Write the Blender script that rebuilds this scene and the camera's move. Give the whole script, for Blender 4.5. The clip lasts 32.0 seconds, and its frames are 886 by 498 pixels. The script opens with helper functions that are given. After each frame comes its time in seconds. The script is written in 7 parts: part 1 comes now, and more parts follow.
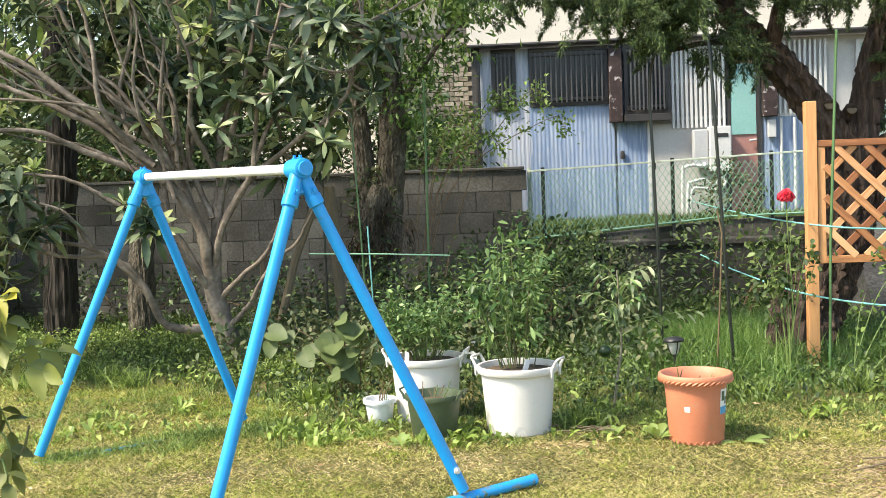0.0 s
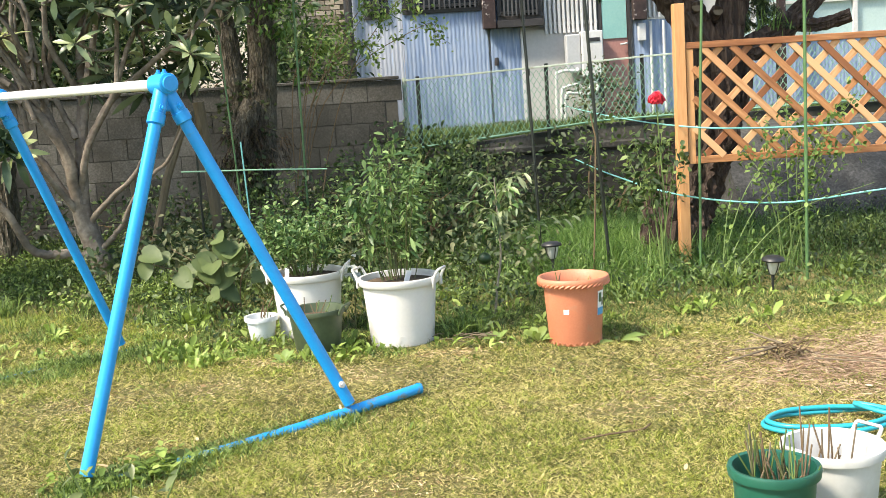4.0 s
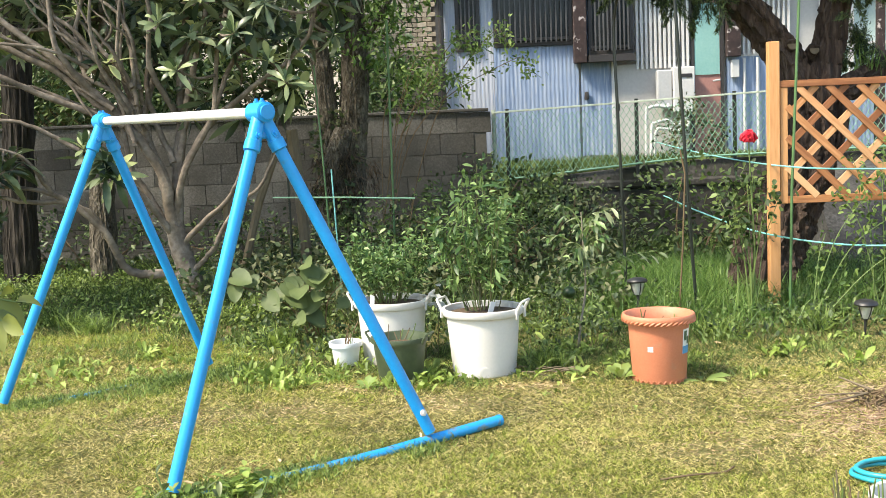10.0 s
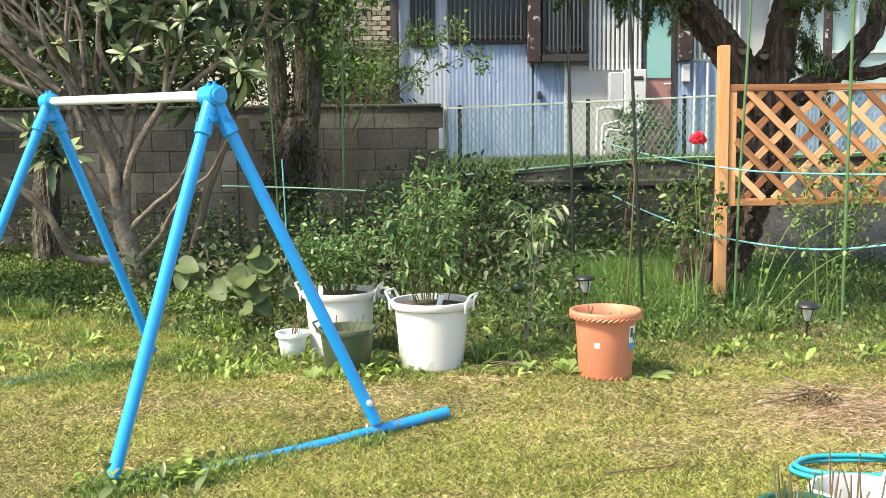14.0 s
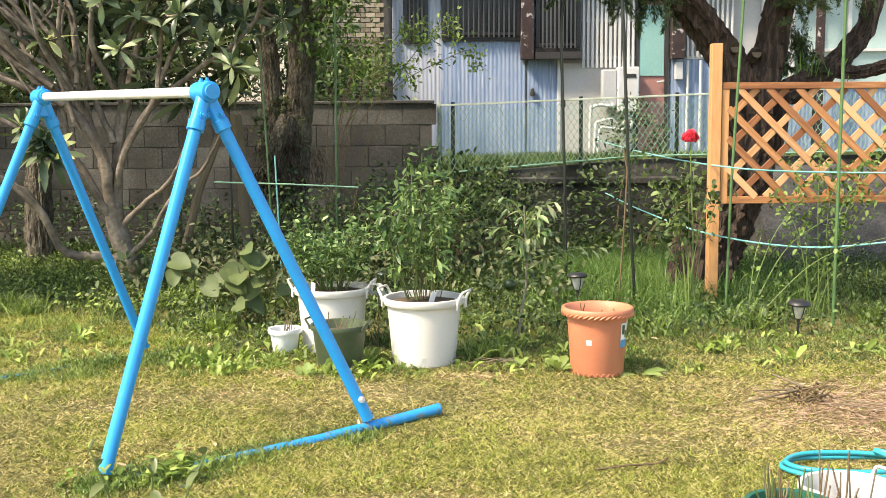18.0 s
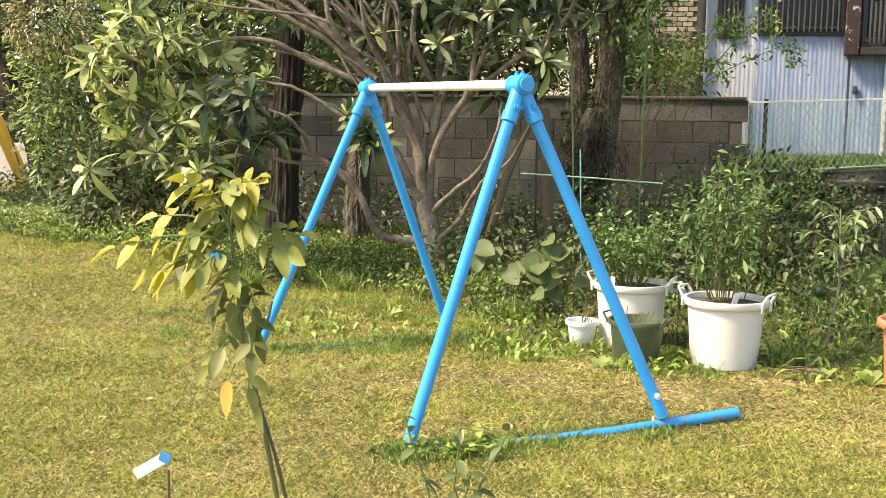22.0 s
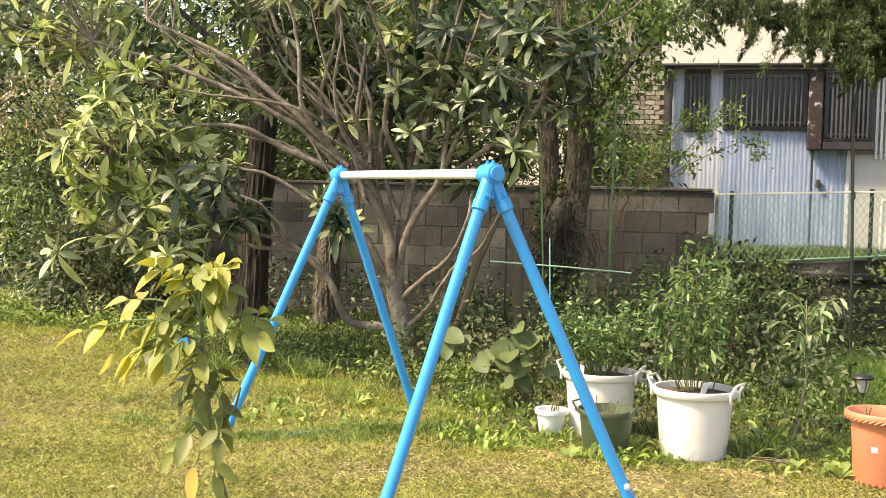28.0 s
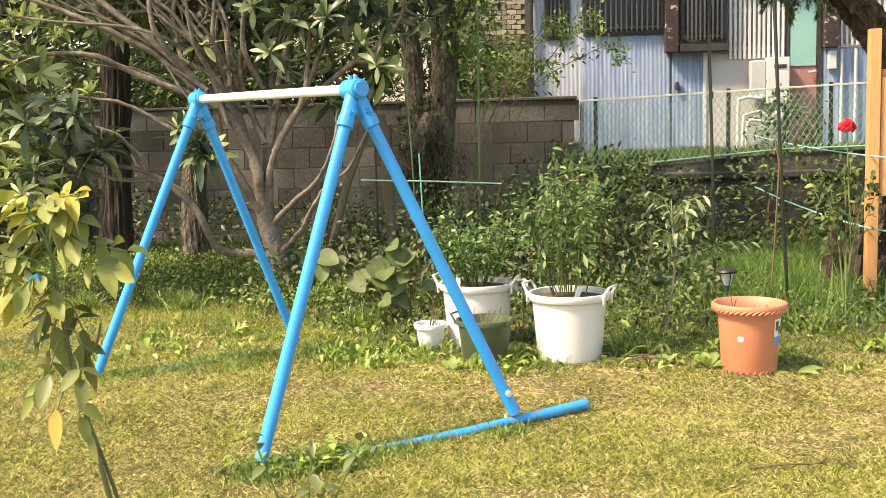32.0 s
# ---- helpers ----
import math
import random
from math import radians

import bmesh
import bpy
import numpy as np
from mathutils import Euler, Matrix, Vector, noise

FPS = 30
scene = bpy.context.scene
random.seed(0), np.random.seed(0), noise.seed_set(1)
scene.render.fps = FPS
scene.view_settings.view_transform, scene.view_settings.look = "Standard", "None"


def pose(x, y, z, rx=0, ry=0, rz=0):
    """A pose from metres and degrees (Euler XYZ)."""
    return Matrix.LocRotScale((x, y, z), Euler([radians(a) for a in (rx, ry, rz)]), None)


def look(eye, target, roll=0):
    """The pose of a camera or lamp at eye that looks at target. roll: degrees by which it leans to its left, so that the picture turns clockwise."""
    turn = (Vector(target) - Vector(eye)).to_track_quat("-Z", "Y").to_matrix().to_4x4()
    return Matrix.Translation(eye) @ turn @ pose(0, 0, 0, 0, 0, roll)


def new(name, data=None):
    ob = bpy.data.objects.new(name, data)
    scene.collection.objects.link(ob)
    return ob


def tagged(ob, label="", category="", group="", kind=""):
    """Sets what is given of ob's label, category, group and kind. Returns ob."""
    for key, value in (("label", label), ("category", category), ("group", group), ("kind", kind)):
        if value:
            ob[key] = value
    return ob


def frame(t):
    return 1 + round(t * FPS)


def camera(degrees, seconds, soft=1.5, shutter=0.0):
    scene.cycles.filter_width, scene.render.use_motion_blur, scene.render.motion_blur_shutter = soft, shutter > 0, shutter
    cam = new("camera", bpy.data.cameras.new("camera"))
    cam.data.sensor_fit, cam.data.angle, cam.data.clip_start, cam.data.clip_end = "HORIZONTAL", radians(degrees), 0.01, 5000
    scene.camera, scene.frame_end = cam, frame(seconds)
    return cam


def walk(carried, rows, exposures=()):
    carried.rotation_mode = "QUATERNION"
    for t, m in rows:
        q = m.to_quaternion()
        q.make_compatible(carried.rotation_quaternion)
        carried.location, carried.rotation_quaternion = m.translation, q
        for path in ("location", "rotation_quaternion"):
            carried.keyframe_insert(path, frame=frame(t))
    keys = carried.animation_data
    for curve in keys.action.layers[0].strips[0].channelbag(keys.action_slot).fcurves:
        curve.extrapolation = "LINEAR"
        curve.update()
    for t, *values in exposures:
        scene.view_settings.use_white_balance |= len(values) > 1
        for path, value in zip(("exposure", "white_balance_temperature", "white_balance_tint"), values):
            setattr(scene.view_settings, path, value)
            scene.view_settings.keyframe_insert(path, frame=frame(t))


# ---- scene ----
cam = camera(45.1, 32.0, soft=0.75)
PATH = [
    (0, (0.32, -0.018, 1.357), (0.178, 1.973, 1.247), -2.1),
    (0.5, (0.319, -0.018, 1.362), (0.202, 1.975, 1.241), -2.4),
    (1, (0.32, -0.008, 1.36), (0.232, 1.985, 1.213), -3.2),
    (1.5, (0.325, 0.004, 1.359), (0.274, 1.997, 1.191), -3.5),
    (2, (0.321, 0.01, 1.348), (0.316, 2.001, 1.159), -3.2),
    (2.5, (0.324, 0.006, 1.35), (0.349, 1.996, 1.149), -3.1),
    (3, (0.33, 0.016, 1.35), (0.381, 2.002, 1.119), -3.5),
    (3.5, (0.329, 0.023, 1.352), (0.403, 2.004, 1.081), -3.7),
    (5.5, (0.332, 0.016, 1.361), (0.397, 1.992, 1.064), -3.8),
    (6, (0.335, 0.007, 1.361), (0.38, 1.985, 1.066), -3.7),
    (6.5, (0.334, 0.007, 1.371), (0.367, 1.984, 1.069), -3.7),
    (7, (0.332, 0.001, 1.368), (0.355, 1.979, 1.067), -3.8),
    (7.5, (0.335, 0.005, 1.367), (0.343, 1.982, 1.064), -4.1),
    (8, (0.339, 0.002, 1.37), (0.337, 1.978, 1.062), -4.2),
    (8.5, (0.332, 0.0, 1.368), (0.321, 1.976, 1.062), -4.1),
    (9, (0.328, -0.004, 1.363), (0.299, 1.976, 1.08), -3.6),
    (9.5, (0.321, -0.004, 1.366), (0.266, 1.979, 1.112), -3.0),
    (10, (0.32, -0.008, 1.363), (0.24, 1.978, 1.142), -2.4),
    (10.5, (0.314, -0.008, 1.359), (0.23, 1.98, 1.157), -1.6),
    (11, (0.312, -0.008, 1.353), (0.24, 1.982, 1.163), -1.2),
    (11.5, (0.308, -0.009, 1.347), (0.249, 1.982, 1.162), -0.8),
    (12, (0.308, -0.01, 1.342), (0.254, 1.981, 1.156), -0.6),
    (12.5, (0.307, -0.007, 1.34), (0.257, 1.984, 1.147), -0.4),
    (13, (0.3, -0.009, 1.335), (0.257, 1.981, 1.134), -0.3),
    (13.5, (0.311, -0.006, 1.333), (0.293, 1.982, 1.12), -0.5),
    (14, (0.308, -0.003, 1.331), (0.325, 1.984, 1.104), -0.6),
    (14.5, (0.314, -0.004, 1.333), (0.349, 1.982, 1.102), -0.6),
    (15, (0.309, -0.004, 1.332), (0.363, 1.982, 1.105), -0.3),
    (15.5, (0.309, 0.002, 1.329), (0.377, 1.989, 1.11), -0.3),
    (17.5, (0.31, -0.002, 1.329), (0.38, 1.984, 1.108), 0.1),
    (18, (0.311, -0.009, 1.332), (0.341, 1.977, 1.099), -0.4),
    (18.5, (0.315, -0.006, 1.337), (0.284, 1.978, 1.091), -0.8),
    (19, (0.309, -0.012, 1.343), (0.182, 1.969, 1.097), -0.4),
    (19.5, (0.303, -0.032, 1.339), (0.087, 1.942, 1.102), 0.6),
    (20, (0.295, -0.034, 1.328), (-0.014, 1.929, 1.105), 1.4),
    (20.5, (0.29, -0.041, 1.32), (-0.088, 1.913, 1.12), 1.7),
    (21, (0.291, -0.047, 1.326), (-0.134, 1.895, 1.109), 1.5),
    (21.5, (0.289, -0.049, 1.321), (-0.178, 1.881, 1.086), 1.3),
    (22, (0.285, -0.062, 1.325), (-0.23, 1.855, 1.081), 0.8),
    (22.5, (0.292, -0.061, 1.328), (-0.308, 1.834, 1.107), 0.6),
    (23, (0.29, -0.091, 1.334), (-0.365, 1.788, 1.132), 0.0),
    (23.5, (0.303, -0.082, 1.337), (-0.37, 1.792, 1.145), -1.5),
    (24, (0.293, -0.084, 1.335), (-0.369, 1.796, 1.159), -0.7),
    (24.5, (0.289, -0.086, 1.321), (-0.358, 1.799, 1.158), 0.1),
    (25, (0.283, -0.079, 1.321), (-0.341, 1.814, 1.165), 0.8),
    (25.5, (0.285, -0.076, 1.316), (-0.309, 1.828, 1.178), 0.9),
    (27.5, (0.289, -0.067, 1.323), (-0.206, 1.869, 1.235), 0.6),
    (28, (0.284, -0.069, 1.325), (-0.182, 1.874, 1.245), 1.5),
    (28.5, (0.283, -0.06, 1.314), (-0.154, 1.891, 1.237), 2.0),
    (29, (0.281, -0.054, 1.308), (-0.118, 1.903, 1.202), 1.9),
    (29.5, (0.277, -0.049, 1.306), (-0.094, 1.911, 1.167), 2.1),
    (30, (0.279, -0.042, 1.303), (-0.074, 1.92, 1.141), 1.6),
    (30.5, (0.278, -0.036, 1.301), (-0.047, 1.929, 1.118), 0.8),
    (31, (0.279, -0.034, 1.303), (-0.01, 1.933, 1.09), -0.1),
    (31.5, (0.285, -0.022, 1.308), (0.026, 1.948, 1.078), -0.9),
    (32, (0.282, -0.011, 1.309), (0.051, 1.962, 1.079), -1.5),
]
walk(cam, [(t, look(eye, target, roll)) for t, eye, target, roll in PATH], [(0, 1.31, 7000, 9), (14, 1.31, 7000, 9), (20, 1.35, 7900, 13), (32, 1.42, 8500, 15)])

# world and sun
SUN_ELEVATION, SUN_HEADING = radians(50), radians(-119)
world = bpy.data.worlds.new("sky")
scene.world = world
world.use_nodes = True
wn = world.node_tree
sky = wn.nodes.new("ShaderNodeTexSky")
sky.sky_type, sky.sun_disc = "NISHITA", False
sky.sun_elevation, sky.sun_rotation = SUN_ELEVATION, SUN_HEADING
sky.air_density, sky.dust_density = 1.2, 1.2
wn.links.new(sky.outputs["Color"], wn.nodes["Background"].inputs["Color"])
wn.nodes["Background"].inputs["Strength"].default_value = 0.15
sun = new("sun", bpy.data.lights.new("sun", "SUN"))
sun.data.energy, sun.data.angle, sun.data.color = 3.4, radians(8), (1.0, 0.92, 0.80)
sun_way = Vector((math.sin(SUN_HEADING) * math.cos(SUN_ELEVATION), math.cos(SUN_HEADING) * math.cos(SUN_ELEVATION), math.sin(SUN_ELEVATION)))
sun.matrix_basis = look(sun_way * 50, (0, 0, 0))


# ---- materials ----
def rgb(c):
    return (*c, 1.0)


def surface(name, colors, rough=0.6, metal=0.0, grain=40.0, patch=3.0, bump=0.15, per_object=0.0, per_island=0.0, stretch=(1, 1, 1), soft_light=0.0, stains=None, relief=0.01, in_place=False):
    """A surface whose colour wanders between two or three tones at two scales, with fine relief."""
    m = bpy.data.materials.new(name)
    m.use_nodes = True
    nt = m.node_tree
    b = nt.nodes["Principled BSDF"]
    coord = nt.nodes.new("ShaderNodeTexCoord")
    place = nt.nodes.new("ShaderNodeMapping")
    place.inputs["Scale"].default_value = stretch
    if in_place:
        nt.links.new(nt.nodes.new("ShaderNodeNewGeometry").outputs["Position"], place.inputs["Vector"])
    else:
        nt.links.new(coord.outputs["Object"], place.inputs["Vector"])
    big, fine = nt.nodes.new("ShaderNodeTexNoise"), nt.nodes.new("ShaderNodeTexNoise")
    for n, s, d in ((big, patch, 4.0), (fine, grain, 6.0)):
        n.inputs["Scale"].default_value, n.inputs["Detail"].default_value = s, d
        nt.links.new(place.outputs["Vector"], n.inputs["Vector"])
    mix = nt.nodes.new("ShaderNodeMath")
    mix.operation = "MULTIPLY_ADD"
    mix.inputs[1].default_value = 0.5
    nt.links.new(fine.outputs["Fac"], mix.inputs[0])
    half = nt.nodes.new("ShaderNodeMath")
    half.operation = "MULTIPLY_ADD"
    half.inputs[1].default_value, half.inputs[2].default_value = 0.7, -0.1
    nt.links.new(big.outputs["Fac"], half.inputs[0])
    nt.links.new(half.outputs[0], mix.inputs[2])
    last = mix.outputs[0]
    if per_object or per_island:
        add = nt.nodes.new("ShaderNodeMath")
        add.operation = "MULTIPLY_ADD"
        if per_object:
            src = nt.nodes.new("ShaderNodeObjectInfo").outputs["Random"]
        else:
            src = nt.nodes.new("ShaderNodeNewGeometry").outputs["Random Per Island"]
        amount = per_object or per_island
        shift = nt.nodes.new("ShaderNodeMath")
        shift.operation = "SUBTRACT"
        shift.inputs[1].default_value = 0.5
        nt.links.new(src, shift.inputs[0])
        nt.links.new(shift.outputs[0], add.inputs[0])
        add.inputs[1].default_value = amount
        nt.links.new(last, add.inputs[2])
        last = add.outputs[0]
    ramp = nt.nodes.new("ShaderNodeValToRGB")
    ramp.color_ramp.elements[0].position, ramp.color_ramp.elements[1].position = 0.25, 0.75
    ramp.color_ramp.elements[0].color = rgb(colors[0])
    ramp.color_ramp.elements[1].color = rgb(colors[-1])
    if len(colors) == 3:
        ramp.color_ramp.elements.new(0.5).color = rgb(colors[1])
    nt.links.new(last, ramp.inputs["Fac"])
    out = ramp.outputs["Color"]
    if stains:
        tone, scale, lo, hi = stains
        sn = nt.nodes.new("ShaderNodeTexNoise")
        sn.inputs["Scale"].default_value, sn.inputs["Detail"].default_value = scale, 8.0
        nt.links.new(place.outputs["Vector"], sn.inputs["Vector"])
        rng = nt.nodes.new("ShaderNodeMapRange")
        rng.inputs["From Min"].default_value, rng.inputs["From Max"].default_value = lo, hi
        nt.links.new(sn.outputs["Fac"], rng.inputs["Value"])
        mx = nt.nodes.new("ShaderNodeMixRGB")
        nt.links.new(rng.outputs["Result"], mx.inputs["Fac"])
        nt.links.new(out, mx.inputs["Color1"])
        mx.inputs["Color2"].default_value = rgb(tone)
        out = mx.outputs["Color"]
    nt.links.new(out, b.inputs["Base Color"])
    b.inputs["Roughness"].default_value, b.inputs["Metallic"].default_value = rough, metal
    if bump:
        bp = nt.nodes.new("ShaderNodeBump")
        bp.inputs["Strength"].default_value, bp.inputs["Distance"].default_value = bump, relief
        nt.links.new(mix.outputs[0], bp.inputs["Height"])
        nt.links.new(bp.outputs["Normal"], b.inputs["Normal"])
    if soft_light:
        thin = nt.nodes.new("ShaderNodeBsdfTranslucent")
        nt.links.new(out, thin.inputs["Color"])
        ms = nt.nodes.new("ShaderNodeMixShader")
        ms.inputs["Fac"].default_value = soft_light
        nt.links.new(b.outputs["BSDF"], ms.inputs[1])
        nt.links.new(thin.outputs["BSDF"], ms.inputs[2])
        nt.links.new(ms.outputs["Shader"], nt.nodes["Material Output"].inputs["Surface"])
    return m


BLUE_PAINT = surface("blue_paint", [(0.004, 0.27, 0.66), (0.008, 0.33, 0.76)], 0.32, grain=90, bump=0.05, stains=((0.12, 0.22, 0.30), 14, 0.66, 0.8))
RAIL_BLUE = surface("scuffed_blue_paint", [(0.006, 0.25, 0.58), (0.012, 0.32, 0.70)], 0.45, grain=90, bump=0.1, stains=((0.20, 0.20, 0.14), 26, 0.54, 0.68))
WHITE_TUBE = surface("white_tube", [(0.74, 0.74, 0.73), (0.84, 0.84, 0.83)], 0.3, bump=0.03)
WHITE_PLASTIC = surface("white_plastic", [(0.64, 0.625, 0.60), (0.72, 0.705, 0.68)], 0.42, grain=60, patch=4, bump=0.04, stains=((0.55, 0.51, 0.43), 6, 0.66, 0.9))
MILKY_PLASTIC = surface("milky_plastic", [(0.50, 0.50, 0.49), (0.60, 0.60, 0.585)], 0.45, grain=60, patch=4, bump=0.04, stains=((0.36, 0.33, 0.27), 7, 0.56, 0.8))
PALE_PLASTIC = surface("pale_plastic", [(0.70, 0.74, 0.76), (0.80, 0.83, 0.84)], 0.4, bump=0.03)
ORANGE_PLASTIC = surface("orange_plastic", [(0.50, 0.17, 0.088), (0.60, 0.225, 0.125)], 0.55, grain=120, patch=5, bump=0.12, stains=((0.42, 0.24, 0.15), 9, 0.62, 0.85))
GREEN_PLASTIC = surface("green_plastic", [(0.045, 0.066, 0.034), (0.08, 0.105, 0.055)], 0.5, bump=0.05)
DARK_GREEN_PLASTIC = surface("dark_green_plastic", [(0.008, 0.075, 0.05), (0.016, 0.115, 0.075)], 0.4, bump=0.05)
BLACK_PLASTIC = surface("black_plastic", [(0.012, 0.013, 0.015), (0.03, 0.03, 0.032)], 0.45, bump=0.05)
GREY_PLASTIC = surface("grey_plastic", [(0.36, 0.37, 0.38), (0.48, 0.49, 0.50)], 0.45, bump=0.05)
SOIL = surface("soil", [(0.03, 0.02, 0.013), (0.09, 0.06, 0.035), (0.14, 0.10, 0.06)], 0.95, grain=60, patch=12, bump=0.9)
CEDAR = surface("cedar", [(0.42, 0.18, 0.07), (0.58, 0.29, 0.12), (0.66, 0.37, 0.17)], 0.6, grain=60, patch=5, bump=0.25, per_object=0.45, stretch=(1, 1, 0.12), stains=((0.20, 0.09, 0.04), 6, 0.64, 0.8))
CEDAR_FLAT = surface("cedar_flat", [(0.24, 0.09, 0.035), (0.46, 0.21, 0.085), (0.68, 0.39, 0.20)], 0.6, grain=60, patch=5, bump=0.3, per_object=0.7, stretch=(0.12, 1, 1), stains=((0.20, 0.09, 0.04), 6, 0.64, 0.8))
# Greys set dark all over to stand for tree shade; the blotches are stains.
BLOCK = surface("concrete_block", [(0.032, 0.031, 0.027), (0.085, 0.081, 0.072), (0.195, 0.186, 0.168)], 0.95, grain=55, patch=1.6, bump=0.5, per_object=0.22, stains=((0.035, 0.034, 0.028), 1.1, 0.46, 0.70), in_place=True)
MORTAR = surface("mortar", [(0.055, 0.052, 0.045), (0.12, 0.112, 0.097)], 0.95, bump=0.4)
OLD_CONCRETE = surface("old_concrete", [(0.018, 0.018, 0.014), (0.05, 0.047, 0.04), (0.14, 0.13, 0.115)], 0.95, grain=30, patch=1.6, bump=0.8, stains=((0.014, 0.016, 0.010), 2.2, 0.42, 0.58))
GREY_SLAB = surface("grey_slab", [(0.02, 0.0195, 0.018), (0.052, 0.05, 0.046), (0.13, 0.125, 0.115)], 0.9, grain=45, patch=4, bump=0.9, relief=0.03)
BLUE_TIN = surface("blue_tin", [(0.135, 0.20, 0.33), (0.215, 0.29, 0.43), (0.33, 0.39, 0.50)], 0.75, grain=30, patch=3.5, bump=0.2, stretch=(3, 3, 0.25), per_object=0.12, stains=((0.38, 0.43, 0.51), 9, 0.54, 0.70))
PALE_TIN = surface("pale_tin", [(0.28, 0.32, 0.41), (0.40, 0.43, 0.50), (0.54, 0.55, 0.58)], 0.75, grain=30, patch=3.5, bump=0.2, stretch=(5, 5, 0.3), stains=((0.30, 0.40, 0.56), 8, 0.58, 0.68))
WHITE_WALL = surface("white_wall", [(0.38, 0.375, 0.365), (0.49, 0.48, 0.465)], 0.85, patch=1.5, bump=0.15)
CREAM_WALL = surface("cream_wall", [(0.52, 0.485, 0.42), (0.62, 0.58, 0.51)], 0.9, patch=0.8, bump=0.2)
BROWN_TIN = surface("rusty_brown_tin", [(0.012, 0.007, 0.007), (0.028, 0.015, 0.014), (0.06, 0.035, 0.032)], 0.75, grain=25, patch=9, bump=0.3, stains=((0.42, 0.38, 0.37), 16, 0.60, 0.68))
DARK_FRAME = surface("dark_frame", [(0.02, 0.018, 0.018), (0.05, 0.045, 0.045)], 0.4, bump=0.05)
GREY_BAR = surface("grey_bar", [(0.05, 0.05, 0.053), (0.095, 0.095, 0.097)], 0.5, metal=0.2, bump=0.05)
WHITE_METAL = surface("white_metal", [(0.48, 0.48, 0.475), (0.62, 0.62, 0.61)], 0.45, bump=0.06, stains=((0.30, 0.2, 0.13), 8, 0.66, 0.8))
TEAL_PANEL = surface("teal_panel", [(0.16, 0.36, 0.34), (0.26, 0.46, 0.43)], 0.3, patch=1.5, bump=0.03)
PINK_PANEL = surface("pink_panel", [(0.30, 0.14, 0.12), (0.42, 0.22, 0.19)], 0.6, patch=2, bump=0.08)
WIRE_GREEN = surface("green_wire", [(0.12, 0.27, 0.18), (0.25, 0.42, 0.30)], 0.95, bump=0.05)
RAIL_GREEN = surface("rail_paint", [(0.34, 0.42, 0.33), (0.55, 0.60, 0.50)], 0.55, grain=30, bump=0.2, stains=((0.22, 0.13, 0.07), 9, 0.6, 0.75))
POLE_GREEN = surface("green_pole", [(0.05, 0.12, 0.045), (0.10, 0.20, 0.08)], 0.45, grain=40, bump=0.2)
POLE_BLACK = surface("black_pole", [(0.008, 0.012, 0.01), (0.022, 0.028, 0.022)], 0.4, grain=40, bump=0.15)
ROPE = surface("teal_rope", [(0.10, 0.42, 0.40), (0.30, 0.62, 0.58)], 0.6, grain=120, bump=0.2)
HOSE = surface("teal_hose", [(0.01, 0.28, 0.36), (0.03, 0.40, 0.48)], 0.35, bump=0.05)
DRY_WOOD = surface("weathered_wood", [(0.10, 0.078, 0.05), (0.22, 0.172, 0.11)], 0.85, grain=40, bump=0.4, stretch=(3, 3, 0.3))
SHED_WHITE = surface("shed_siding", [(0.80, 0.82, 0.85), (0.87, 0.89, 0.91)], 0.55, patch=1, bump=0.05)
YELLOW = surface("yellow_guard", [(0.75, 0.36, 0.01), (0.85, 0.47, 0.03)], 0.45, bump=0.05)
GLASS = surface("dim_glass", [(0.010, 0.012, 0.014), (0.03, 0.036, 0.04)], 0.25, patch=1, bump=0.0)
PALE_GLASS = surface("pale_glass", [(0.30, 0.42, 0.42), (0.42, 0.54, 0.53)], 0.15, patch=1, bump=0.0)
BARK = surface("tan_bark", [(0.06, 0.048, 0.037), (0.165, 0.135, 0.106), (0.34, 0.29, 0.24)], 0.9, grain=26, patch=6, bump=0.9, relief=0.02)
DARK_BARK = surface("dark_bark", [(0.012, 0.008, 0.006), (0.052, 0.034, 0.025), (0.15, 0.11, 0.085)], 0.95, grain=14, patch=9, bump=1.0, stretch=(2.6, 2.6, 0.45), relief=0.08)
BLACK_BARK = surface("black_bark", [(0.008, 0.007, 0.006), (0.025, 0.02, 0.016), (0.06, 0.05, 0.04)], 0.95, grain=22, patch=6, bump=1.0, stretch=(1.8, 1.8, 0.3), relief=0.05)
ROUGH_BARK = surface("rough_bark", [(0.022, 0.018, 0.013), (0.105, 0.09, 0.068), (0.27, 0.24, 0.19)], 0.95, grain=28, patch=7, bump=1.0, stretch=(2.4, 2.4, 0.9), relief=0.08)


# ---- mesh helpers ----
def part(name, bm, material, parent=None, label="", smooth=False):
    me = bpy.data.meshes.new(name)
    bm.to_mesh(me)
    bm.free()
    me.materials.append(material)
    if smooth:
        me.shade_smooth()
        me.set_sharp_from_angle(angle=radians(42))
    ob = new(name, me)
    if parent:
        ob.parent = parent
    if label:
        ob["label"] = label
    return ob


def thing(name, at, label, category, group="", kind=""):
    ob = new(name)
    ob.empty_display_size = 0.1
    ob.matrix_basis = at if isinstance(at, Matrix) else Matrix.Translation(at)
    return tagged(ob, label, category, group, kind)


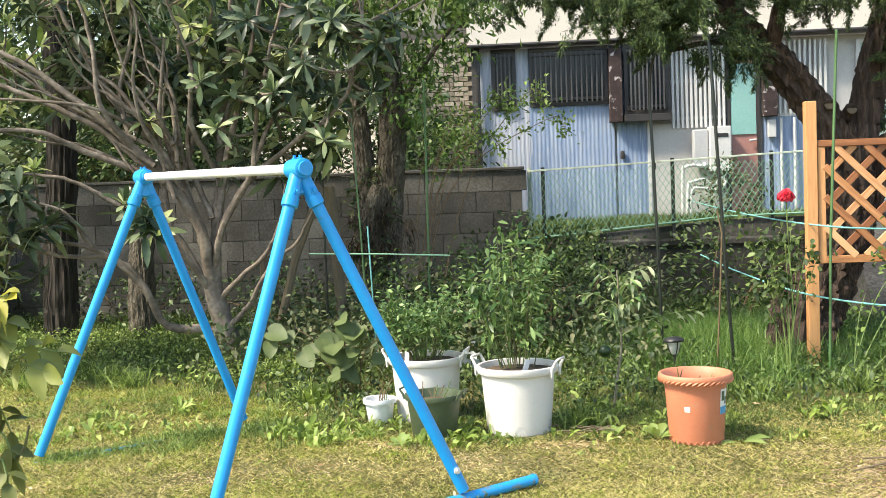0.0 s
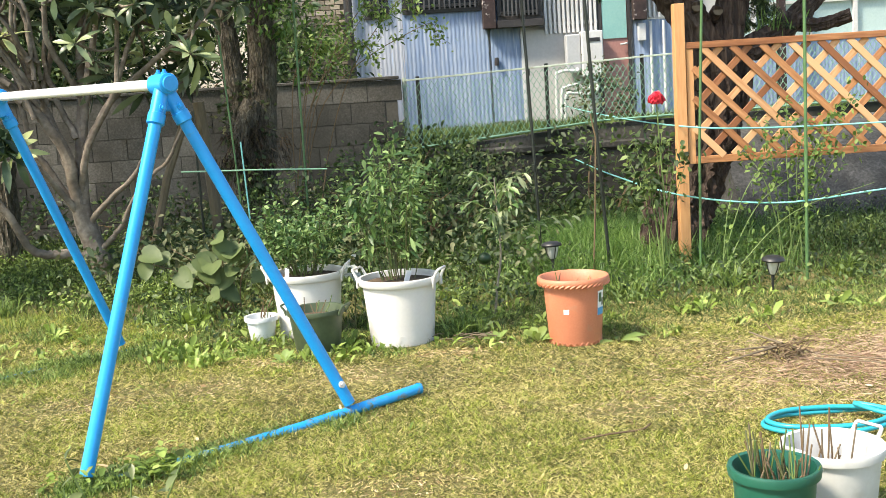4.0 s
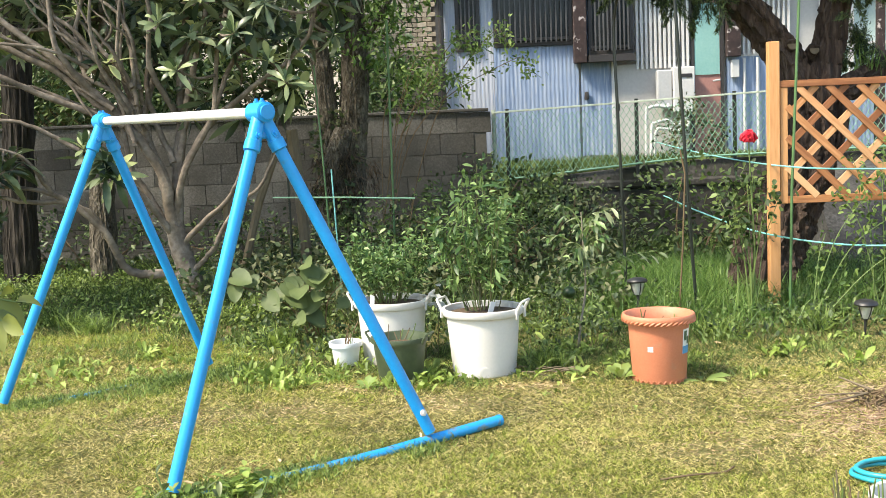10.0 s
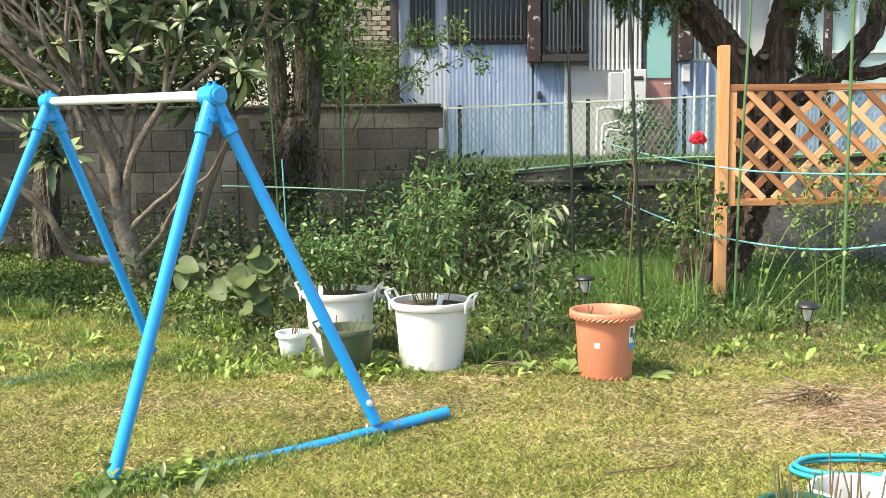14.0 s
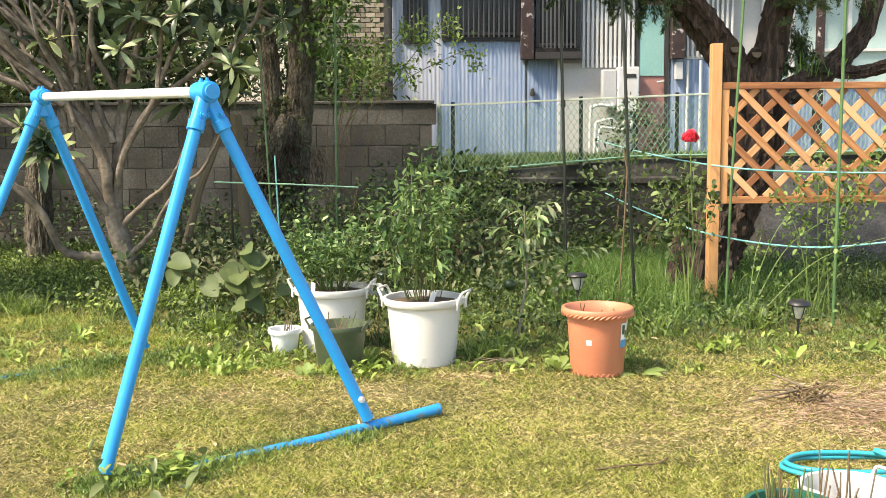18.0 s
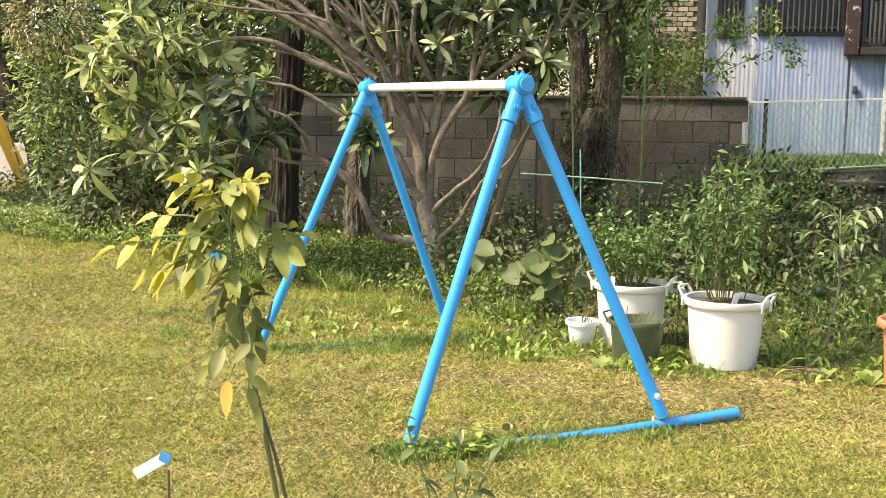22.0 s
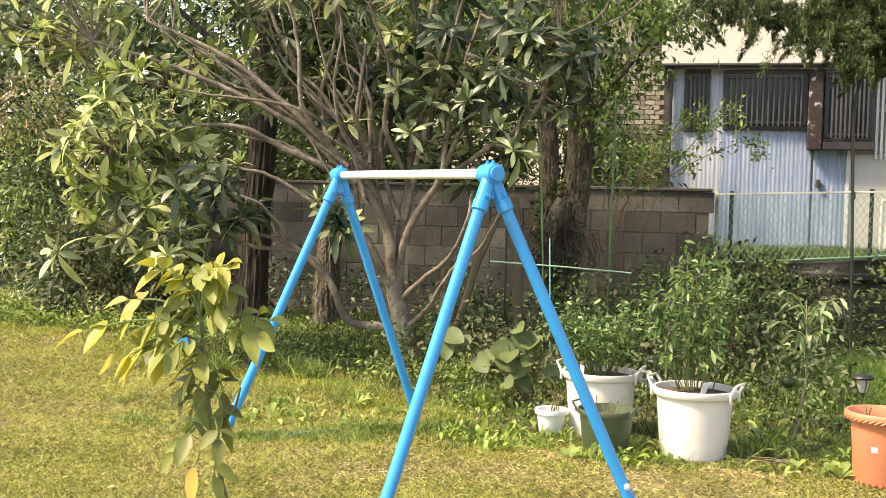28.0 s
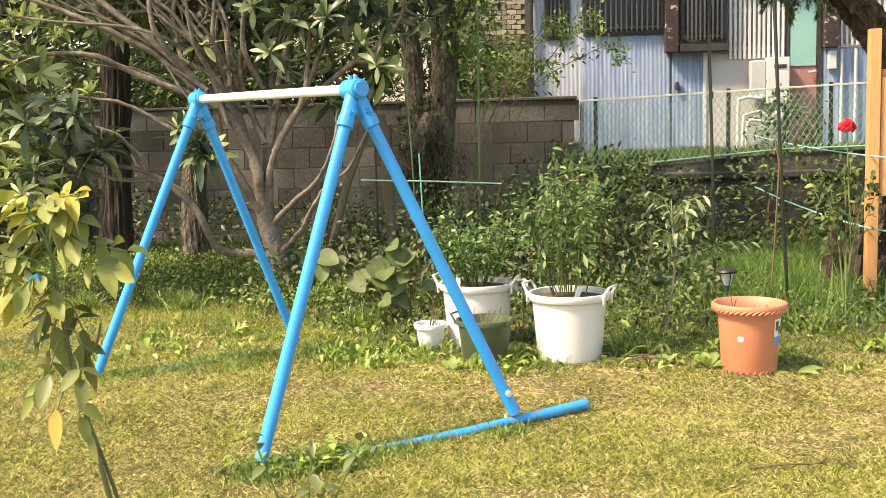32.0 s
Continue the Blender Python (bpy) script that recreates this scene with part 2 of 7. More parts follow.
def box(bm, x0, x1, y0, y1, z0, z1, bevel=0.0, m=None):
    r = bmesh.ops.create_cube(bm, size=1, matrix=Matrix.Translation(((x0 + x1) / 2, (y0 + y1) / 2, (z0 + z1) / 2)) @ Matrix.Diagonal((x1 - x0, y1 - y0, z1 - z0, 1)))
    vs = r["verts"]
    if bevel:
        es = list({e for v in vs for e in v.link_edges})
        vs = list({v for f in bmesh.ops.bevel(bm, geom=es, offset=bevel, segments=1, affect="EDGES")["faces"] for v in f.verts} | {v for v in vs if v.is_valid})
    if m:
        bmesh.ops.transform(bm, matrix=m, verts=vs)
    return bm


def boxed(*a, **k):
    return box(bmesh.new(), *a, **k)


def tube(bm, pts, radii, n=10, cap=True, wobble=0.0, seed=0):
    """A round bar through points, with a radius for each."""
    pts = [Vector(p) for p in pts]
    if not hasattr(radii, "__len__"):
        radii = [radii] * len(pts)
    rnd = random.Random(seed)
    rings, side = [], None
    for i, p in enumerate(pts):
        d = (pts[min(i + 1, len(pts) - 1)] - pts[max(i - 1, 0)]).normalized()
        if side is None:
            side = d.cross(Vector((0, 0, 1)) if abs(d.z) < 0.9 else Vector((1, 0, 0))).normalized()
        side = (side - d * side.dot(d)).normalized()
        up = d.cross(side)
        ring = []
        for k in range(n):
            a = 2 * math.pi * k / n
            r = radii[i] * (1 + wobble * (rnd.random() - 0.5) * 2)
            ring.append(bm.verts.new(p + (side * math.cos(a) + up * math.sin(a)) * r))
        rings.append(ring)
    for a, b in zip(rings, rings[1:]):
        for k in range(n):
            bm.faces.new((a[k], a[(k + 1) % n], b[(k + 1) % n], b[k]))
    if cap:
        bm.faces.new(rings[0][::-1])
        bm.faces.new(rings[-1])
    return bm


def ridged(pts, radii, n, ridges, seed, knots=0.06):
    """A trunk with lengthwise furrows and lumps."""
    bm = bmesh.new()
    tube(bm, pts, radii, n, True)
    bm.verts.ensure_lookup_table()
    rnd = random.Random(seed)
    furrow = [1 + ridges * (rnd.random() - 0.5) * 2 for _ in range(n)]
    pts = [Vector(p) for p in pts]
    for i, v in enumerate(bm.verts):
        c = pts[i // n]
        k = i % n
        twist = furrow[(k + i // n // 9) % n]
        lump = 1 + knots * noise.noise(v.co * 5) * 2 + 0.9 * ridges * noise.noise(Vector((v.co.x * 34, v.co.y * 34, v.co.z * 7)))
        v.co = c + (v.co - c) * twist * lump
    return bm


def tubed(*a, **k):
    return tube(bmesh.new(), *a, **k)


def lathe(bm, profile, n=40, at=(0, 0, 0)):
    """Turn a profile of (radius, height) round the upright axis."""
    rings = []
    for r, z in profile:
        if r <= 1e-5:
            rings.append([bm.verts.new((at[0], at[1], at[2] + z))])
        else:
            rings.append([bm.verts.new((at[0] + r * math.cos(2 * math.pi * k / n), at[1] + r * math.sin(2 * math.pi * k / n), at[2] + z)) for k in range(n)])
    for a, b in zip(rings, rings[1:]):
        for k in range(n):
            q = [a[k % len(a)], a[(k + 1) % len(a)], b[(k + 1) % len(b)], b[k % len(b)]]
            q = [v for i, v in enumerate(q) if v not in q[:i]]
            if len(q) > 2:
                bm.faces.new(q)
    return bm


def smooth_line(pts, steps=6):
    """A rounded line through points (Catmull-Rom)."""
    p = [Vector(q) for q in pts]
    p = [p[0] * 2 - p[1], *p, p[-1] * 2 - p[-2]]
    out = []
    for i in range(1, len(p) - 2):
        for k in range(steps):
            t = k / steps
            out.append(0.5 * ((2 * p[i]) + (p[i + 1] - p[i - 1]) * t + (2 * p[i - 1] - 5 * p[i] + 4 * p[i + 1] - p[i + 2]) * t * t + (3 * p[i] - p[i - 1] - 3 * p[i + 1] + p[i + 2]) * t ** 3))
    out.append(p[-2])
    return out


def lerp_list(a, b, n):
    return [a + (b - a) * i / (n - 1) for i in range(n)]


# ---- ground ----
def ground_height(x, y):
    """The lawn is level; behind the low retaining wall the neighbour's yard lies higher."""
    bumps = 0.025 * noise.noise(Vector((x * 0.7, y * 0.7, 0))) + 0.010 * noise.noise(Vector((x * 2.6, y * 2.6, 3)))
    z = bumps * min(1.0, max(0.0, (y - 2) / 2)) - 0.01
    if y > 11.25 and x > 0.3:
        z += 0.80
    if y > 6.8:
        z += 0.05 * min(1, (y - 6.8) / 2)
    return z


def ground_axis(lo, hi, fine_lo, fine_hi, fine, coarse):
    a, v = [], fine_lo
    while v < fine_hi:
        a.append(v)
        v += fine
    step, v, low = fine, a[0], []
    while v > lo:
        step *= coarse
        v -= step
        low.append(v)
    step, v, high = fine, a[-1], []
    while v < hi:
        step *= coarse
        v += step
        high.append(v)
    return low[::-1] + a + high


GX = ground_axis(-400, 400, -9, 7, 0.16, 1.5)
GY = ground_axis(-200, 600, 1.0, 13.0, 0.16, 1.5)
gv = [(x, y, ground_height(x, y)) for y in GY for x in GX]
gf = [(j * len(GX) + i, j * len(GX) + i + 1, (j + 1) * len(GX) + i + 1, (j + 1) * len(GX) + i) for j in range(len(GY) - 1) for i in range(len(GX) - 1)]
gm = bpy.data.meshes.new("ground")
gm.from_pydata(gv, [], gf)
gm.shade_smooth()
TURF = surface("turf_soil", [(0.05, 0.05, 0.014), (0.125, 0.115, 0.033), (0.27, 0.215, 0.085)], 0.95, grain=120, patch=0.9, bump=1.0, stains=((0.36, 0.24, 0.13), 0.75, 0.58, 0.72))
gm.materials.append(TURF)
tagged(new("ground", gm), "mown lawn of short yellow-green grass with bare dry patches", "lawn", kind="structure")


# ---- swing frame ----
def bolt(at, axis, parent, r=0.012, material=None):
    b = tubed([Vector(at), Vector(at) + Vector(axis) * 0.008], [r * 1.25, r * 1.25], 12)
    tube(b, [Vector(at) + Vector(axis) * 0.008, Vector(at) + Vector(axis) * 0.018], [r * 0.75, r * 0.7], 6)
    return part("bolt", b, material or BLUE_PAINT, parent)


def swing_frame():
    t = thing("swing_frame", (0, 0, 0), "blue tubular steel swing frame with a white crossbar on the lawn", "swing frame")
    ends = []
    for hub, near, far, end in (((-0.590, 4.41, 1.468), (-0.918, 3.925, 0.025), (0.045, 4.57, 0.045), (0.350, 4.777, 0.03)), ((-1.748, 5.80, 1.490), (-2.255, 5.41, 0.03), (-1.362, 6.22, 0.03), (-1.08, 6.44, 0.02))):
        hub, near, far, end = Vector(hub), Vector(near), Vector(far), Vector(end)
        axis = Vector((0.64, -0.77, 0)).normalized()
        ends.append((hub, axis))
        joint = tubed([hub - axis * 0.062, hub - axis * 0.058, hub + axis * 0.05, hub + axis * 0.055], [0.036, 0.042, 0.042, 0.036], 24)
        tube(joint, [hub + axis * 0.055, hub + axis * 0.064], [0.032, 0.030], 24)
        along = (far - near).normalized()
        for foot in (near, far):
            d = (foot - hub).normalized()
            tube(joint, [hub + d * 0.01, hub + d * 0.125, hub + d * 0.127, hub + d * 0.168, hub + d * 0.172], [0.031, 0.032, 0.0355, 0.0355, 0.031], 20)
        box(joint, -0.03, 0.03, -0.025, 0.025, -0.11, 0.0, 0.008, Matrix.Translation(hub) @ Matrix.Rotation(math.atan2(along.y, along.x), 4, "Z"))
        j = part("joint", joint, BLUE_PAINT, t, "blue moulded corner joint", True)
        for foot in (near, far):
            d = (foot - hub).normalized()
            out = (axis - d * axis.dot(d)).normalized()
            bolt(hub + d * 0.105 + out * 0.032, out, j)
        bolt(hub + Vector((0, 0, 0.040)) + axis * 0.02, (0, 0, 1), j, 0.010)
        bolt(hub + Vector((0, 0, 0.040)) - axis * 0.03, (0, 0, 1), j, 0.010)
        for foot in (near, far):
            d = (foot - hub).normalized()
            leg = part("leg", tubed([hub + d * 0.15, hub + d * 0.4, foot - d * 0.4, foot], 0.0265, 20), BLUE_PAINT, t, "", True)
            if foot is far:
                out = (axis - d * axis.dot(d)).normalized()
                bolt(foot - d * 0.10 + out * 0.025, out, leg, 0.012, WHITE_METAL)
        sink = Vector((0, 0, -0.056 if far.x < -0.5 else -0.050))
        skid = [near - along * 0.03 + sink, near.lerp(end, 0.3) + sink * 0.95, near.lerp(end, 0.6) + sink * (0.85 if far.x < -0.5 else 0.7), end + (sink if far.x < -0.5 else Vector((0, 0, 0)))]
        b = tubed(skid, 0.0245, 18)
        tube(b, [skid[-1], skid[-1] + along * 0.012], [0.027, 0.025], 18)
        part("ground_rail", b, RAIL_BLUE, t, "blue ground tube half sunk in the grass", True)
    (a, ax), (c, _) = ends
    d = (c - a).normalized()
    part("crossbar", tubed([a + d * 0.05, a.lerp(c, 0.5), c - d * 0.05], 0.0225, 20), WHITE_TUBE, t, "white crossbar", True)


swing_frame()


# ---- pots ----
def handle_loop(bm, m, w, out, rise, r):
    pts = [(-w, 0, -0.012), (-w, out * 0.3, rise * 0.3), (-w, out * 0.9, rise * 0.92), (-w * 0.88, out, rise), (w * 0.88, out, rise), (w, out * 0.9, rise * 0.92), (w, out * 0.3, rise * 0.3), (w, 0, -0.012)]
    pts = [m @ Vector(p) for p in pts]
    return tube(bm, pts, [r * 1.5, r * 1.2, r, r, r, r, r * 1.2, r * 1.5], 8)


def white_pot(at, turn, label):
    t = thing("plant_pot", pose(*at, 0, 0, turn), label, "plant pot", "large white pots")
    part("body", lathe(bmesh.new(), [(0, 0.004), (0.170, 0), (0.178, 0.006), (0.181, 0.03), (0.207, 0.335), (0.222, 0.336), (0.227, 0.341), (0.231, 0.372), (0.229, 0.378), (0.222, 0.380), (0.214, 0.377), (0.210, 0.355), (0.208, 0.33)], 64), WHITE_PLASTIC, t, "", True)
    for s in (0, 180):
        m = pose(0, 0, 0, 0, 0, s) @ pose(0, 0.224, 0.362, 0, 0, 0)
        b = handle_loop(bmesh.new(), m, 0.062, 0.034, 0.058, 0.0075)
        for x in (-0.062, 0.062):
            box(b, x - 0.012, x + 0.012, -0.002, 0.010, -0.045, 0.014, 0.003, m)
        part("handle", b, WHITE_PLASTIC, t, "moulded carrying handle", True)
    part("soil", lathe(bmesh.new(), [(0.2095, 0.344), (0.16, 0.352), (0.10, 0.347), (0.05, 0.354), (0, 0.350)], 28), SOIL, t, "dark potting soil")
    a = radians(-90 - turn)
    m = Matrix.Rotation(a, 4, "Z") @ pose(0.182, 0, 0.02)
    part("moulded_mark", tubed([m @ Vector((0.0035 + 0.085 * z, y, z)) for y, z in [(0.034 * math.cos(q), 0.05 * math.sin(q)) for q in lerp_list(0, math.pi, 13)]], 0.0012, 5), WHITE_PLASTIC, t, "raised half-round mark")
    return t


white_pot((0.29, 5.955, -0.014), -112, "large off-white plastic pot with carrying handles, planted with a bamboo-like shrub")
white_pot((-0.262, 6.36, -0.014), -100, "large off-white plastic pot with carrying handles, planted with a leafy shrub")


def orange_pot():
    t = thing("plant_pot", (1.22, 5.61, -0.012), "terracotta-coloured plastic pot with a rope-patterned rim on the lawn", "plant pot")
    part("body", lathe(bmesh.new(), [(0, 0.004), (0.128, 0), (0.133, 0.012), (0.141, 0.03), (0.160, 0.322), (0.166, 0.327), (0.180, 0.329), (0.189, 0.336), (0.193, 0.348), (0.192, 0.362), (0.187, 0.369), (0.178, 0.370), (0.171, 0.364), (0.158, 0.32), (0.155, 0.29)], 56), ORANGE_PLASTIC, t, "", True)
    b = bmesh.new()
    for k in range(40):
        a = 2 * math.pi * k / 40
        pts = [(0.189 * math.cos(a + s * 0.10), 0.189 * math.sin(a + s * 0.10), 0.338 + s * 0.011) for s in (-1, -0.4, 0.4, 1)]
        tube(b, pts, [0.003, 0.0062, 0.0062, 0.003], 6)
    part("rope_rim", b, ORANGE_PLASTIC, t, "twisted rope rim", True)
    b = bmesh.new()
    for k in range(28):
        a = 2 * math.pi * k / 28
        tube(b, [(0.1385 * math.cos(a + s * 0.1), 0.1385 * math.sin(a + s * 0.1), 0.03 - 0.018 * (1 - abs(s))) for s in (-1, 0, 1)], 0.004, 5)
    part("foot_scallop", b, ORANGE_PLASTIC, t, "", True)
    part("soil", lathe(bmesh.new(), [(0.157, 0.305), (0.08, 0.315), (0, 0.31)], 24), SOIL, t, "dry brown potting soil")

    def sticker(name, a0, a1, z0, z1, material, label, lift=0.0015, parent=t):
        bm = bmesh.new()
        rows = []
        for i in range(9):
            a = radians(a0 + (a1 - a0) * i / 8)
            rows.append([bm.verts.new(((0.141 + (z - 0.03) * 0.0651 + lift) * math.cos(a), (0.141 + (z - 0.03) * 0.0651 + lift) * math.sin(a), z)) for z in (z0, z1)])
        for p, q in zip(rows, rows[1:]):
            bm.faces.new((p[0], q[0], q[1], p[1]))
        return part(name, bm, material, parent, label)

    paper = surface("paper_label", [(0.75, 0.75, 0.75), (0.85, 0.85, 0.84)], 0.5, bump=0.02)
    blue = surface("label_blue", [(0.05, 0.25, 0.50), (0.10, 0.34, 0.60)], 0.5, bump=0.02)
    green = surface("label_dark", [(0.03, 0.07, 0.04), (0.08, 0.14, 0.07)], 0.5, bump=0.02)
    st = sticker("label", -47, -22, 0.165, 0.295, paper, "white and blue product label with a dark plant shape")
    sticker("label_band", -47, -22, 0.165, 0.205, blue, "", 0.0025, st)
    sticker("label_shape", -44, -34, 0.235, 0.285, green, "", 0.0025, st)
    sticker("label_shape", -33, -25, 0.215, 0.255, green, "", 0.0025, st)
    sticker("price_tag", -121, -110, 0.185, 0.212, paper, "small white price tag")
    return t


orange_pot()


def small_pot(name, at, r0, r1, h, mat_, label, turn, handles, fill=0.045):
    t = thing("plant_pot", pose(*at, 0, 0, turn), label, "plant pot")
    part("body", lathe(bmesh.new(), [(0, 0.003), (r0, 0), (r0 + 0.003, 0.006), (r1 - 0.012, h - 0.03), (r1, h - 0.028), (r1 + 0.003, h - 0.008), (r1, h), (r1 - 0.012, h - 0.002), (r1 - 0.02, h - 0.04), (r1 - 0.016 - (fill + 0.02) * (r1 - r0) / h, h - fill - 0.02)], 44), mat_, t, "", True)
    part("soil", lathe(bmesh.new(), [(r1 - 0.012 - fill * (r1 - r0) / h, h - fill - 0.005), (r1 * 0.5, h - fill + 0.005), (0, h - fill)], 20), SOIL, t, "dark potting soil")
    if handles:
        for s in (0, 180):
            part("handle", handle_loop(bmesh.new(), pose(0, 0, 0, 0, 0, s) @ pose(0, r1 - 0.004, h - 0.02), r1 * 0.3, r1 * 0.2, r1 * 0.26, 0.006), mat_, t, "moulded carrying handle", True)
    return t


POT_OLIVE = small_pot("olive", (-0.18, 5.84, 0.0), 0.12, 0.160, 0.235, GREEN_PLASTIC, "olive green plastic pot with loop handles and a few bare twigs", 70, True)
POT_PALE = small_pot("pale", (-0.535, 6.22, 0.0), 0.068, 0.098, 0.14, PALE_PLASTIC, "small pale white plastic pot with dead sticks in it", 0, False)
POT_STICKS = small_pot("sticks", (1.31, 2.82, 0.0), 0.095, 0.125, 0.285, DARK_GREEN_PLASTIC, "dark green plastic pot full of cut dry stems", 20, False, 0.09)
POT_GREY = small_pot("grey", (1.57, 3.05, 0.0), 0.115, 0.150, 0.25, MILKY_PLASTIC, "off-white plastic pot with short bare stakes", -60, True, 0.14)


# ---- lattice fence ----
def lattice_fence():
    t = thing("lattice_fence", (2.26, 7.40, 0.0), "new cedar lattice panel fixed to a wooden post", "trellis")
    part("post", boxed(0.014, 0.088, -0.037, 0.037, -0.15, 1.865, 0.004), CEDAR, t, "square cedar post")
    x0, x1, z0, z1 = 0.095, 1.895, 0.765, 1.555
    part("side_rail", boxed(x0, x0 + 0.05, -0.02, 0.028, z0, z1, 0.003), CEDAR, t)
    part("side_rail", boxed(x1 - 0.05, x1, -0.02, 0.028, z0, z1, 0.003), CEDAR, t)
    part("top_rail", boxed(x0 - 0.004, x1, -0.026, 0.034, z1 + 0.001, z1 + 0.046, 0.003), CEDAR_FLAT, t)
    part("bottom_rail", boxed(x0 + 0.052, x1 - 0.052, -0.02, 0.028, z0, z0 + 0.05, 0.003), CEDAR_FLAT, t)
    a, b, c, d = x0 + 0.045, x1 - 0.045, z0 + 0.045, z1 + 0.005
    for way, y in ((-1, -0.014), (1, 0.004)):
        s = a - (d - c)
        while s < b:
            p0, p1 = max(a, s), min(b, s + (d - c))
            if p1 - p0 > 0.06:
                zs = (lambda x: c + (x - s)) if way > 0 else (lambda x: d - (x - s))
                q0, q1 = Vector((p0, y, zs(p0))), Vector((p1, y, zs(p1)))
                mid, dv = (q0 + q1) / 2, q1 - q0
                length = dv.length
                m = Matrix.Translation(mid) @ Matrix.Rotation(-math.atan2(dv.z, dv.x), 4, "Y")
                ob = part("slat", boxed(-length / 2, length / 2, -0.0075, 0.0075, -0.0235, 0.0235, 0.002), CEDAR_FLAT, t)
                ob.matrix_basis = m
            s += 0.205
    part("post", boxed(1.905, 1.993, -0.045, 0.043, -0.15, 1.865, 0.004), CEDAR, t, "square cedar post")


lattice_fence()


# ---- neighbour's fence and retaining wall ----
def chain_fence():
    t = thing("chain_link_fence", (0.45, 11.12, 0.0), "weathered pale green chain-link fence on a concrete kerb", "fence")
    top = lambda x: 1.52 + 0.036 * x
    low = lambda x: 0.80 + 0.082 * x if x < 2 else 0.964 + 0.015 * (x - 2)
    L = 7.0
    for x, m_ in ((0.0, RAIL_GREEN), (0.14, POLE_BLACK), (1.47, POLE_BLACK), (2.47, POLE_BLACK), (3.9, POLE_BLACK), (5.4, POLE_BLACK), (7.0, POLE_BLACK)):
        part("fence_post", tubed([(x, 0, 0.74), (x, 0, top(x) + 0.03)], 0.021, 10), m_, t, "", True)
    part("top_rail", boxed(0, L, -0.010, 0.010, -0.010, 0.010, 0.003, Matrix.Translation((0, -0.03, top(0))) @ Matrix.Rotation(-math.atan(0.036), 4, "Y")), RAIL_GREEN, t, "rust-spotted pale green rail")
    b = bmesh.new()
    for p, q in ((0, 2), (2, L)):
        tube(b, [(p, -0.03, low(p) + 0.02), (q, -0.03, low(q) + 0.02)], 0.012, 6)
    part("bottom_rail", b, WIRE_GREEN, t, "pale green rail")
    b = bmesh.new()
    pitch, rise = 0.062, 0.05
    n = int(L / pitch)
    for k in range(n):
        pts, z, side = [], low(k * pitch) + 0.03, 0
        while z < top(k * pitch) - 0.01:
            pts.append((k * pitch + side * pitch / 2 * 1.12, -0.03 + 0.004 * (1 if side else -1), z))
            z += rise
            side = 1 - side if side in (0, 1) else 0
        tube(b, pts, 0.0036, 4, False)
        pts = [(k * pitch - (p[0] - k * pitch), p[1] + 0.001, p[2]) for p in pts]
        tube(b, pts, 0.0036, 4, False)
    part("wire_mesh", b, WIRE_GREEN, t, "pale green diamond wire mesh")


chain_fence()
# rough mortar bed under the fence, rising with the bottom rail
b = bmesh.new()
for x0, x1, z0, z1 in ((0.50, 2.45, 0.79, 0.95), (2.45, 7.45, 0.95, 1.02)):
    q = [b.verts.new(v) for v in ((x0, 11.10, 0.74), (x1, 11.10, 0.74), (x1, 11.12, z1), (x0, 11.12, z0), (x0, 11.26, 0.74), (x1, 11.26, 0.74), (x1, 11.25, z1), (x0, 11.25, z0))]
    for f in ((0, 1, 2, 3), (5, 4, 7, 6), (3, 2, 6, 7), (4, 0, 3, 7), (1, 5, 6, 2)):
        b.faces.new([q[i] for i in f])
tagged(part("fence_kerb", b, OLD_CONCRETE), "dark mossy concrete kerb under the wire fence", "kerb", kind="structure")
b = bmesh.new()
box(b, 0.47, 9.0, 11.10, 11.34, -0.3, 0.685, 0.02)
tagged(part("retaining_wall", b, OLD_CONCRETE), "mossy dark concrete retaining wall under the wire fence", "wall", kind="structure")
b = bmesh.new()
box(b, 0.50, 9.0, 11.07, 11.30, 0.688, 0.775, 0.02)
tagged(part("wall_coping", b, OLD_CONCRETE), "worn concrete coping on the retaining wall", "wall", kind="structure")
b = bmesh.new()
rows_ = []
for i in range(27):
    x = 3.3 + i * 0.25
    rows_.append([b.verts.new((x, y + 0.04 * noise.noise(Vector((x * 2, z * 3, 1))), z + 0.03 * noise.noise(Vector((x * 3, y * 3, 7))))) for y, z in ((9.0, -0.15), (9.12, 0.12), (9.3, 0.33), (9.5, 0.55), (9.72, 0.74), (9.9, 0.86), (11.06, 0.88), (11.06, -0.15))])
for p, q in zip(rows_, rows_[1:]):
    for k in range(7):
        b.faces.new((p[k], q[k], q[k + 1], p[k + 1]))
b.faces.new(rows_[0])
b.faces.new(rows_[-1][::-1])
slab = part("embankment", b, GREY_SLAB)
tagged(slab, "sloping rough grey concrete embankment behind the lattice", "embankment", kind="structure")


# ---- neighbour's house ----
def corrugated(x0, x1, z0, z1, y, pitch=0.05, depth=0.0032):
    bm = bmesh.new()
    n = int((x1 - x0) / pitch * 4)
    prof = (0.0, 1.0, 1.0, 0.0)
    cols = [[bm.verts.new((x0 + (x1 - x0) * i / n, y - depth * prof[i % 4] + e, z)) for z in (z0, z1)] for e in (0, 0.03) for i in range(n + 1)]
    f, k = cols[:n + 1], cols[n + 1:]
    for i in range(n):
        bm.faces.new((f[i][0], f[i + 1][0], f[i + 1][1], f[i][1]))
        bm.faces.new((k[i + 1][0], k[i][0], k[i][1], k[i + 1][1]))
    return bm


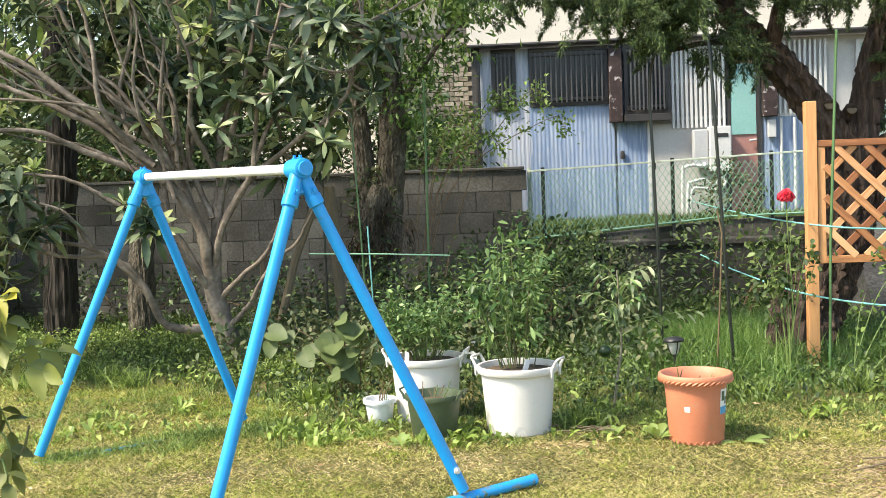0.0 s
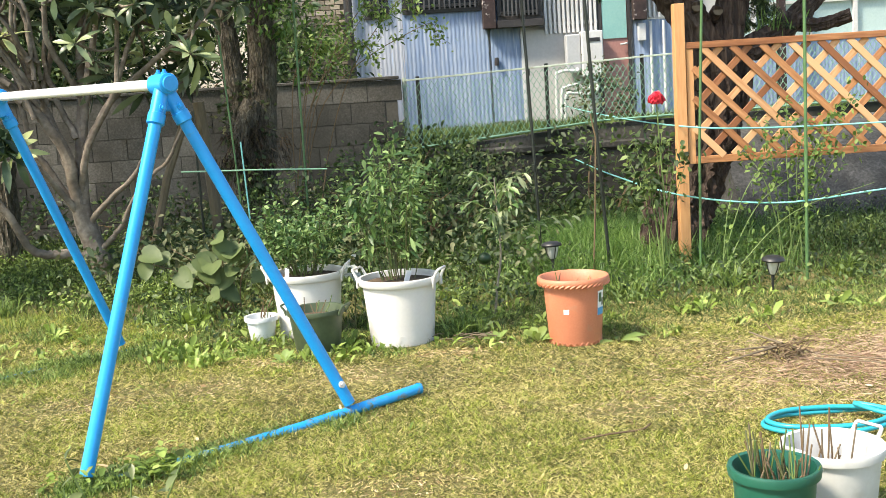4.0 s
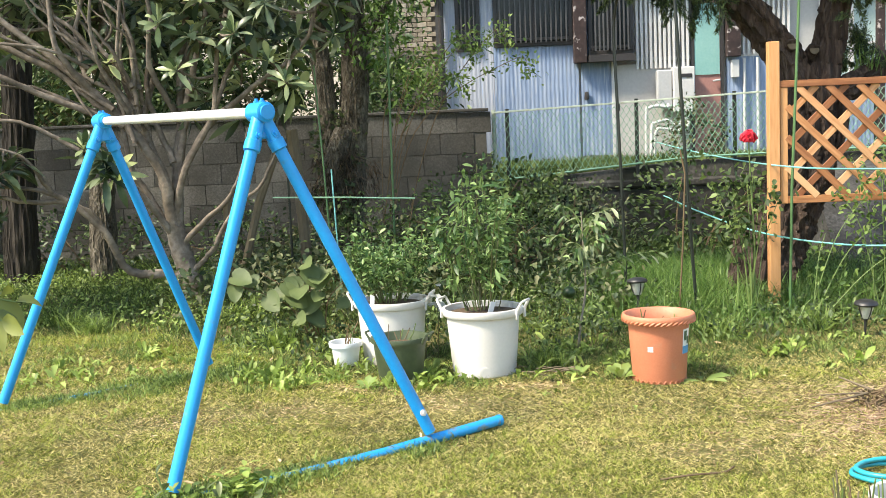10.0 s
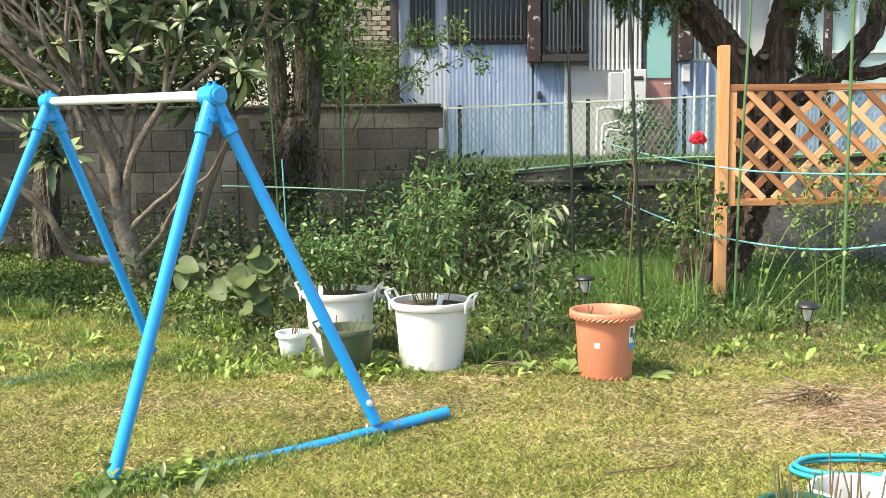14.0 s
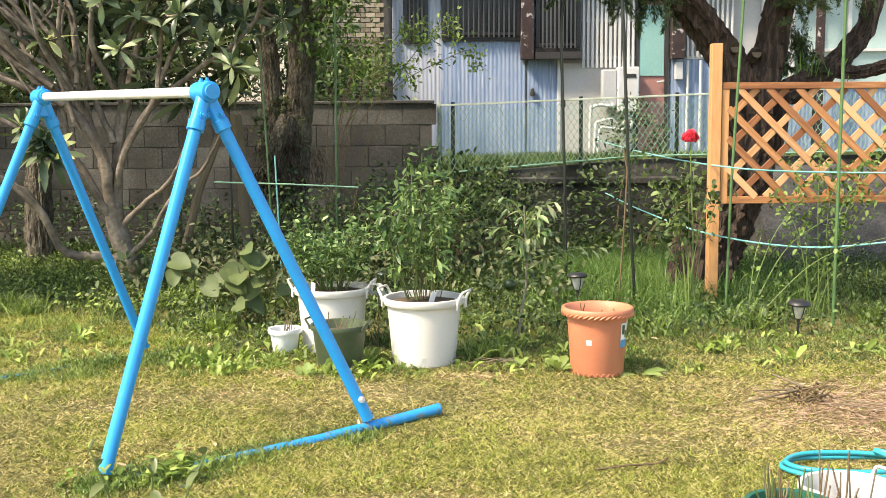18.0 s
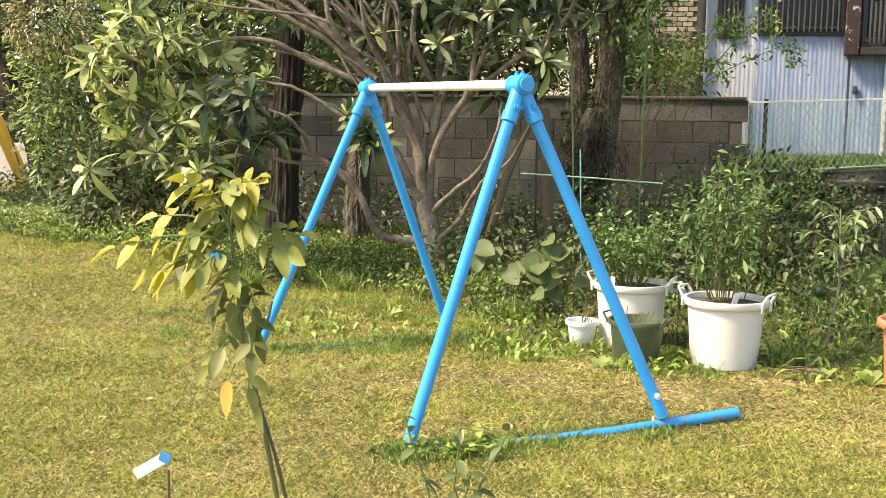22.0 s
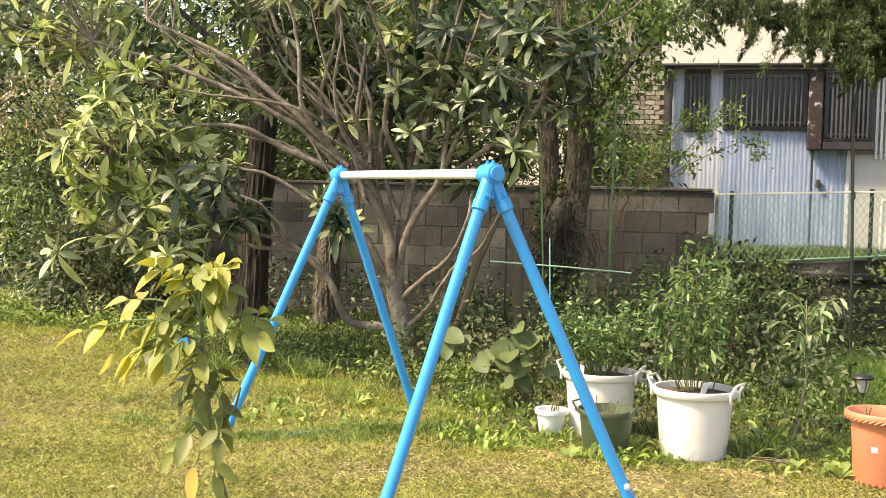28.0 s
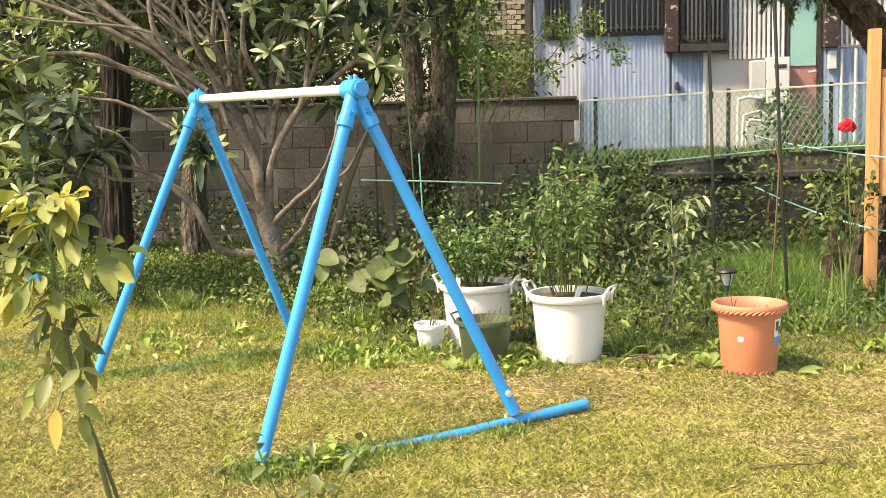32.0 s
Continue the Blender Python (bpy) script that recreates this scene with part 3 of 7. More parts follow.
def barred_window(t, x0, x1, z0, z1, y, out, bars):
    w = part("window", boxed(x0, x1, y - 0.024, y - 0.010, z0, z1), GLASS, t, "dark window behind metal bars")
    fr = 0.05
    for a in ((x0 - fr, x1 + fr, z1, z1 + fr), (x0 - fr, x1 + fr, z0 - fr, z0), (x0 - fr, x0, z0, z1), (x1, x1 + fr, z0, z1), ((x0 + x1) / 2 - 0.025, (x0 + x1) / 2 + 0.025, z0, z1)):
        part("frame", boxed(a[0], a[1], y - 0.034, y - 0.009, a[2], a[3], 0.004), DARK_FRAME, w)
    for z in (z0 + 0.02, z1 - 0.05):
        part("bar_rail", boxed(x0 - 0.02, x1 + 0.02, y - out - 0.012, y - out + 0.012, z, z + 0.03), DARK_FRAME, w)
    for k in range(bars):
        x = x0 + (x1 - x0) * (k + 0.5) / bars
        part("bar", boxed(x - 0.009, x + 0.009, y - out - 0.03, y - out - 0.014, z0 - 0.01, z1 - 0.01), GREY_BAR, w)
    for x in (x0, x1):
        part("bracket", boxed(x - 0.012, x + 0.012, y - out - 0.012, y - 0.03, z0, z0 + 0.03), DARK_FRAME, w)
    return w


def house():
    t = thing("house", (0, 13.2, 0.8), "old single-storey house clad in peeling pale blue corrugated tin", "house")

    def P(name, bm, m, label="", smooth=False):
        return part(name, bm, m, t, label, smooth)
    P("wall", boxed(-0.15, 9.0, 0.04, 6.0, -0.3, 2.25), WHITE_WALL, "plain wall behind the cladding")
    P("cladding", corrugated(-0.15, 0.50, 0.12, 2.25, 0.0), PALE_TIN, "bleached grey-white corrugated tin")
    P("cladding", corrugated(0.504, 1.53, 0.12, 2.25, 0.0), BLUE_TIN, "peeling pale blue corrugated tin")
    P("cladding", corrugated(1.56, 1.93, 0.18, 2.25, 0.005), BLUE_TIN, "peeling pale blue corrugated tin")
    P("cladding", corrugated(3.32, 4.35, 0.1, 1.30, 0.0), BLUE_TIN, "peeling pale blue corrugated tin")
    P("cladding", corrugated(4.40, 9.0, 0.1, 0.95, 0.0), BLUE_TIN, "peeling pale blue corrugated tin")
    P("base", boxed(-0.2, 9.0, -0.03, 0.05, -0.35, 0.11, 0.01), OLD_CONCRETE, "stained concrete base")
    P("downpipe", tubed([(-0.12, -0.07, 2.3), (-0.12, -0.07, -0.2)], 0.035, 10), DARK_FRAME, "dark downpipe", True)
    P("corner_trim", boxed(-0.19, -0.13, -0.02, 0.05, -0.2, 2.3), GREY_BAR)
    barred_window(t, 0.10, 0.30, 1.55, 2.2, 0.0, 0.05, 4)
    barred_window(t, 0.56, 1.42, 1.58, 2.19, 0.0, 0.06, 14)
    P("shutter_box", boxed(1.47, 1.625, -0.16, -0.012, 1.30, 2.2, 0.006), BROWN_TIN, "rusty dark red shutter box")
    barred_window(t, 1.70, 2.14, 1.44, 2.18, -0.07, 0.10, 9)
    P("window_box", boxed(1.64, 2.20, -0.20, -0.012, 1.30, 1.385, 0.004), DARK_FRAME, "dark window ledge")
    P("panel", boxed(1.945, 2.86, -0.012, 0.03, 0.1, 1.26, 0.003), WHITE_WALL, "plain white wall panel")
    P("corner_trim", boxed(1.925, 1.965, -0.03, -0.013, 0.1, 1.30, 0.003), WHITE_METAL, "white corner post")
    P("wall_vent", lathe(bmesh.new(), [(0.0, 0.0), (0.026, 0.0), (0.03, 0.02), (0.022, 0.09), (0.0, 0.10)], 14, (1.62, -0.03, 0.86)), DARK_FRAME, "small grey wall vent", True)
    for k in range(12):
        x = 2.225 + k * 0.055
        P("slat", boxed(x, x + 0.030, -0.05, -0.014, 1.20, 2.2, 0.002), WHITE_METAL)
    for z in (1.30, 1.75, 2.15):
        P("slat_rail", boxed(2.21, 2.88, -0.012, 0.0, z, z + 0.04), WHITE_METAL)
    d = P("door", boxed(2.90, 3.26, -0.005, 0.035, 0.12, 2.1), PINK_PANEL, "door with a teal pane over a faded pink panel")
    part("pane", boxed(2.93, 3.23, -0.02, -0.007, 1.10, 1.95), TEAL_PANEL, d)
    for x in (2.88, 3.24):
        part("frame", boxed(x, x + 0.04, -0.03, -0.006, 0.12, 2.1), DARK_FRAME, d)
    part("handle", tubed([(3.14, -0.05, 1.02), (3.22, -0.05, 1.03), (3.23, -0.02, 1.03)], 0.012, 8), WHITE_METAL, d)
    P("shutter_box", boxed(3.30, 3.46, -0.14, -0.016, 1.30, 2.2, 0.006), BROWN_TIN, "rusty dark red shutter box")
    for k in range(10):
        x = 3.50 + k * 0.06
        P("slat", boxed(x, x + 0.026, -0.05, -0.016, 1.32, 2.2, 0.002), WHITE_METAL)
    P("slat_rail", boxed(3.48, 4.1, -0.015, -0.002, 1.30, 1.34), WHITE_METAL)
    for x in (3.52, 3.68):
        P("pipe", tubed([(x, -0.04, 1.28), (x, -0.04, 0.0)], 0.018, 8), WHITE_METAL, "white pipe", True)
    P("meter", boxed(3.36, 3.45, -0.09, -0.014, 1.05, 1.26, 0.005), WHITE_METAL, "small white meter box")
    # wide window further along
    w = P("window", boxed(4.45, 6.6, 0.02, 0.04, 0.98, 2.15), PALE_GLASS, "wide window with pale frosted panes")
    for x in (4.42, 4.78, 5.12, 5.48, 6.05, 6.6):
        part("frame", boxed(x, x + 0.045, -0.03, 0.02, 0.96, 2.16), WHITE_METAL, w)
    for z in (0.94, 1.38, 2.14):
        part("frame", boxed(4.42, 6.64, -0.024, 0.02, z, z + 0.035), WHITE_METAL, w)
    P("pillar", boxed(5.02, 5.10, -0.3, -0.2, -0.2, 2.2, 0.004), BROWN_TIN, "brown wooden pillar")
    P("eave", boxed(-0.35, 9.2, -0.20, 0.2, 2.27, 2.30, 0.006), DARK_FRAME, "dark eave board")
    P("gutter", tubed([(-0.35, -0.22, 2.275), (9.2, -0.22, 2.275)], 0.02, 8), DARK_FRAME, "dark rain gutter", True)
    P("upper_wall", boxed(-0.25, 9.1, 0.35, 6.0, 2.32, 4.6), CREAM_WALL, "cream rendered upper wall")
    b = bmesh.new()
    q = [bm_v for bm_v in [b.verts.new(p) for p in ((-0.6, -0.1, 4.55), (9.4, -0.1, 4.55), (9.4, 3.2, 6.0), (-0.6, 3.2, 6.0), (9.4, 6.5, 4.55), (-0.6, 6.5, 4.55), (-0.6, -0.1, 4.45), (9.4, -0.1, 4.45), (9.4, 6.5, 4.45), (-0.6, 6.5, 4.45))]]
    for f in ((0, 1, 2, 3), (3, 2, 4, 5), (6, 0, 3, 5, 9), (1, 7, 8, 4, 2), (6, 7, 1, 0), (9, 5, 4, 8), (6, 9, 8, 7)):
        b.faces.new([q[i] for i in f])
    P("roof", b, GREY_SLAB, "grey tiled roof")


house()


def water_heater():
    t = thing("water_heater", (2.47, 13.13, 1.95), "grey and white outdoor water heater on the wall with white pipes", "water heater")
    part("casing", boxed(0.16, 0.42, -0.14, 0.05, 0.29, 0.83, 0.012), WHITE_METAL, t, "white sheet-metal casing")
    part("side_panel", boxed(-0.02, 0.155, -0.10, 0.05, 0.36, 0.80, 0.012), GREY_PLASTIC, t, "grey side cabinet")
    part("vent", boxed(0.24, 0.38, -0.15, -0.138, 0.70, 0.745, 0.004), BLACK_PLASTIC, t, "dark exhaust slot")
    for pts in ([(0.10, -0.08, 0.40), (0.09, -0.11, 0.36), (-0.04, -0.11, 0.375), (-0.13, -0.11, 0.35), (-0.16, -0.1, 0.26), (-0.17, -0.09, -0.7)], [(0.3, -0.08, 0.30), (0.29, -0.1, 0.20), (0.2, -0.1, 0.14), (0.08, -0.1, 0.20), (-0.05, -0.1, 0.17), (-0.1, -0.1, 0.08), (-0.12, -0.1, -0.7)], [(0.34, -0.08, 0.30), (0.33, -0.1, 0.12), (0.2, -0.1, 0.07), (0.05, -0.1, 0.10), (-0.06, -0.1, 0.02), (-0.07, -0.1, -0.7)]):
        part("pipe", tubed(smooth_line(pts, 4), 0.02, 8), WHITE_METAL, t, "white lagged pipe", True)
    t.matrix_basis = Matrix.Translation((2.47, 13.10, 1.17))


water_heater()


# ---- foliage helpers ----
SHAPES = {
    "long": ([(0, 0, 0), (0.35, 0, 0), (0.7, 0, 0), (1, 0, 0), (0.3, 0.36, 0.05), (0.68, 0.5, 0.06), (0.3, -0.36, 0.05), (0.68, -0.5, 0.06)],
             [(0, 1, 4), (1, 2, 5, 4), (2, 3, 5), (0, 6, 1), (1, 6, 7, 2), (2, 7, 3)]),
    "loquat": ([(0, 0, 0), (0.3, 0, -0.01), (0.6, 0, 0), (0.85, 0, 0), (1, 0, 0), (0.15, 0.16, 0.02), (0.4, 0.42, 0.05), (0.66, 0.5, 0.05), (0.86, 0.3, 0.03), (0.15, -0.16, 0.02), (0.4, -0.42, 0.05), (0.66, -0.5, 0.05), (0.86, -0.3, 0.03)],
               [(0, 1, 5), (1, 2, 6, 5), (2, 7, 6), (2, 3, 8, 7), (3, 4, 8), (0, 9, 1), (1, 9, 10, 2), (2, 10, 11), (2, 11, 12, 3), (3, 12, 4)]),
    "rose": ([(0, 0, 0), (0.28, 0, -0.02), (0.6, 0, -0.02), (0.85, 0, 0), (1, 0, 0.02), (0.08, 0.22, 0.03), (0.3, 0.46, 0.06), (0.58, 0.47, 0.06), (0.82, 0.27, 0.04), (0.08, -0.22, 0.03), (0.3, -0.46, 0.06), (0.58, -0.47, 0.06), (0.82, -0.27, 0.04)],
             [(0, 1, 5), (1, 6, 5), (1, 2, 7, 6), (2, 3, 8, 7), (3, 4, 8), (0, 9, 1), (1, 9, 10), (1, 10, 11, 2), (2, 11, 12, 3), (3, 12, 4)]),
    "oval": ([(0, 0, 0), (0.45, 0, -0.02), (1, 0, 0), (0.2, 0.38, 0.04), (0.62, 0.46, 0.05), (0.2, -0.38, 0.04), (0.62, -0.46, 0.05)],
             [(0, 1, 3), (1, 4, 3), (1, 2, 4), (0, 5, 1), (1, 5, 6), (1, 6, 2)]),
    "small": ([(0, 0, 0), (0.45, 0.5, 0.1), (1, 0, 0), (0.45, -0.5, 0.1)], [(0, 2, 1), (0, 3, 2)]),
    "round": ([(0.04, 0, 0), (0.5, 0, -0.05), (1, 0, 0.0), *[(u, v, w) for k in (1, -1) for u, v, w in ((-0.06, 0.16 * k, 0.03), (0.02, 0.36 * k, 0.05), (0.22, 0.49 * k, 0.06), (0.48, 0.5 * k, 0.05), (0.72, 0.38 * k, 0.03), (0.9, 0.18 * k, 0.01))]],
              [(0, 1, 4, 3), (1, 5, 4), (1, 6, 5), (1, 7, 6), (1, 8, 7), (1, 2, 8), (0, 9, 10, 1), (1, 10, 11), (1, 11, 12), (1, 12, 13), (1, 13, 14), (1, 14, 2)]),
    "blade": ([(0, 0.5, 0), (0, -0.5, 0), (0.55, 0.4, 0), (0.55, -0.4, 0), (1, 0, 0)], [(0, 1, 3, 2), (2, 3, 4)]),
    "spike": ([(0, 0.5, 0), (0, -0.5, 0), (1, 0, 0)], [(0, 1, 2)]),
}


def unit(v):
    return v / np.maximum(np.linalg.norm(v, axis=-1, keepdims=True), 1e-9)


def leaves_mesh(name, base, way, up, length, width, shape, material, droop=0.0):
    """One mesh of many leaves: base points, the way each grows, which side is up, sizes."""
    base, way, up = np.asarray(base, float), unit(np.asarray(way, float)), np.asarray(up, float)
    n = len(base)
    length, width, droop = (np.broadcast_to(np.asarray(v, float), (n,)) for v in (length, width, droop))
    side = unit(np.cross(way, up))
    norm = np.cross(side, way)
    t, faces = SHAPES[shape]
    t = np.array(t, float)
    u, v, w = t[:, 0][None, :, None], t[:, 1][None, :, None], t[:, 2][None, :, None]
    L, W = length[:, None, None], width[:, None, None]
    pts = base[:, None] + L * u * way[:, None] + W * v * side[:, None] + W * 2 * w * norm[:, None]
    pts[..., 2] -= (length * droop)[:, None] * t[:, 0][None] ** 2
    k = len(t)
    me = bpy.data.meshes.new(name)
    me.vertices.add(n * k)
    me.vertices.foreach_set("co", pts.reshape(-1))
    loops = np.concatenate([np.array(f) for f in faces])
    sizes = np.array([len(f) for f in faces])
    all_loops = (loops[None] + (np.arange(n) * k)[:, None]).reshape(-1)
    all_sizes = np.tile(sizes, n)
    me.loops.add(len(all_loops))
    me.loops.foreach_set("vertex_index", all_loops)
    me.polygons.add(len(all_sizes))
    starts = np.concatenate([[0], np.cumsum(all_sizes)[:-1]])
    me.polygons.foreach_set("loop_start", starts)
    me.update(calc_edges=True)
    me.validate()
    me.materials.append(material)
    return me


def leafed(name, parent, *a, **k):
    ob = new(name, leaves_mesh(name, *a, **k))
    if parent:
        ob.parent = parent
    return ob


def rand_dirs(rng, n, up=0.0):
    v = unit(rng.normal(size=(n, 3)))
    v[:, 2] += up
    return unit(v)


def clumps(rng, center, radii, n_clumps, per, spread, shell=0.55):
    """Points gathered in clumps within an ellipsoid, and their way outward."""
    c = unit(rng.normal(size=(n_clumps, 3))) * (rng.random((n_clumps, 1)) ** (1 / 3) * (1 - shell) + shell)
    c = c * np.array(radii)
    p = np.repeat(c, per, 0) + rng.normal(size=(n_clumps * per, 3)) * spread
    return p + np.array(center), unit(p / np.array(radii) + 1e-6)


def leaf_paint(name, dark, mid, light, rough=0.45, thin=0.3, island=0.9):
    return surface(name, [dark, mid, light], rough, grain=8, patch=1.2, bump=0.0, per_island=island, soft_light=thin)


# LOQUAT_SUN puts sunlight into the leaf colour, LOQUAT_MID a little of it.
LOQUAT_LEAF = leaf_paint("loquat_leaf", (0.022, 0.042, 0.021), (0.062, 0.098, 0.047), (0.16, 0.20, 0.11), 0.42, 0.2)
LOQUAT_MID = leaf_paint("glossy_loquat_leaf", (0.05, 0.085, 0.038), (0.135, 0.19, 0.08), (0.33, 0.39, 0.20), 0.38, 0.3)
LOQUAT_SUN = leaf_paint("sun_toned_loquat_leaf", (0.075, 0.115, 0.038), (0.25, 0.31, 0.10), (0.52, 0.57, 0.26), 0.42, 0.35)
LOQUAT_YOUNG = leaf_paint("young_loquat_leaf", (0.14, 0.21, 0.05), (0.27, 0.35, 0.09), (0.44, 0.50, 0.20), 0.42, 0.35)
BUSH_LEAF = leaf_paint("bush_leaf", (0.025, 0.055, 0.02), (0.065, 0.12, 0.04), (0.16, 0.22, 0.08), 0.52, 0.22)
BRIGHT_LEAF = leaf_paint("bright_leaf", (0.06, 0.12, 0.025), (0.12, 0.21, 0.045), (0.24, 0.34, 0.09), 0.58, 0.35)
FRESH_LEAF = leaf_paint("fresh_leaf", (0.07, 0.15, 0.03), (0.13, 0.24, 0.05), (0.22, 0.34, 0.09), 0.5, 0.35)
# LIT_WEED has sunlight put into its colour, SHADE_LEAF has shade.
LIT_WEED = leaf_paint("lit_toned_weed_leaf", (0.07, 0.12, 0.025), (0.175, 0.26, 0.05), (0.34, 0.44, 0.12), 0.5, 0.35)
SHADE_LEAF = leaf_paint("shade_toned_leaf", (0.03, 0.055, 0.016), (0.075, 0.125, 0.035), (0.18, 0.25, 0.075), 0.55, 0.3)
DULL_LEAF = leaf_paint("dull_leaf", (0.04, 0.07, 0.025), (0.085, 0.12, 0.045), (0.16, 0.17, 0.08), 0.6, 0.25)
BRONZE_LEAF = leaf_paint("bronze_leaf", (0.11, 0.12, 0.04), (0.22, 0.20, 0.08), (0.40, 0.33, 0.17), 0.5, 0.3)
JUNIPER_LEAF = leaf_paint("juniper_spray", (0.012, 0.027, 0.010), (0.036, 0.070, 0.022), (0.11, 0.16, 0.045), 0.65, 0.12)
GRASS_GREEN = leaf_paint("grass_green", (0.095, 0.125, 0.016), (0.275, 0.325, 0.045), (0.48, 0.52, 0.11), 0.6, 0.35, 0.7)
GRASS_YELLOW = leaf_paint("grass_yellow", (0.17, 0.15, 0.042), (0.40, 0.35, 0.115), (0.64, 0.55, 0.25), 0.65, 0.3, 0.7)
STRAW = leaf_paint("straw", (0.24, 0.15, 0.065), (0.47, 0.34, 0.175), (0.70, 0.55, 0.34), 0.7, 0.2)
THATCH = leaf_paint("thatch", (0.095, 0.10, 0.026), (0.30, 0.285, 0.075), (0.58, 0.50, 0.20), 0.75, 0.25, 1.0)
TALL_GRASS = leaf_paint("tall_grass", (0.032, 0.062, 0.013), (0.082, 0.138, 0.03), (0.18, 0.25, 0.066), 0.5, 0.35)
ROSE_YELLOW_LEAF = leaf_paint("yellowing_leaf", (0.12, 0.14, 0.012), (0.29, 0.29, 0.03), (0.53, 0.47, 0.07), 0.5, 0.4)
NANDINA_LEAF = leaf_paint("nandina_leaf", (0.025, 0.06, 0.022), (0.105, 0.175, 0.07), (0.36, 0.44, 0.20), 0.33, 0.3)
POT_LEAF = leaf_paint("pot_leaf", (0.05, 0.11, 0.03), (0.12, 0.215, 0.06), (0.25, 0.36, 0.13), 0.45, 0.3)
PALE_LEAF = leaf_paint("pale_leaf", (0.09, 0.13, 0.06), (0.18, 0.23, 0.11), (0.32, 0.36, 0.20), 0.45, 0.3)
STEM_GREEN = surface("green_stem", [(0.08, 0.13, 0.03), (0.17, 0.24, 0.07)], 0.6, bump=0.1)
STEM_OLIVE = surface("olive_stem", [(0.05, 0.06, 0.02), (0.12, 0.12, 0.045)], 0.6, bump=0.2)
WEED_LEAF = leaf_paint("weed_leaf", (0.13, 0.20, 0.035), (0.25, 0.35, 0.06), (0.39, 0.49, 0.13), 0.5, 0.35)
STEM_BROWN = surface("brown_stem", [(0.09, 0.06, 0.03), (0.19, 0.13, 0.07)], 0.8, bump=0.3)


def stems(rng, base, tips, r0, r1, sag, material, parent):
    """Thin curved stems from base points to tips, each a part."""
    for a, c in zip(base, tips):
        a, c = Vector(a), Vector(c)
        mid = (a + c) / 2 + Vector((rng.normal() * sag, rng.normal() * sag, abs(rng.normal()) * sag))
        part("stem", tubed(smooth_line([a, mid, c], 4), lerp_list(r0, r1, 9), 5, False), material, parent)


def bush(name, label, category, center, radii, n_clumps, per, size, ratio, shape, leaf, stem, seed, spread=0.09, shell=0.5, base_r=0.25, up=0.3, group=""):
    rng = np.random.default_rng(seed)
    cx, cy, cz = center
    t = thing(name, (cx, cy, 0.0), label, category, group)
    p, out = clumps(rng, (0, 0, cz), radii, n_clumps, per, spread, shell)
    keep = p[:, 2] > 0.03
    p, out = p[keep], out[keep]
    n = len(p)
    d = unit(out * 0.7 + rng.normal(size=(n, 3)) * 0.6 + np.array((0, 0, up)))
    L = size * rng.uniform(0.6, 1.3, n)
    leafed("foliage", t, p, d, rand_dirs(rng, n, 1.2), L, L * ratio, shape, leaf, 0.25)
    k = max(6, n_clumps // 5)
    tips = p[rng.integers(0, n, k)] * 0.93
    roots = np.c_[rng.normal(size=(k, 2)) * base_r * 0.4, np.full(k, -0.03)]
    stems(rng, roots, tips, 0.012, 0.004, 0.08, stem, t)
    return t


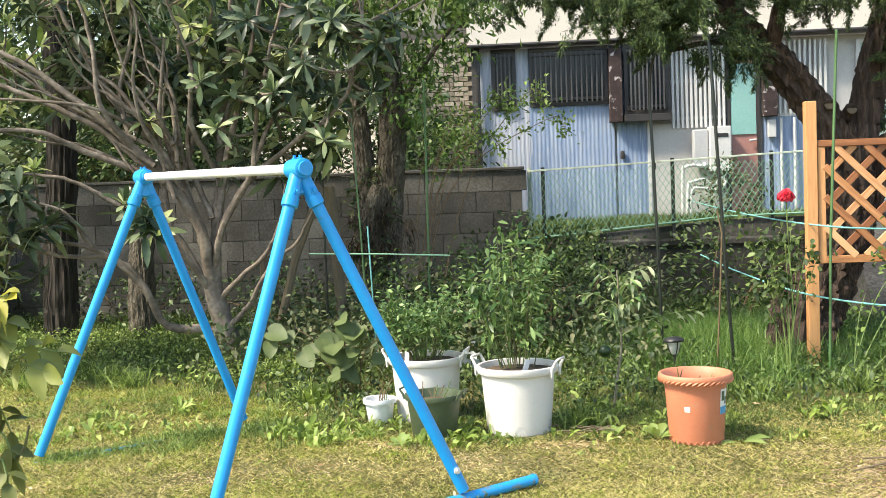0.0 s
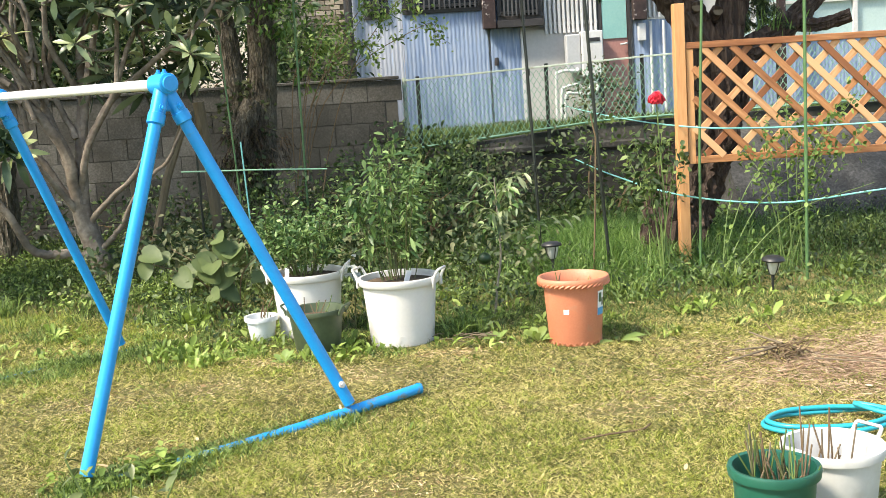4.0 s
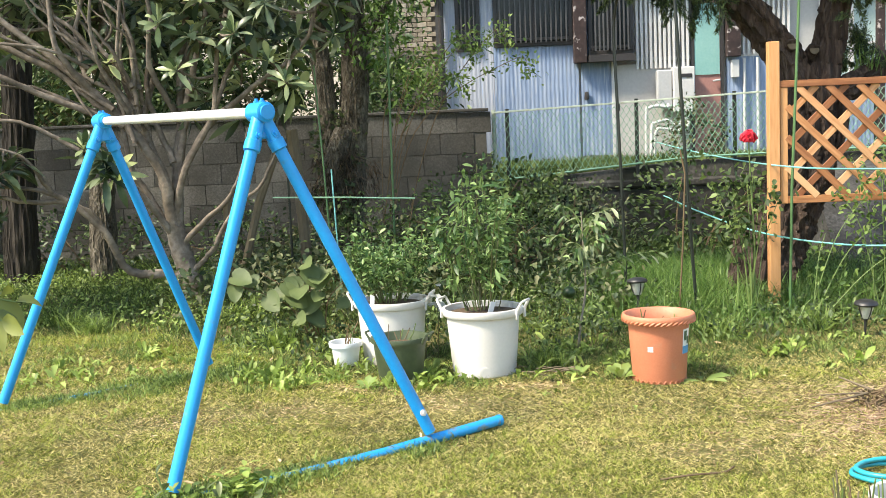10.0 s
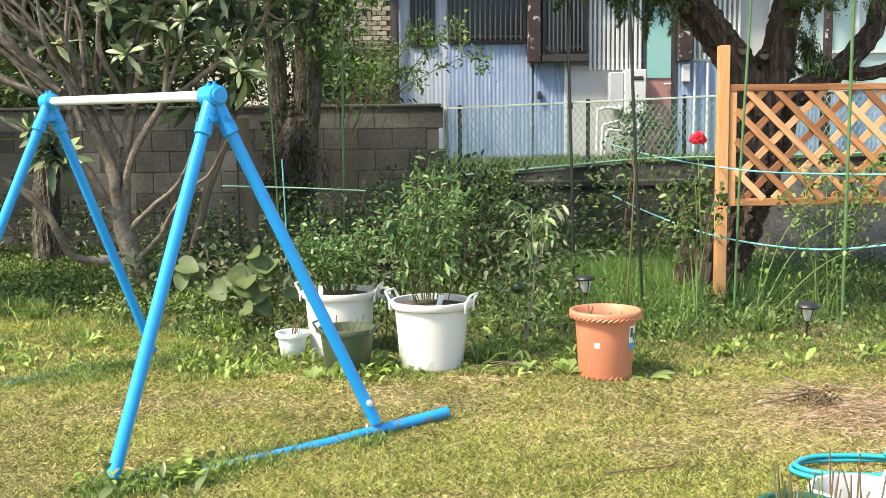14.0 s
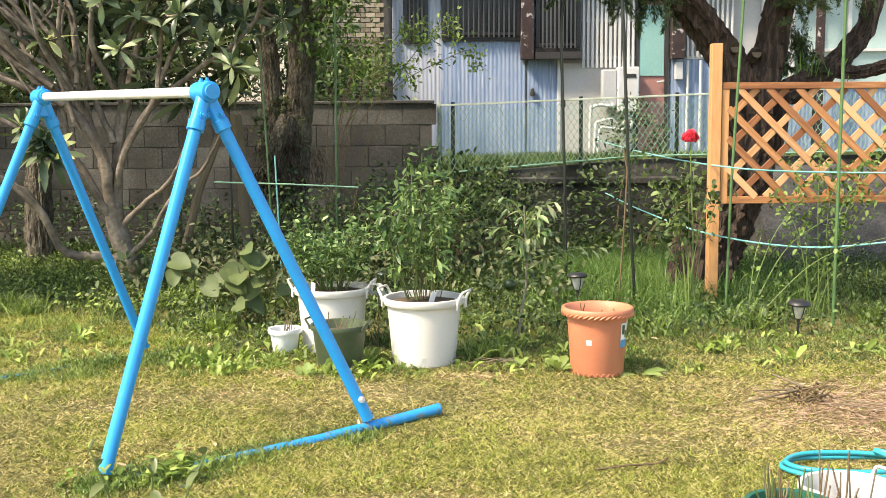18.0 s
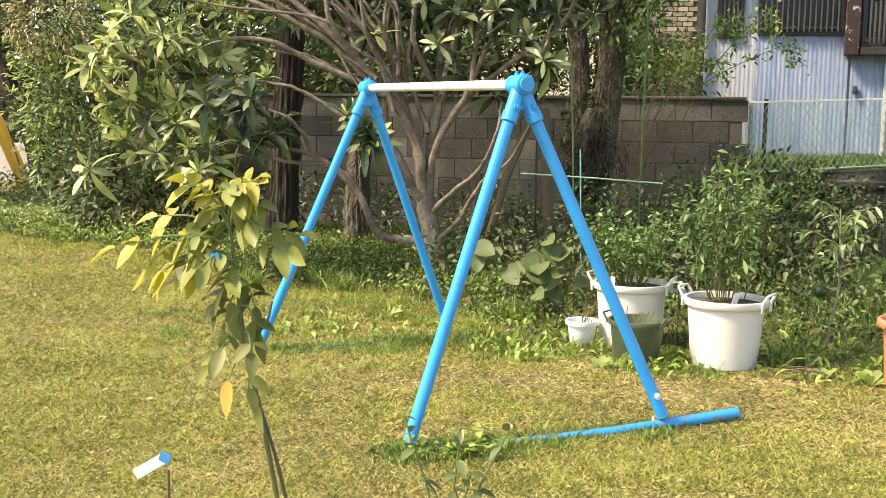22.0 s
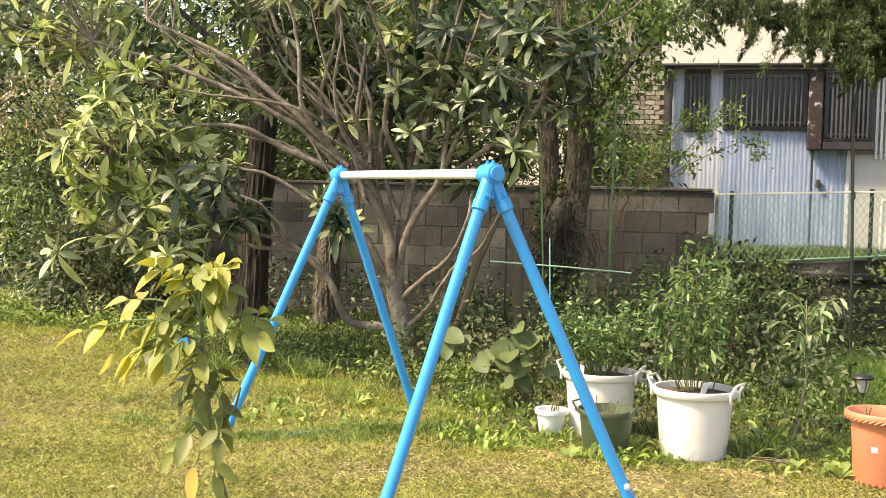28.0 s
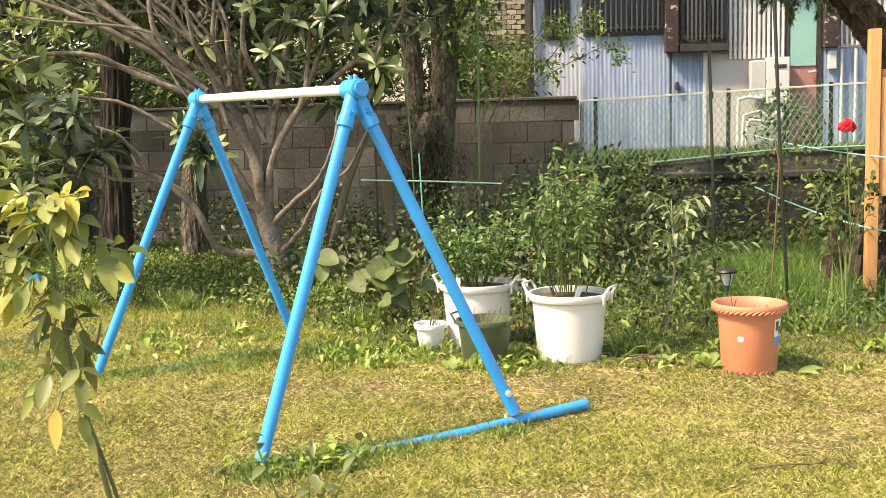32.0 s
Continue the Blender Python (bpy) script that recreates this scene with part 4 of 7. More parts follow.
# ---- loquat tree ----
def loquat():
    rng = np.random.default_rng(11)
    t = thing("loquat_tree", (-1.95, 8.3, 0.0), "many-stemmed loquat tree with large leathery leaves by the block wall", "tree")
    o = Vector((-1.95, 8.3, 0.0))
    lines = {
        "trunk": ([(-1.93, 8.3, -0.06), (-1.98, 8.3, 0.14), (-2.04, 8.3, 0.33), (-2.10, 8.3, 0.55), (-2.12, 8.3, 0.70)], 0.10, 0.07),
        "a": ([(-2.11, 8.3, 0.55), (-2.08, 8.34, 1.12), (-2.04, 8.38, 1.5), (-2.02, 8.42, 1.92), (-1.95, 8.46, 2.45), (-1.88, 8.5, 3.3)], 0.052, 0.018),
        "b": ([(-2.13, 8.3, 0.55), (-2.17, 8.22, 1.11), (-2.41, 8.14, 1.52), (-2.63, 8.06, 1.78), (-2.99, 7.98, 2.12), (-3.5, 7.9, 2.5), (-4.1, 7.8, 2.75)], 0.048, 0.014),
        "c": ([(-2.15, 8.3, 0.7), (-2.19, 8.3, 1.04), (-2.35, 8.35, 1.52), (-2.54, 8.4, 2.06), (-2.64, 8.45, 2.45), (-2.76, 8.5, 3.2)], 0.040, 0.014),
        "d": ([(-2.10, 8.3, 0.50), (-1.92, 8.23, 0.69), (-1.65, 8.17, 0.91), (-1.50, 8.1, 1.2), (-1.45, 8.1, 1.45)], 0.026, 0.01),
        "e": ([(-2.04, 8.3, 0.28), (-2.23, 8.2, 0.33), (-2.46, 8.1, 0.40), (-2.59, 8.0, 0.71), (-2.92, 7.9, 1.01), (-3.4, 7.8, 1.10)], 0.045, 0.012),
        "g": ([(-2.08, 8.33, 1.05), (-1.78, 8.2, 1.47), (-1.42, 8.1, 1.73), (-0.97, 8.0, 2.05), (-0.78, 7.9, 2.6)], 0.030, 0.010),
        "h": ([(-2.41, 8.14, 1.50), (-2.68, 8.1, 1.75), (-2.94, 8.03, 1.97), (-3.41, 7.95, 2.2), (-3.88, 7.88, 2.39), (-4.6, 7.8, 2.6)], 0.038, 0.012),
        "i": ([(-2.46, 8.14, 1.52), (-3.02, 7.97, 1.78), (-3.36, 7.85, 1.92), (-3.91, 7.72, 1.88), (-4.35, 7.6, 1.75)], 0.028, 0.010),
        "j": ([(-2.52, 8.06, 0.55), (-2.73, 7.97, 0.90), (-3.17, 7.85, 0.97), (-3.72, 7.72, 1.1), (-4.12, 7.6, 1.01)], 0.024, 0.009),
        "k": ([(-2.08, 8.34, 1.1), (-1.95, 8.3, 1.7), (-1.75, 8.2, 2.3), (-1.55, 8.1, 3.0)], 0.034, 0.012),
        "l": ([(-2.40, 8.36, 1.6), (-2.85, 8.3, 2.2), (-3.2, 8.3, 2.8), (-3.4, 8.2, 3.3)], 0.030, 0.012),
        "n": ([(-2.63, 8.06, 1.78), (-2.8, 7.9, 2.1), (-2.85, 7.9, 2.6), (-3.0, 7.9, 3.1)], 0.026, 0.010),
        "o": ([(-2.04, 8.38, 1.5), (-2.2, 8.2, 1.95), (-2.15, 8.1, 2.4), (-2.3, 8.0, 2.9)], 0.028, 0.010),
        "p": ([(-2.35, 8.35, 1.5), (-2.25, 8.5, 2.0), (-2.4, 8.6, 2.6), (-2.3, 8.6, 3.2)], 0.028, 0.010),
        "q": ([(-1.78, 8.2, 1.47), (-1.6, 8.25, 1.9), (-1.3, 8.2, 2.4), (-1.2, 8.1, 3.0)], 0.022, 0.009),
        "r": ([(-2.92, 7.9, 1.01), (-3.1, 7.8, 1.3), (-3.5, 7.7, 1.45), (-3.8, 7.7, 1.7)], 0.018, 0.008),
        "s": ([(-2.02, 8.42, 1.9), (-1.85, 8.35, 2.2), (-1.45, 8.3, 2.45), (-1.1, 8.2, 2.9)], 0.024, 0.010),
        "t": ([(-2.12, 8.3, 0.75), (-1.98, 8.2, 1.15), (-1.72, 8.1, 1.55), (-1.62, 8.05, 2.1), (-1.4, 8.0, 2.8)], 0.030, 0.011),
        "u": ([(-2.54, 8.4, 2.0), (-2.95, 8.35, 2.25), (-3.3, 8.3, 2.3), (-3.9, 8.2, 2.6)], 0.022, 0.009),
        "v": ([(-2.12, 8.28, 0.62), (-2.35, 8.1, 1.0), (-2.75, 7.95, 1.35), (-3.1, 7.85, 1.55), (-3.6, 7.8, 1.62)], 0.026, 0.010),
        "w": ([(-2.05, 8.3, 0.30), (-1.82, 8.2, 0.5), (-1.6, 8.1, 0.82), (-1.35, 8.0, 1.02), (-1.15, 7.9, 1.35)], 0.024, 0.009),
        "x": ([(-2.63, 8.06, 1.78), (-2.72, 8.1, 2.2), (-2.62, 8.15, 2.7), (-2.7, 8.2, 3.3)], 0.022, 0.009),
        "y": ([(-2.1, 8.3, 1.2), (-2.28, 8.35, 1.75), (-2.2, 8.4, 2.3), (-2.0, 8.4, 3.0)], 0.026, 0.010),
        "m": ([(-2.13, 8.3, 0.60), (-2.30, 8.25, 0.95), (-2.42, 8.2, 1.25), (-2.44, 8.15, 1.9), (-2.35, 8.1, 2.6)], 0.034, 0.012),
    }
    for k in range(17):
        f = rng.random()
        a = Vector((-2.25 - 0.25 * f, 8.15 + rng.normal() * 0.05, 1.35 + 0.5 * rng.random()))
        tip = Vector((-2.35 - 2.0 * f + rng.normal() * 0.15, 8.1 - 0.5 * f + rng.normal() * 0.15, 2.1 + 1.1 * rng.random() - 0.3 * f))
        lines["fan%d" % k] = ([a, a.lerp(tip, 0.35) + Vector(rng.normal(size=3) * 0.11) + Vector((0, 0, 0.06)), a.lerp(tip, 0.7) + Vector(rng.normal(size=3) * 0.12), tip], rng.uniform(0.011, 0.021), 0.005)
    skeleton, root = [], None
    for key, (pts, r0, r1) in lines.items():
        line = smooth_line([Vector(p) - o for p in pts], 7)
        if key != "trunk":
            line = [p + Vector(rng.normal(size=3) * 0.0035) if 0 < i < len(line) - 1 else p for i, p in enumerate(line)]
        ob = part("trunk" if key == "trunk" else "limb", tubed(line, lerp_list(r0, r1, len(line)), 10, True, 0.06, 3), BARK, t, "", True)
        skeleton += [(p, r0 + (r1 - r0) * i / len(line)) for i, p in enumerate(line) if i > len(line) * 0.35 and key != "trunk"]
    # whorls of leaves at the ends of twigs
    spots = []
    for c, r, n in (((-4.2, 7.75, 1.75), (0.72, 0.45, 0.8), 62), ((-3.7, 7.7, 1.2), (0.6, 0.35, 0.5), 34), ((-3.2, 8.75, 2.4), (1.2, 0.35, 0.5), 36), ((-4.85, 7.8, 2.85), (0.7, 0.5, 0.4), 30),
                    ((-1.9, 8.1, 2.55), (1.0, 0.6, 0.5), 26), ((-2.2, 8.2, 3.3), (2.4, 0.9, 0.5), 78), ((-0.9, 7.9, 2.5), (0.5, 0.4, 0.6), 20), ((-2.5, 7.75, 1.25), (0.22, 0.2, 0.2), 6), ((-2.2, 8.3, 1.95), (0.9, 0.5, 0.35), 9), ((-1.6, 8.5, 1.75), (0.6, 0.4, 0.3), 14), ((-2.1, 8.5, 2.45), (1.0, 0.4, 0.45), 46), ((-1.3, 8.3, 2.2), (0.45, 0.4, 0.3), 16), ((-3.1, 8.4, 2.7), (0.7, 0.4, 0.45), 24)):
        v = unit(rng.normal(size=(n, 3))) * rng.random((n, 1)) ** 0.4
        spots += [Vector(p) - o for p in v * np.array(r) + np.array(c)]
    for k in range(18):
        spots.append(Vector((rng.uniform(-4.5, -3.1), rng.uniform(7.15, 7.5), rng.uniform(0.85, 2.1))) - o)
    spots += [Vector(p) - o for p in ((-1.83, 7.62, 1.86), (-1.05, 7.6, 1.74), (-1.18, 7.7, 1.90), (-1.40, 7.6, 2.1), (-2.54, 7.6, 1.33), (-2.42, 7.7, 1.18), (-1.95, 7.65, 2.2))]
    base = np.array([s[0] for s in skeleton])
    bm = bmesh.new()
    kinds = []
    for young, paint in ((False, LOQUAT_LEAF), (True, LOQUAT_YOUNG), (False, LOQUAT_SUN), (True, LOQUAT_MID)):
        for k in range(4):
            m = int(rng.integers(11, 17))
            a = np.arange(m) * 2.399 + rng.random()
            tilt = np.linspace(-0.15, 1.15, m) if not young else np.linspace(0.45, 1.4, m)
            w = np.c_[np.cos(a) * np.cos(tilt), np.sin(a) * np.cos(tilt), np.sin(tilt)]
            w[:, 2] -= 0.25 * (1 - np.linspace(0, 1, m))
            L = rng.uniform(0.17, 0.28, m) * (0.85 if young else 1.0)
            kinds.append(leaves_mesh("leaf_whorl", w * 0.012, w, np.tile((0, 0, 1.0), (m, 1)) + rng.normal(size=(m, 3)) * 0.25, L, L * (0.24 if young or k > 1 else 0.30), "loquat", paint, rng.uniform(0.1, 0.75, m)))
    front = len(spots) - 7
    for num, s in enumerate(spots):
        dist = np.linalg.norm(base - np.array(s), axis=1)
        j = int(dist.argmin())
        a, r = skeleton[j]
        tip = s - (s - a).normalized() * 0.02 if dist[j] > 0.05 else s
        mid = (a + tip) / 2 + Vector(rng.normal(size=3) * 0.05 * min(1, dist[j])) + Vector((0, 0, -0.04 * dist[j]))
        tube(bm, smooth_line([a, mid, tip], 4), lerp_list(min(r, 0.013), 0.006, 9), 6, False)
        # Far-left whorls are mostly young or sun-toned, so that side looks sunlit.
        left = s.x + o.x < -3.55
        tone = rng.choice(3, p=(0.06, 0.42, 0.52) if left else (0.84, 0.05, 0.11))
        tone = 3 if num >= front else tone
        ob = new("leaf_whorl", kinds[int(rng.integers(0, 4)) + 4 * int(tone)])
        ob.parent = t
        d = (s - a).normalized() * 0.6 + Vector((0, 0, 0.9)) + Vector(rng.normal(size=3) * 0.35)
        ob.matrix_basis = Matrix.LocRotScale(s, d.to_track_quat("Z", "Y") @ Euler((0, 0, rng.random() * 6)).to_quaternion(), Vector((1, 1, 1)) * (rng.uniform(0.62, 0.98) if num < front else 0.95))
    part("twig_growth", bm, BARK, t, "", True)["kind"] = "stuff"


loquat()


def bare_trunk(name, label, line, r0, r1, material, bumps=0.12, extra=(), seed=1, at=None):
    o = Vector((line[0][0], line[0][1], 0))
    t = thing(name, o, label, "tree")
    pts = smooth_line([Vector(p) - o for p in line], 22)
    part("trunk", ridged(pts, lerp_list(r0, r1, len(pts)), 54, bumps, seed), material, t, "", True)
    for l, a, b in extra:
        pts = smooth_line([Vector(p) - o for p in l], 18)
        part("limb", ridged(pts, lerp_list(a, b, len(pts)), 36, bumps, seed + 1), material, t, "", True)
    return t, o


# dark tree left of the loquat
t, o = bare_trunk("dark_tree", "dark ivy-stained tree trunk in front of the block wall", [(-4.09, 9.9, -0.1), (-4.05, 9.9, 1.0), (-3.98, 9.9, 2.0), (-3.99, 9.9, 3.0), (-4.1, 9.9, 4.4)], 0.15, 0.10, BLACK_BARK,
                 extra=[([(-4.0, 9.9, 2.2), (-4.5, 9.8, 2.9), (-5.2, 9.7, 3.5)], 0.05, 0.02), ([(-3.99, 9.9, 2.6), (-3.4, 9.9, 3.2), (-2.9, 10, 3.9)], 0.05, 0.02)])
rng = np.random.default_rng(5)
p, out = clumps(rng, (-0.1, 0, 3.9), (2.6, 1.0, 1.3), 90, 40, 0.16, 0.3)
d = unit(out + rng.normal(size=p.shape) * 0.7)
leafed("crown", t, p, d, rand_dirs(rng, len(p), 1), rng.uniform(0.07, 0.14, len(p)), rng.uniform(0.03, 0.05, len(p)), "small", BUSH_LEAF, 0.2)

bare_trunk("tree_stump", "short sawn-off grey tree stump among weeds", [(-3.2, 9.7, -0.1), (-3.21, 9.7, 0.3), (-3.2, 9.7, 0.75), (-3.17, 9.68, 1.02)], 0.13, 0.10, ROUGH_BARK, 0.1)

# rough-barked twin trunk
t, o = bare_trunk("twin_trunk_tree", "rough-barked twin-trunk tree with small bright leaves before the block wall", [(-0.92, 9.6, -0.1), (-0.90, 9.6, 0.58), (-0.86, 9.6, 1.09), (-0.81, 9.6, 1.59), (-0.78, 9.6, 2.09), (-0.80, 9.6, 2.7), (-0.7, 9.6, 3.6)], 0.15, 0.10, ROUGH_BARK, 0.06,
                 extra=[([(-0.96, 9.58, 0.5), (-1.03, 9.55, 1.2), (-1.07, 9.55, 1.84), (-1.10, 9.55, 2.29), (-1.0, 9.5, 2.9), (-1.2, 9.5, 3.6)], 0.10, 0.07), ([(-0.97, 9.5, 0.75), (-1.0, 9.42, 1.0), (-0.95, 9.4, 1.22), (-0.9, 9.45, 1.4)], 0.11, 0.08), ([(-0.8, 9.6, 2.0), (-0.45, 9.5, 2.5), (-0.1, 9.4, 2.9)], 0.035, 0.015), ([(-1.1, 9.55, 2.2), (-1.5, 9.5, 2.7), (-1.8, 9.4, 3.2)], 0.035, 0.015)], seed=4)
rng = np.random.default_rng(6)
for c, r, n, per in (((0.4, -0.1, 2.85), (0.75, 0.4, 0.42), 44, 32), ((0.1, -0.1, 3.4), (1.7, 0.8, 0.55), 74, 40), ((-0.4, -0.1, 2.6), (0.5, 0.4, 0.5), 22, 28), ((0.5, 0.05, 2.15), (0.3, 0.25, 0.3), 9, 18)):
    p, out = clumps(rng, c, r, n, per, 0.10, 0.3)
    d = unit(out * 0.5 + rng.normal(size=p.shape) * 0.7 - np.array((0, 0, 0.25)))
    leafed("crown", t, p, d, rand_dirs(rng, len(p), 1), rng.uniform(0.05, 0.10, len(p)), rng.uniform(0.026, 0.045, len(p)), "small", BRIGHT_LEAF, 0.2)
# ivy and dead fern at the burl
p, out = clumps(rng, (0.0, -0.15, 1.0), (0.30, 0.18, 0.26), 40, 26, 0.04, 0.6)
leafed("dead_fern", t, p, unit(out * 0.5 + rng.normal(size=p.shape) * 0.6 - np.array((0, 0, 0.9))), rand_dirs(rng, len(p), 0.6), rng.uniform(0.05, 0.13, len(p)), rng.uniform(0.006, 0.014, len(p)), "spike", leaf_paint("dead_fern", (0.02, 0.014, 0.009), (0.06, 0.04, 0.024), (0.13, 0.09, 0.055), 0.8, 0.1), 0.3)
for c, r, n, per in (((0.5, -0.2, 1.85), (0.3, 0.3, 0.45), 11, 18), ((0.25, -0.2, 2.3), (0.25, 0.2, 0.3), 12, 22)):
    p, out = clumps(rng, c, r, n, per, 0.08, 0.3)
    leafed("crown", t, p, unit(out * 0.4 + rng.normal(size=p.shape) * 0.7 - np.array((0, 0, 0.3))), rand_dirs(rng, len(p), 1), rng.uniform(0.045, 0.08, len(p)), rng.uniform(0.022, 0.038, len(p)), "small", FRESH_LEAF, 0.2)
p, out = clumps(rng, (-0.05, -0.12, 1.05), (0.22, 0.15, 0.5), 26, 14, 0.05, 0.7)
leafed("ivy", t, p, unit(out + rng.normal(size=p.shape) * 0.4), rand_dirs(rng, len(p), 0.6), 0.05, 0.045, "small", DULL_LEAF, 0.2)


# ---- juniper ----
def juniper():
    rng = np.random.default_rng(21)
    t, o = bare_trunk("juniper_tree", "old twisted juniper with dark shaggy bark and hanging foliage", [(2.31, 7.80, -0.15), (2.35, 7.84, 0.2), (2.46, 7.95, 0.5), (2.68, 8.1, 0.85), (2.79, 8.2, 1.2), (2.80, 8.2, 1.60)], 0.24, 0.20, DARK_BARK, 0.19,
                     extra=[([(2.78, 8.2, 1.42), (2.64, 8.2, 1.75), (2.50, 8.2, 1.96), (2.30, 8.2, 2.22), (2.03, 8.18, 2.49), (1.86, 8.15, 2.72), (1.55, 8.0, 3.1)], 0.145, 0.08),
                            ([(2.86, 8.2, 1.42), (2.92, 8.2, 1.75), (2.98, 8.2, 2.11), (3.06, 8.2, 2.42), (3.2, 8.25, 3.0)], 0.13, 0.085),
                            ([(2.80, 8.2, 1.35), (3.05, 8.15, 1.55), (3.3, 8.2, 1.66), (3.55, 8.25, 1.86), (3.73, 8.3, 2.13), (3.85, 8.4, 2.8)], 0.10, 0.06),
                            ([(3.42, 8.22, 1.72), (3.60, 8.15, 1.70), (3.80, 8.05, 1.75)], 0.055, 0.045),
                            ([(2.84, 8.15, 0.9), (2.98, 8.12, 1.2), (3.02, 8.1, 1.45)], 0.07, 0.05),
                            ([(2.25, 8.15, 2.36), (2.3, 8.0, 2.7), (2.45, 7.9, 3.2)], 0.06, 0.03),
                            ([(2.36, 8.15, 2.22), (2.05, 8.05, 2.34), (1.75, 7.95, 2.36), (1.45, 7.85, 2.30)], 0.035, 0.012),
                            ([(2.0, 8.1, 2.6), (1.6, 7.95, 2.62), (1.2, 7.8, 2.55), (0.8, 7.7, 2.5)], 0.035, 0.010)], seed=7)
    cut = surface("sawn_wood", [(0.08, 0.06, 0.04), (0.15, 0.12, 0.08)], 0.85, grain=40, bump=0.3)
    for x, y, z, r in ((2.63, 8.05, 1.88, 0.042), (2.79, 8.05, 1.84, 0.04)):
        b = Vector((x, y, z)) - o
        stub = part("cut_stub", tubed([b + Vector((0, 0.16, -0.05)), b + Vector((0, 0.02, 0.01)), b], [r * 1.2, r * 1.05, r], 14, True, 0.08, 3), DARK_BARK, t, "sawn-off branch stub")
        part("cut_face", tubed([b + Vector((0, -0.001, 0)), b + Vector((0, -0.006, 0.001))], [r * 0.9, r * 0.86], 14), cut, stub)
    # The two largest clusters lie mostly above view, kept there for the light.
    for c, r, n in (((1.30, 7.6, 2.68), (0.34, 0.3, 0.22), 32), ((1.38, 7.55, 2.42), (0.17, 0.2, 0.14), 9), ((0.78, 7.6, 2.72), (0.30, 0.25, 0.10), 8), ((1.88, 7.75, 2.28), (0.13, 0.14, 0.16), 7), ((2.55, 7.7, 2.72), (0.60, 0.3, 0.10), 14),
                    ((1.35, 7.75, 3.0), (1.2, 0.5, 0.36), 46), ((2.9, 8.2, 3.05), (1.4, 0.6, 0.42), 60), ((3.3, 7.9, 2.4), (0.35, 0.3, 0.22), 9), ((3.15, 8.3, 1.98), (0.12, 0.1, 0.18), 4), ((0.42, 7.7, 2.88), (0.25, 0.25, 0.14), 6)):
        p, out = clumps(rng, np.array(c) - np.array(o), r, n, 1, 0.02, 0.2)
        plumes = np.repeat(p, 7, 0) + rng.normal(size=(n * 7, 3)) * 0.075
        aim = unit(rng.normal(size=plumes.shape) * 0.7 + np.array((0, 0, -0.55)))
        per = 170
        along = rng.random((len(plumes) * per, 1)) ** 0.8
        axis = np.repeat(aim, per, 0)
        q = np.repeat(plumes, per, 0) + axis * along * 0.19 + rng.normal(size=(len(plumes) * per, 3)) * 0.024 * (1.15 - along)
        d = unit(axis + rng.normal(size=q.shape) * 0.6)
        leafed("foliage", t, q, d, rand_dirs(rng, len(q)), rng.uniform(0.02, 0.044, len(q)), rng.uniform(0.005, 0.010, len(q)), "spike", JUNIPER_LEAF, 0.1)
    # shoots on the broken limb
    for _ in range(46):
        a = np.array((3.25, 8.15, 1.68)) - np.array(o) + rng.normal(size=3) * np.array((0.10, 0.06, 0.05))
        leafed("shoot", t, [a], [np.array((0, 0, 1.0)) + rng.normal(size=3) * 0.25], rand_dirs(rng, 1), rng.uniform(0.08, 0.2, 1), 0.012, "blade", FRESH_LEAF, 0.1)


juniper()


# ---- shrubs along the back ----
bare_trunk("leaning_trunk", "dark leaning tree trunk at the far lawn edge", [(-10.6, 15.2, -0.1), (-10.8, 15.2, 0.8), (-11.2, 15.2, 1.7), (-11.7, 15.2, 2.6), (-12.0, 15.2, 3.6)], 0.17, 0.10, BLACK_BARK, extra=[([(-11.1, 15.2, 1.6), (-10.7, 15.2, 2.3), (-10.2, 15.2, 3.2)], 0.06, 0.03)])
bush("nandina_bush", "dense heavenly bamboo bush with dark leaves and bronze new growth", "shrub", (-6.55, 11.0, 1.3), (1.15, 0.8, 1.42), 370, 56, 0.092, 0.30, "long", NANDINA_LEAF, STEM_BROWN, 31, 0.11, 0.6)
rng = np.random.default_rng(32)
p, out = clumps(rng, (-7.0, 10.4, 2.3), (0.6, 0.5, 0.35), 46, 26, 0.09, 0.4)
new_growth = leafed("new_growth", bpy.data.objects["nandina_bush"], p - np.array((-6.55, 11.0, 0)), unit(out + rng.normal(size=p.shape) * 0.6), rand_dirs(rng, len(p), 1), rng.uniform(0.05, 0.10, len(p)), 0.024, "long", BRONZE_LEAF, 0.3)
p, out = clumps(rng, (-7.15, 10.5, 1.5), (0.45, 0.4, 0.65), 30, 26, 0.09, 0.6)
fresh = leafed("fresh_growth", bpy.data.objects["nandina_bush"], p - np.array((-6.55, 11.0, 0)), unit(out + rng.normal(size=p.shape) * 0.6), rand_dirs(rng, len(p), 1), rng.uniform(0.06, 0.11, len(p)), 0.028, "long", WEED_LEAF, 0.3)
fresh["kind"] = new_growth["kind"] = "stuff"
bush("evergreen_shrub", "grey-green shrub with narrow glossy leaves beside the lawn", "shrub", (-5.75, 10.0, 0.55), (0.95, 0.5, 0.62), 130, 40, 0.10, 0.34, "long", DULL_LEAF, STEM_BROWN, 33, 0.10, 0.5)
bush("camellia_tree", "tall dark evergreen tree beyond the lawn", "tree", (-9.6, 13.8, 3.8), (1.9, 1.2, 0.9), 74, 30, 0.14, 0.42, "oval", BUSH_LEAF, STEM_BROWN, 34, 0.18, 0.4)
bush("yellow_shrub", "low yellow-green shrub at the foot of the yellow guard", "shrub", (-10.3, 13.3, 0.12), (0.9, 0.5, 0.28), 60, 26, 0.07, 0.5, "small", FRESH_LEAF, STEM_BROWN, 35, 0.09, 0.3)
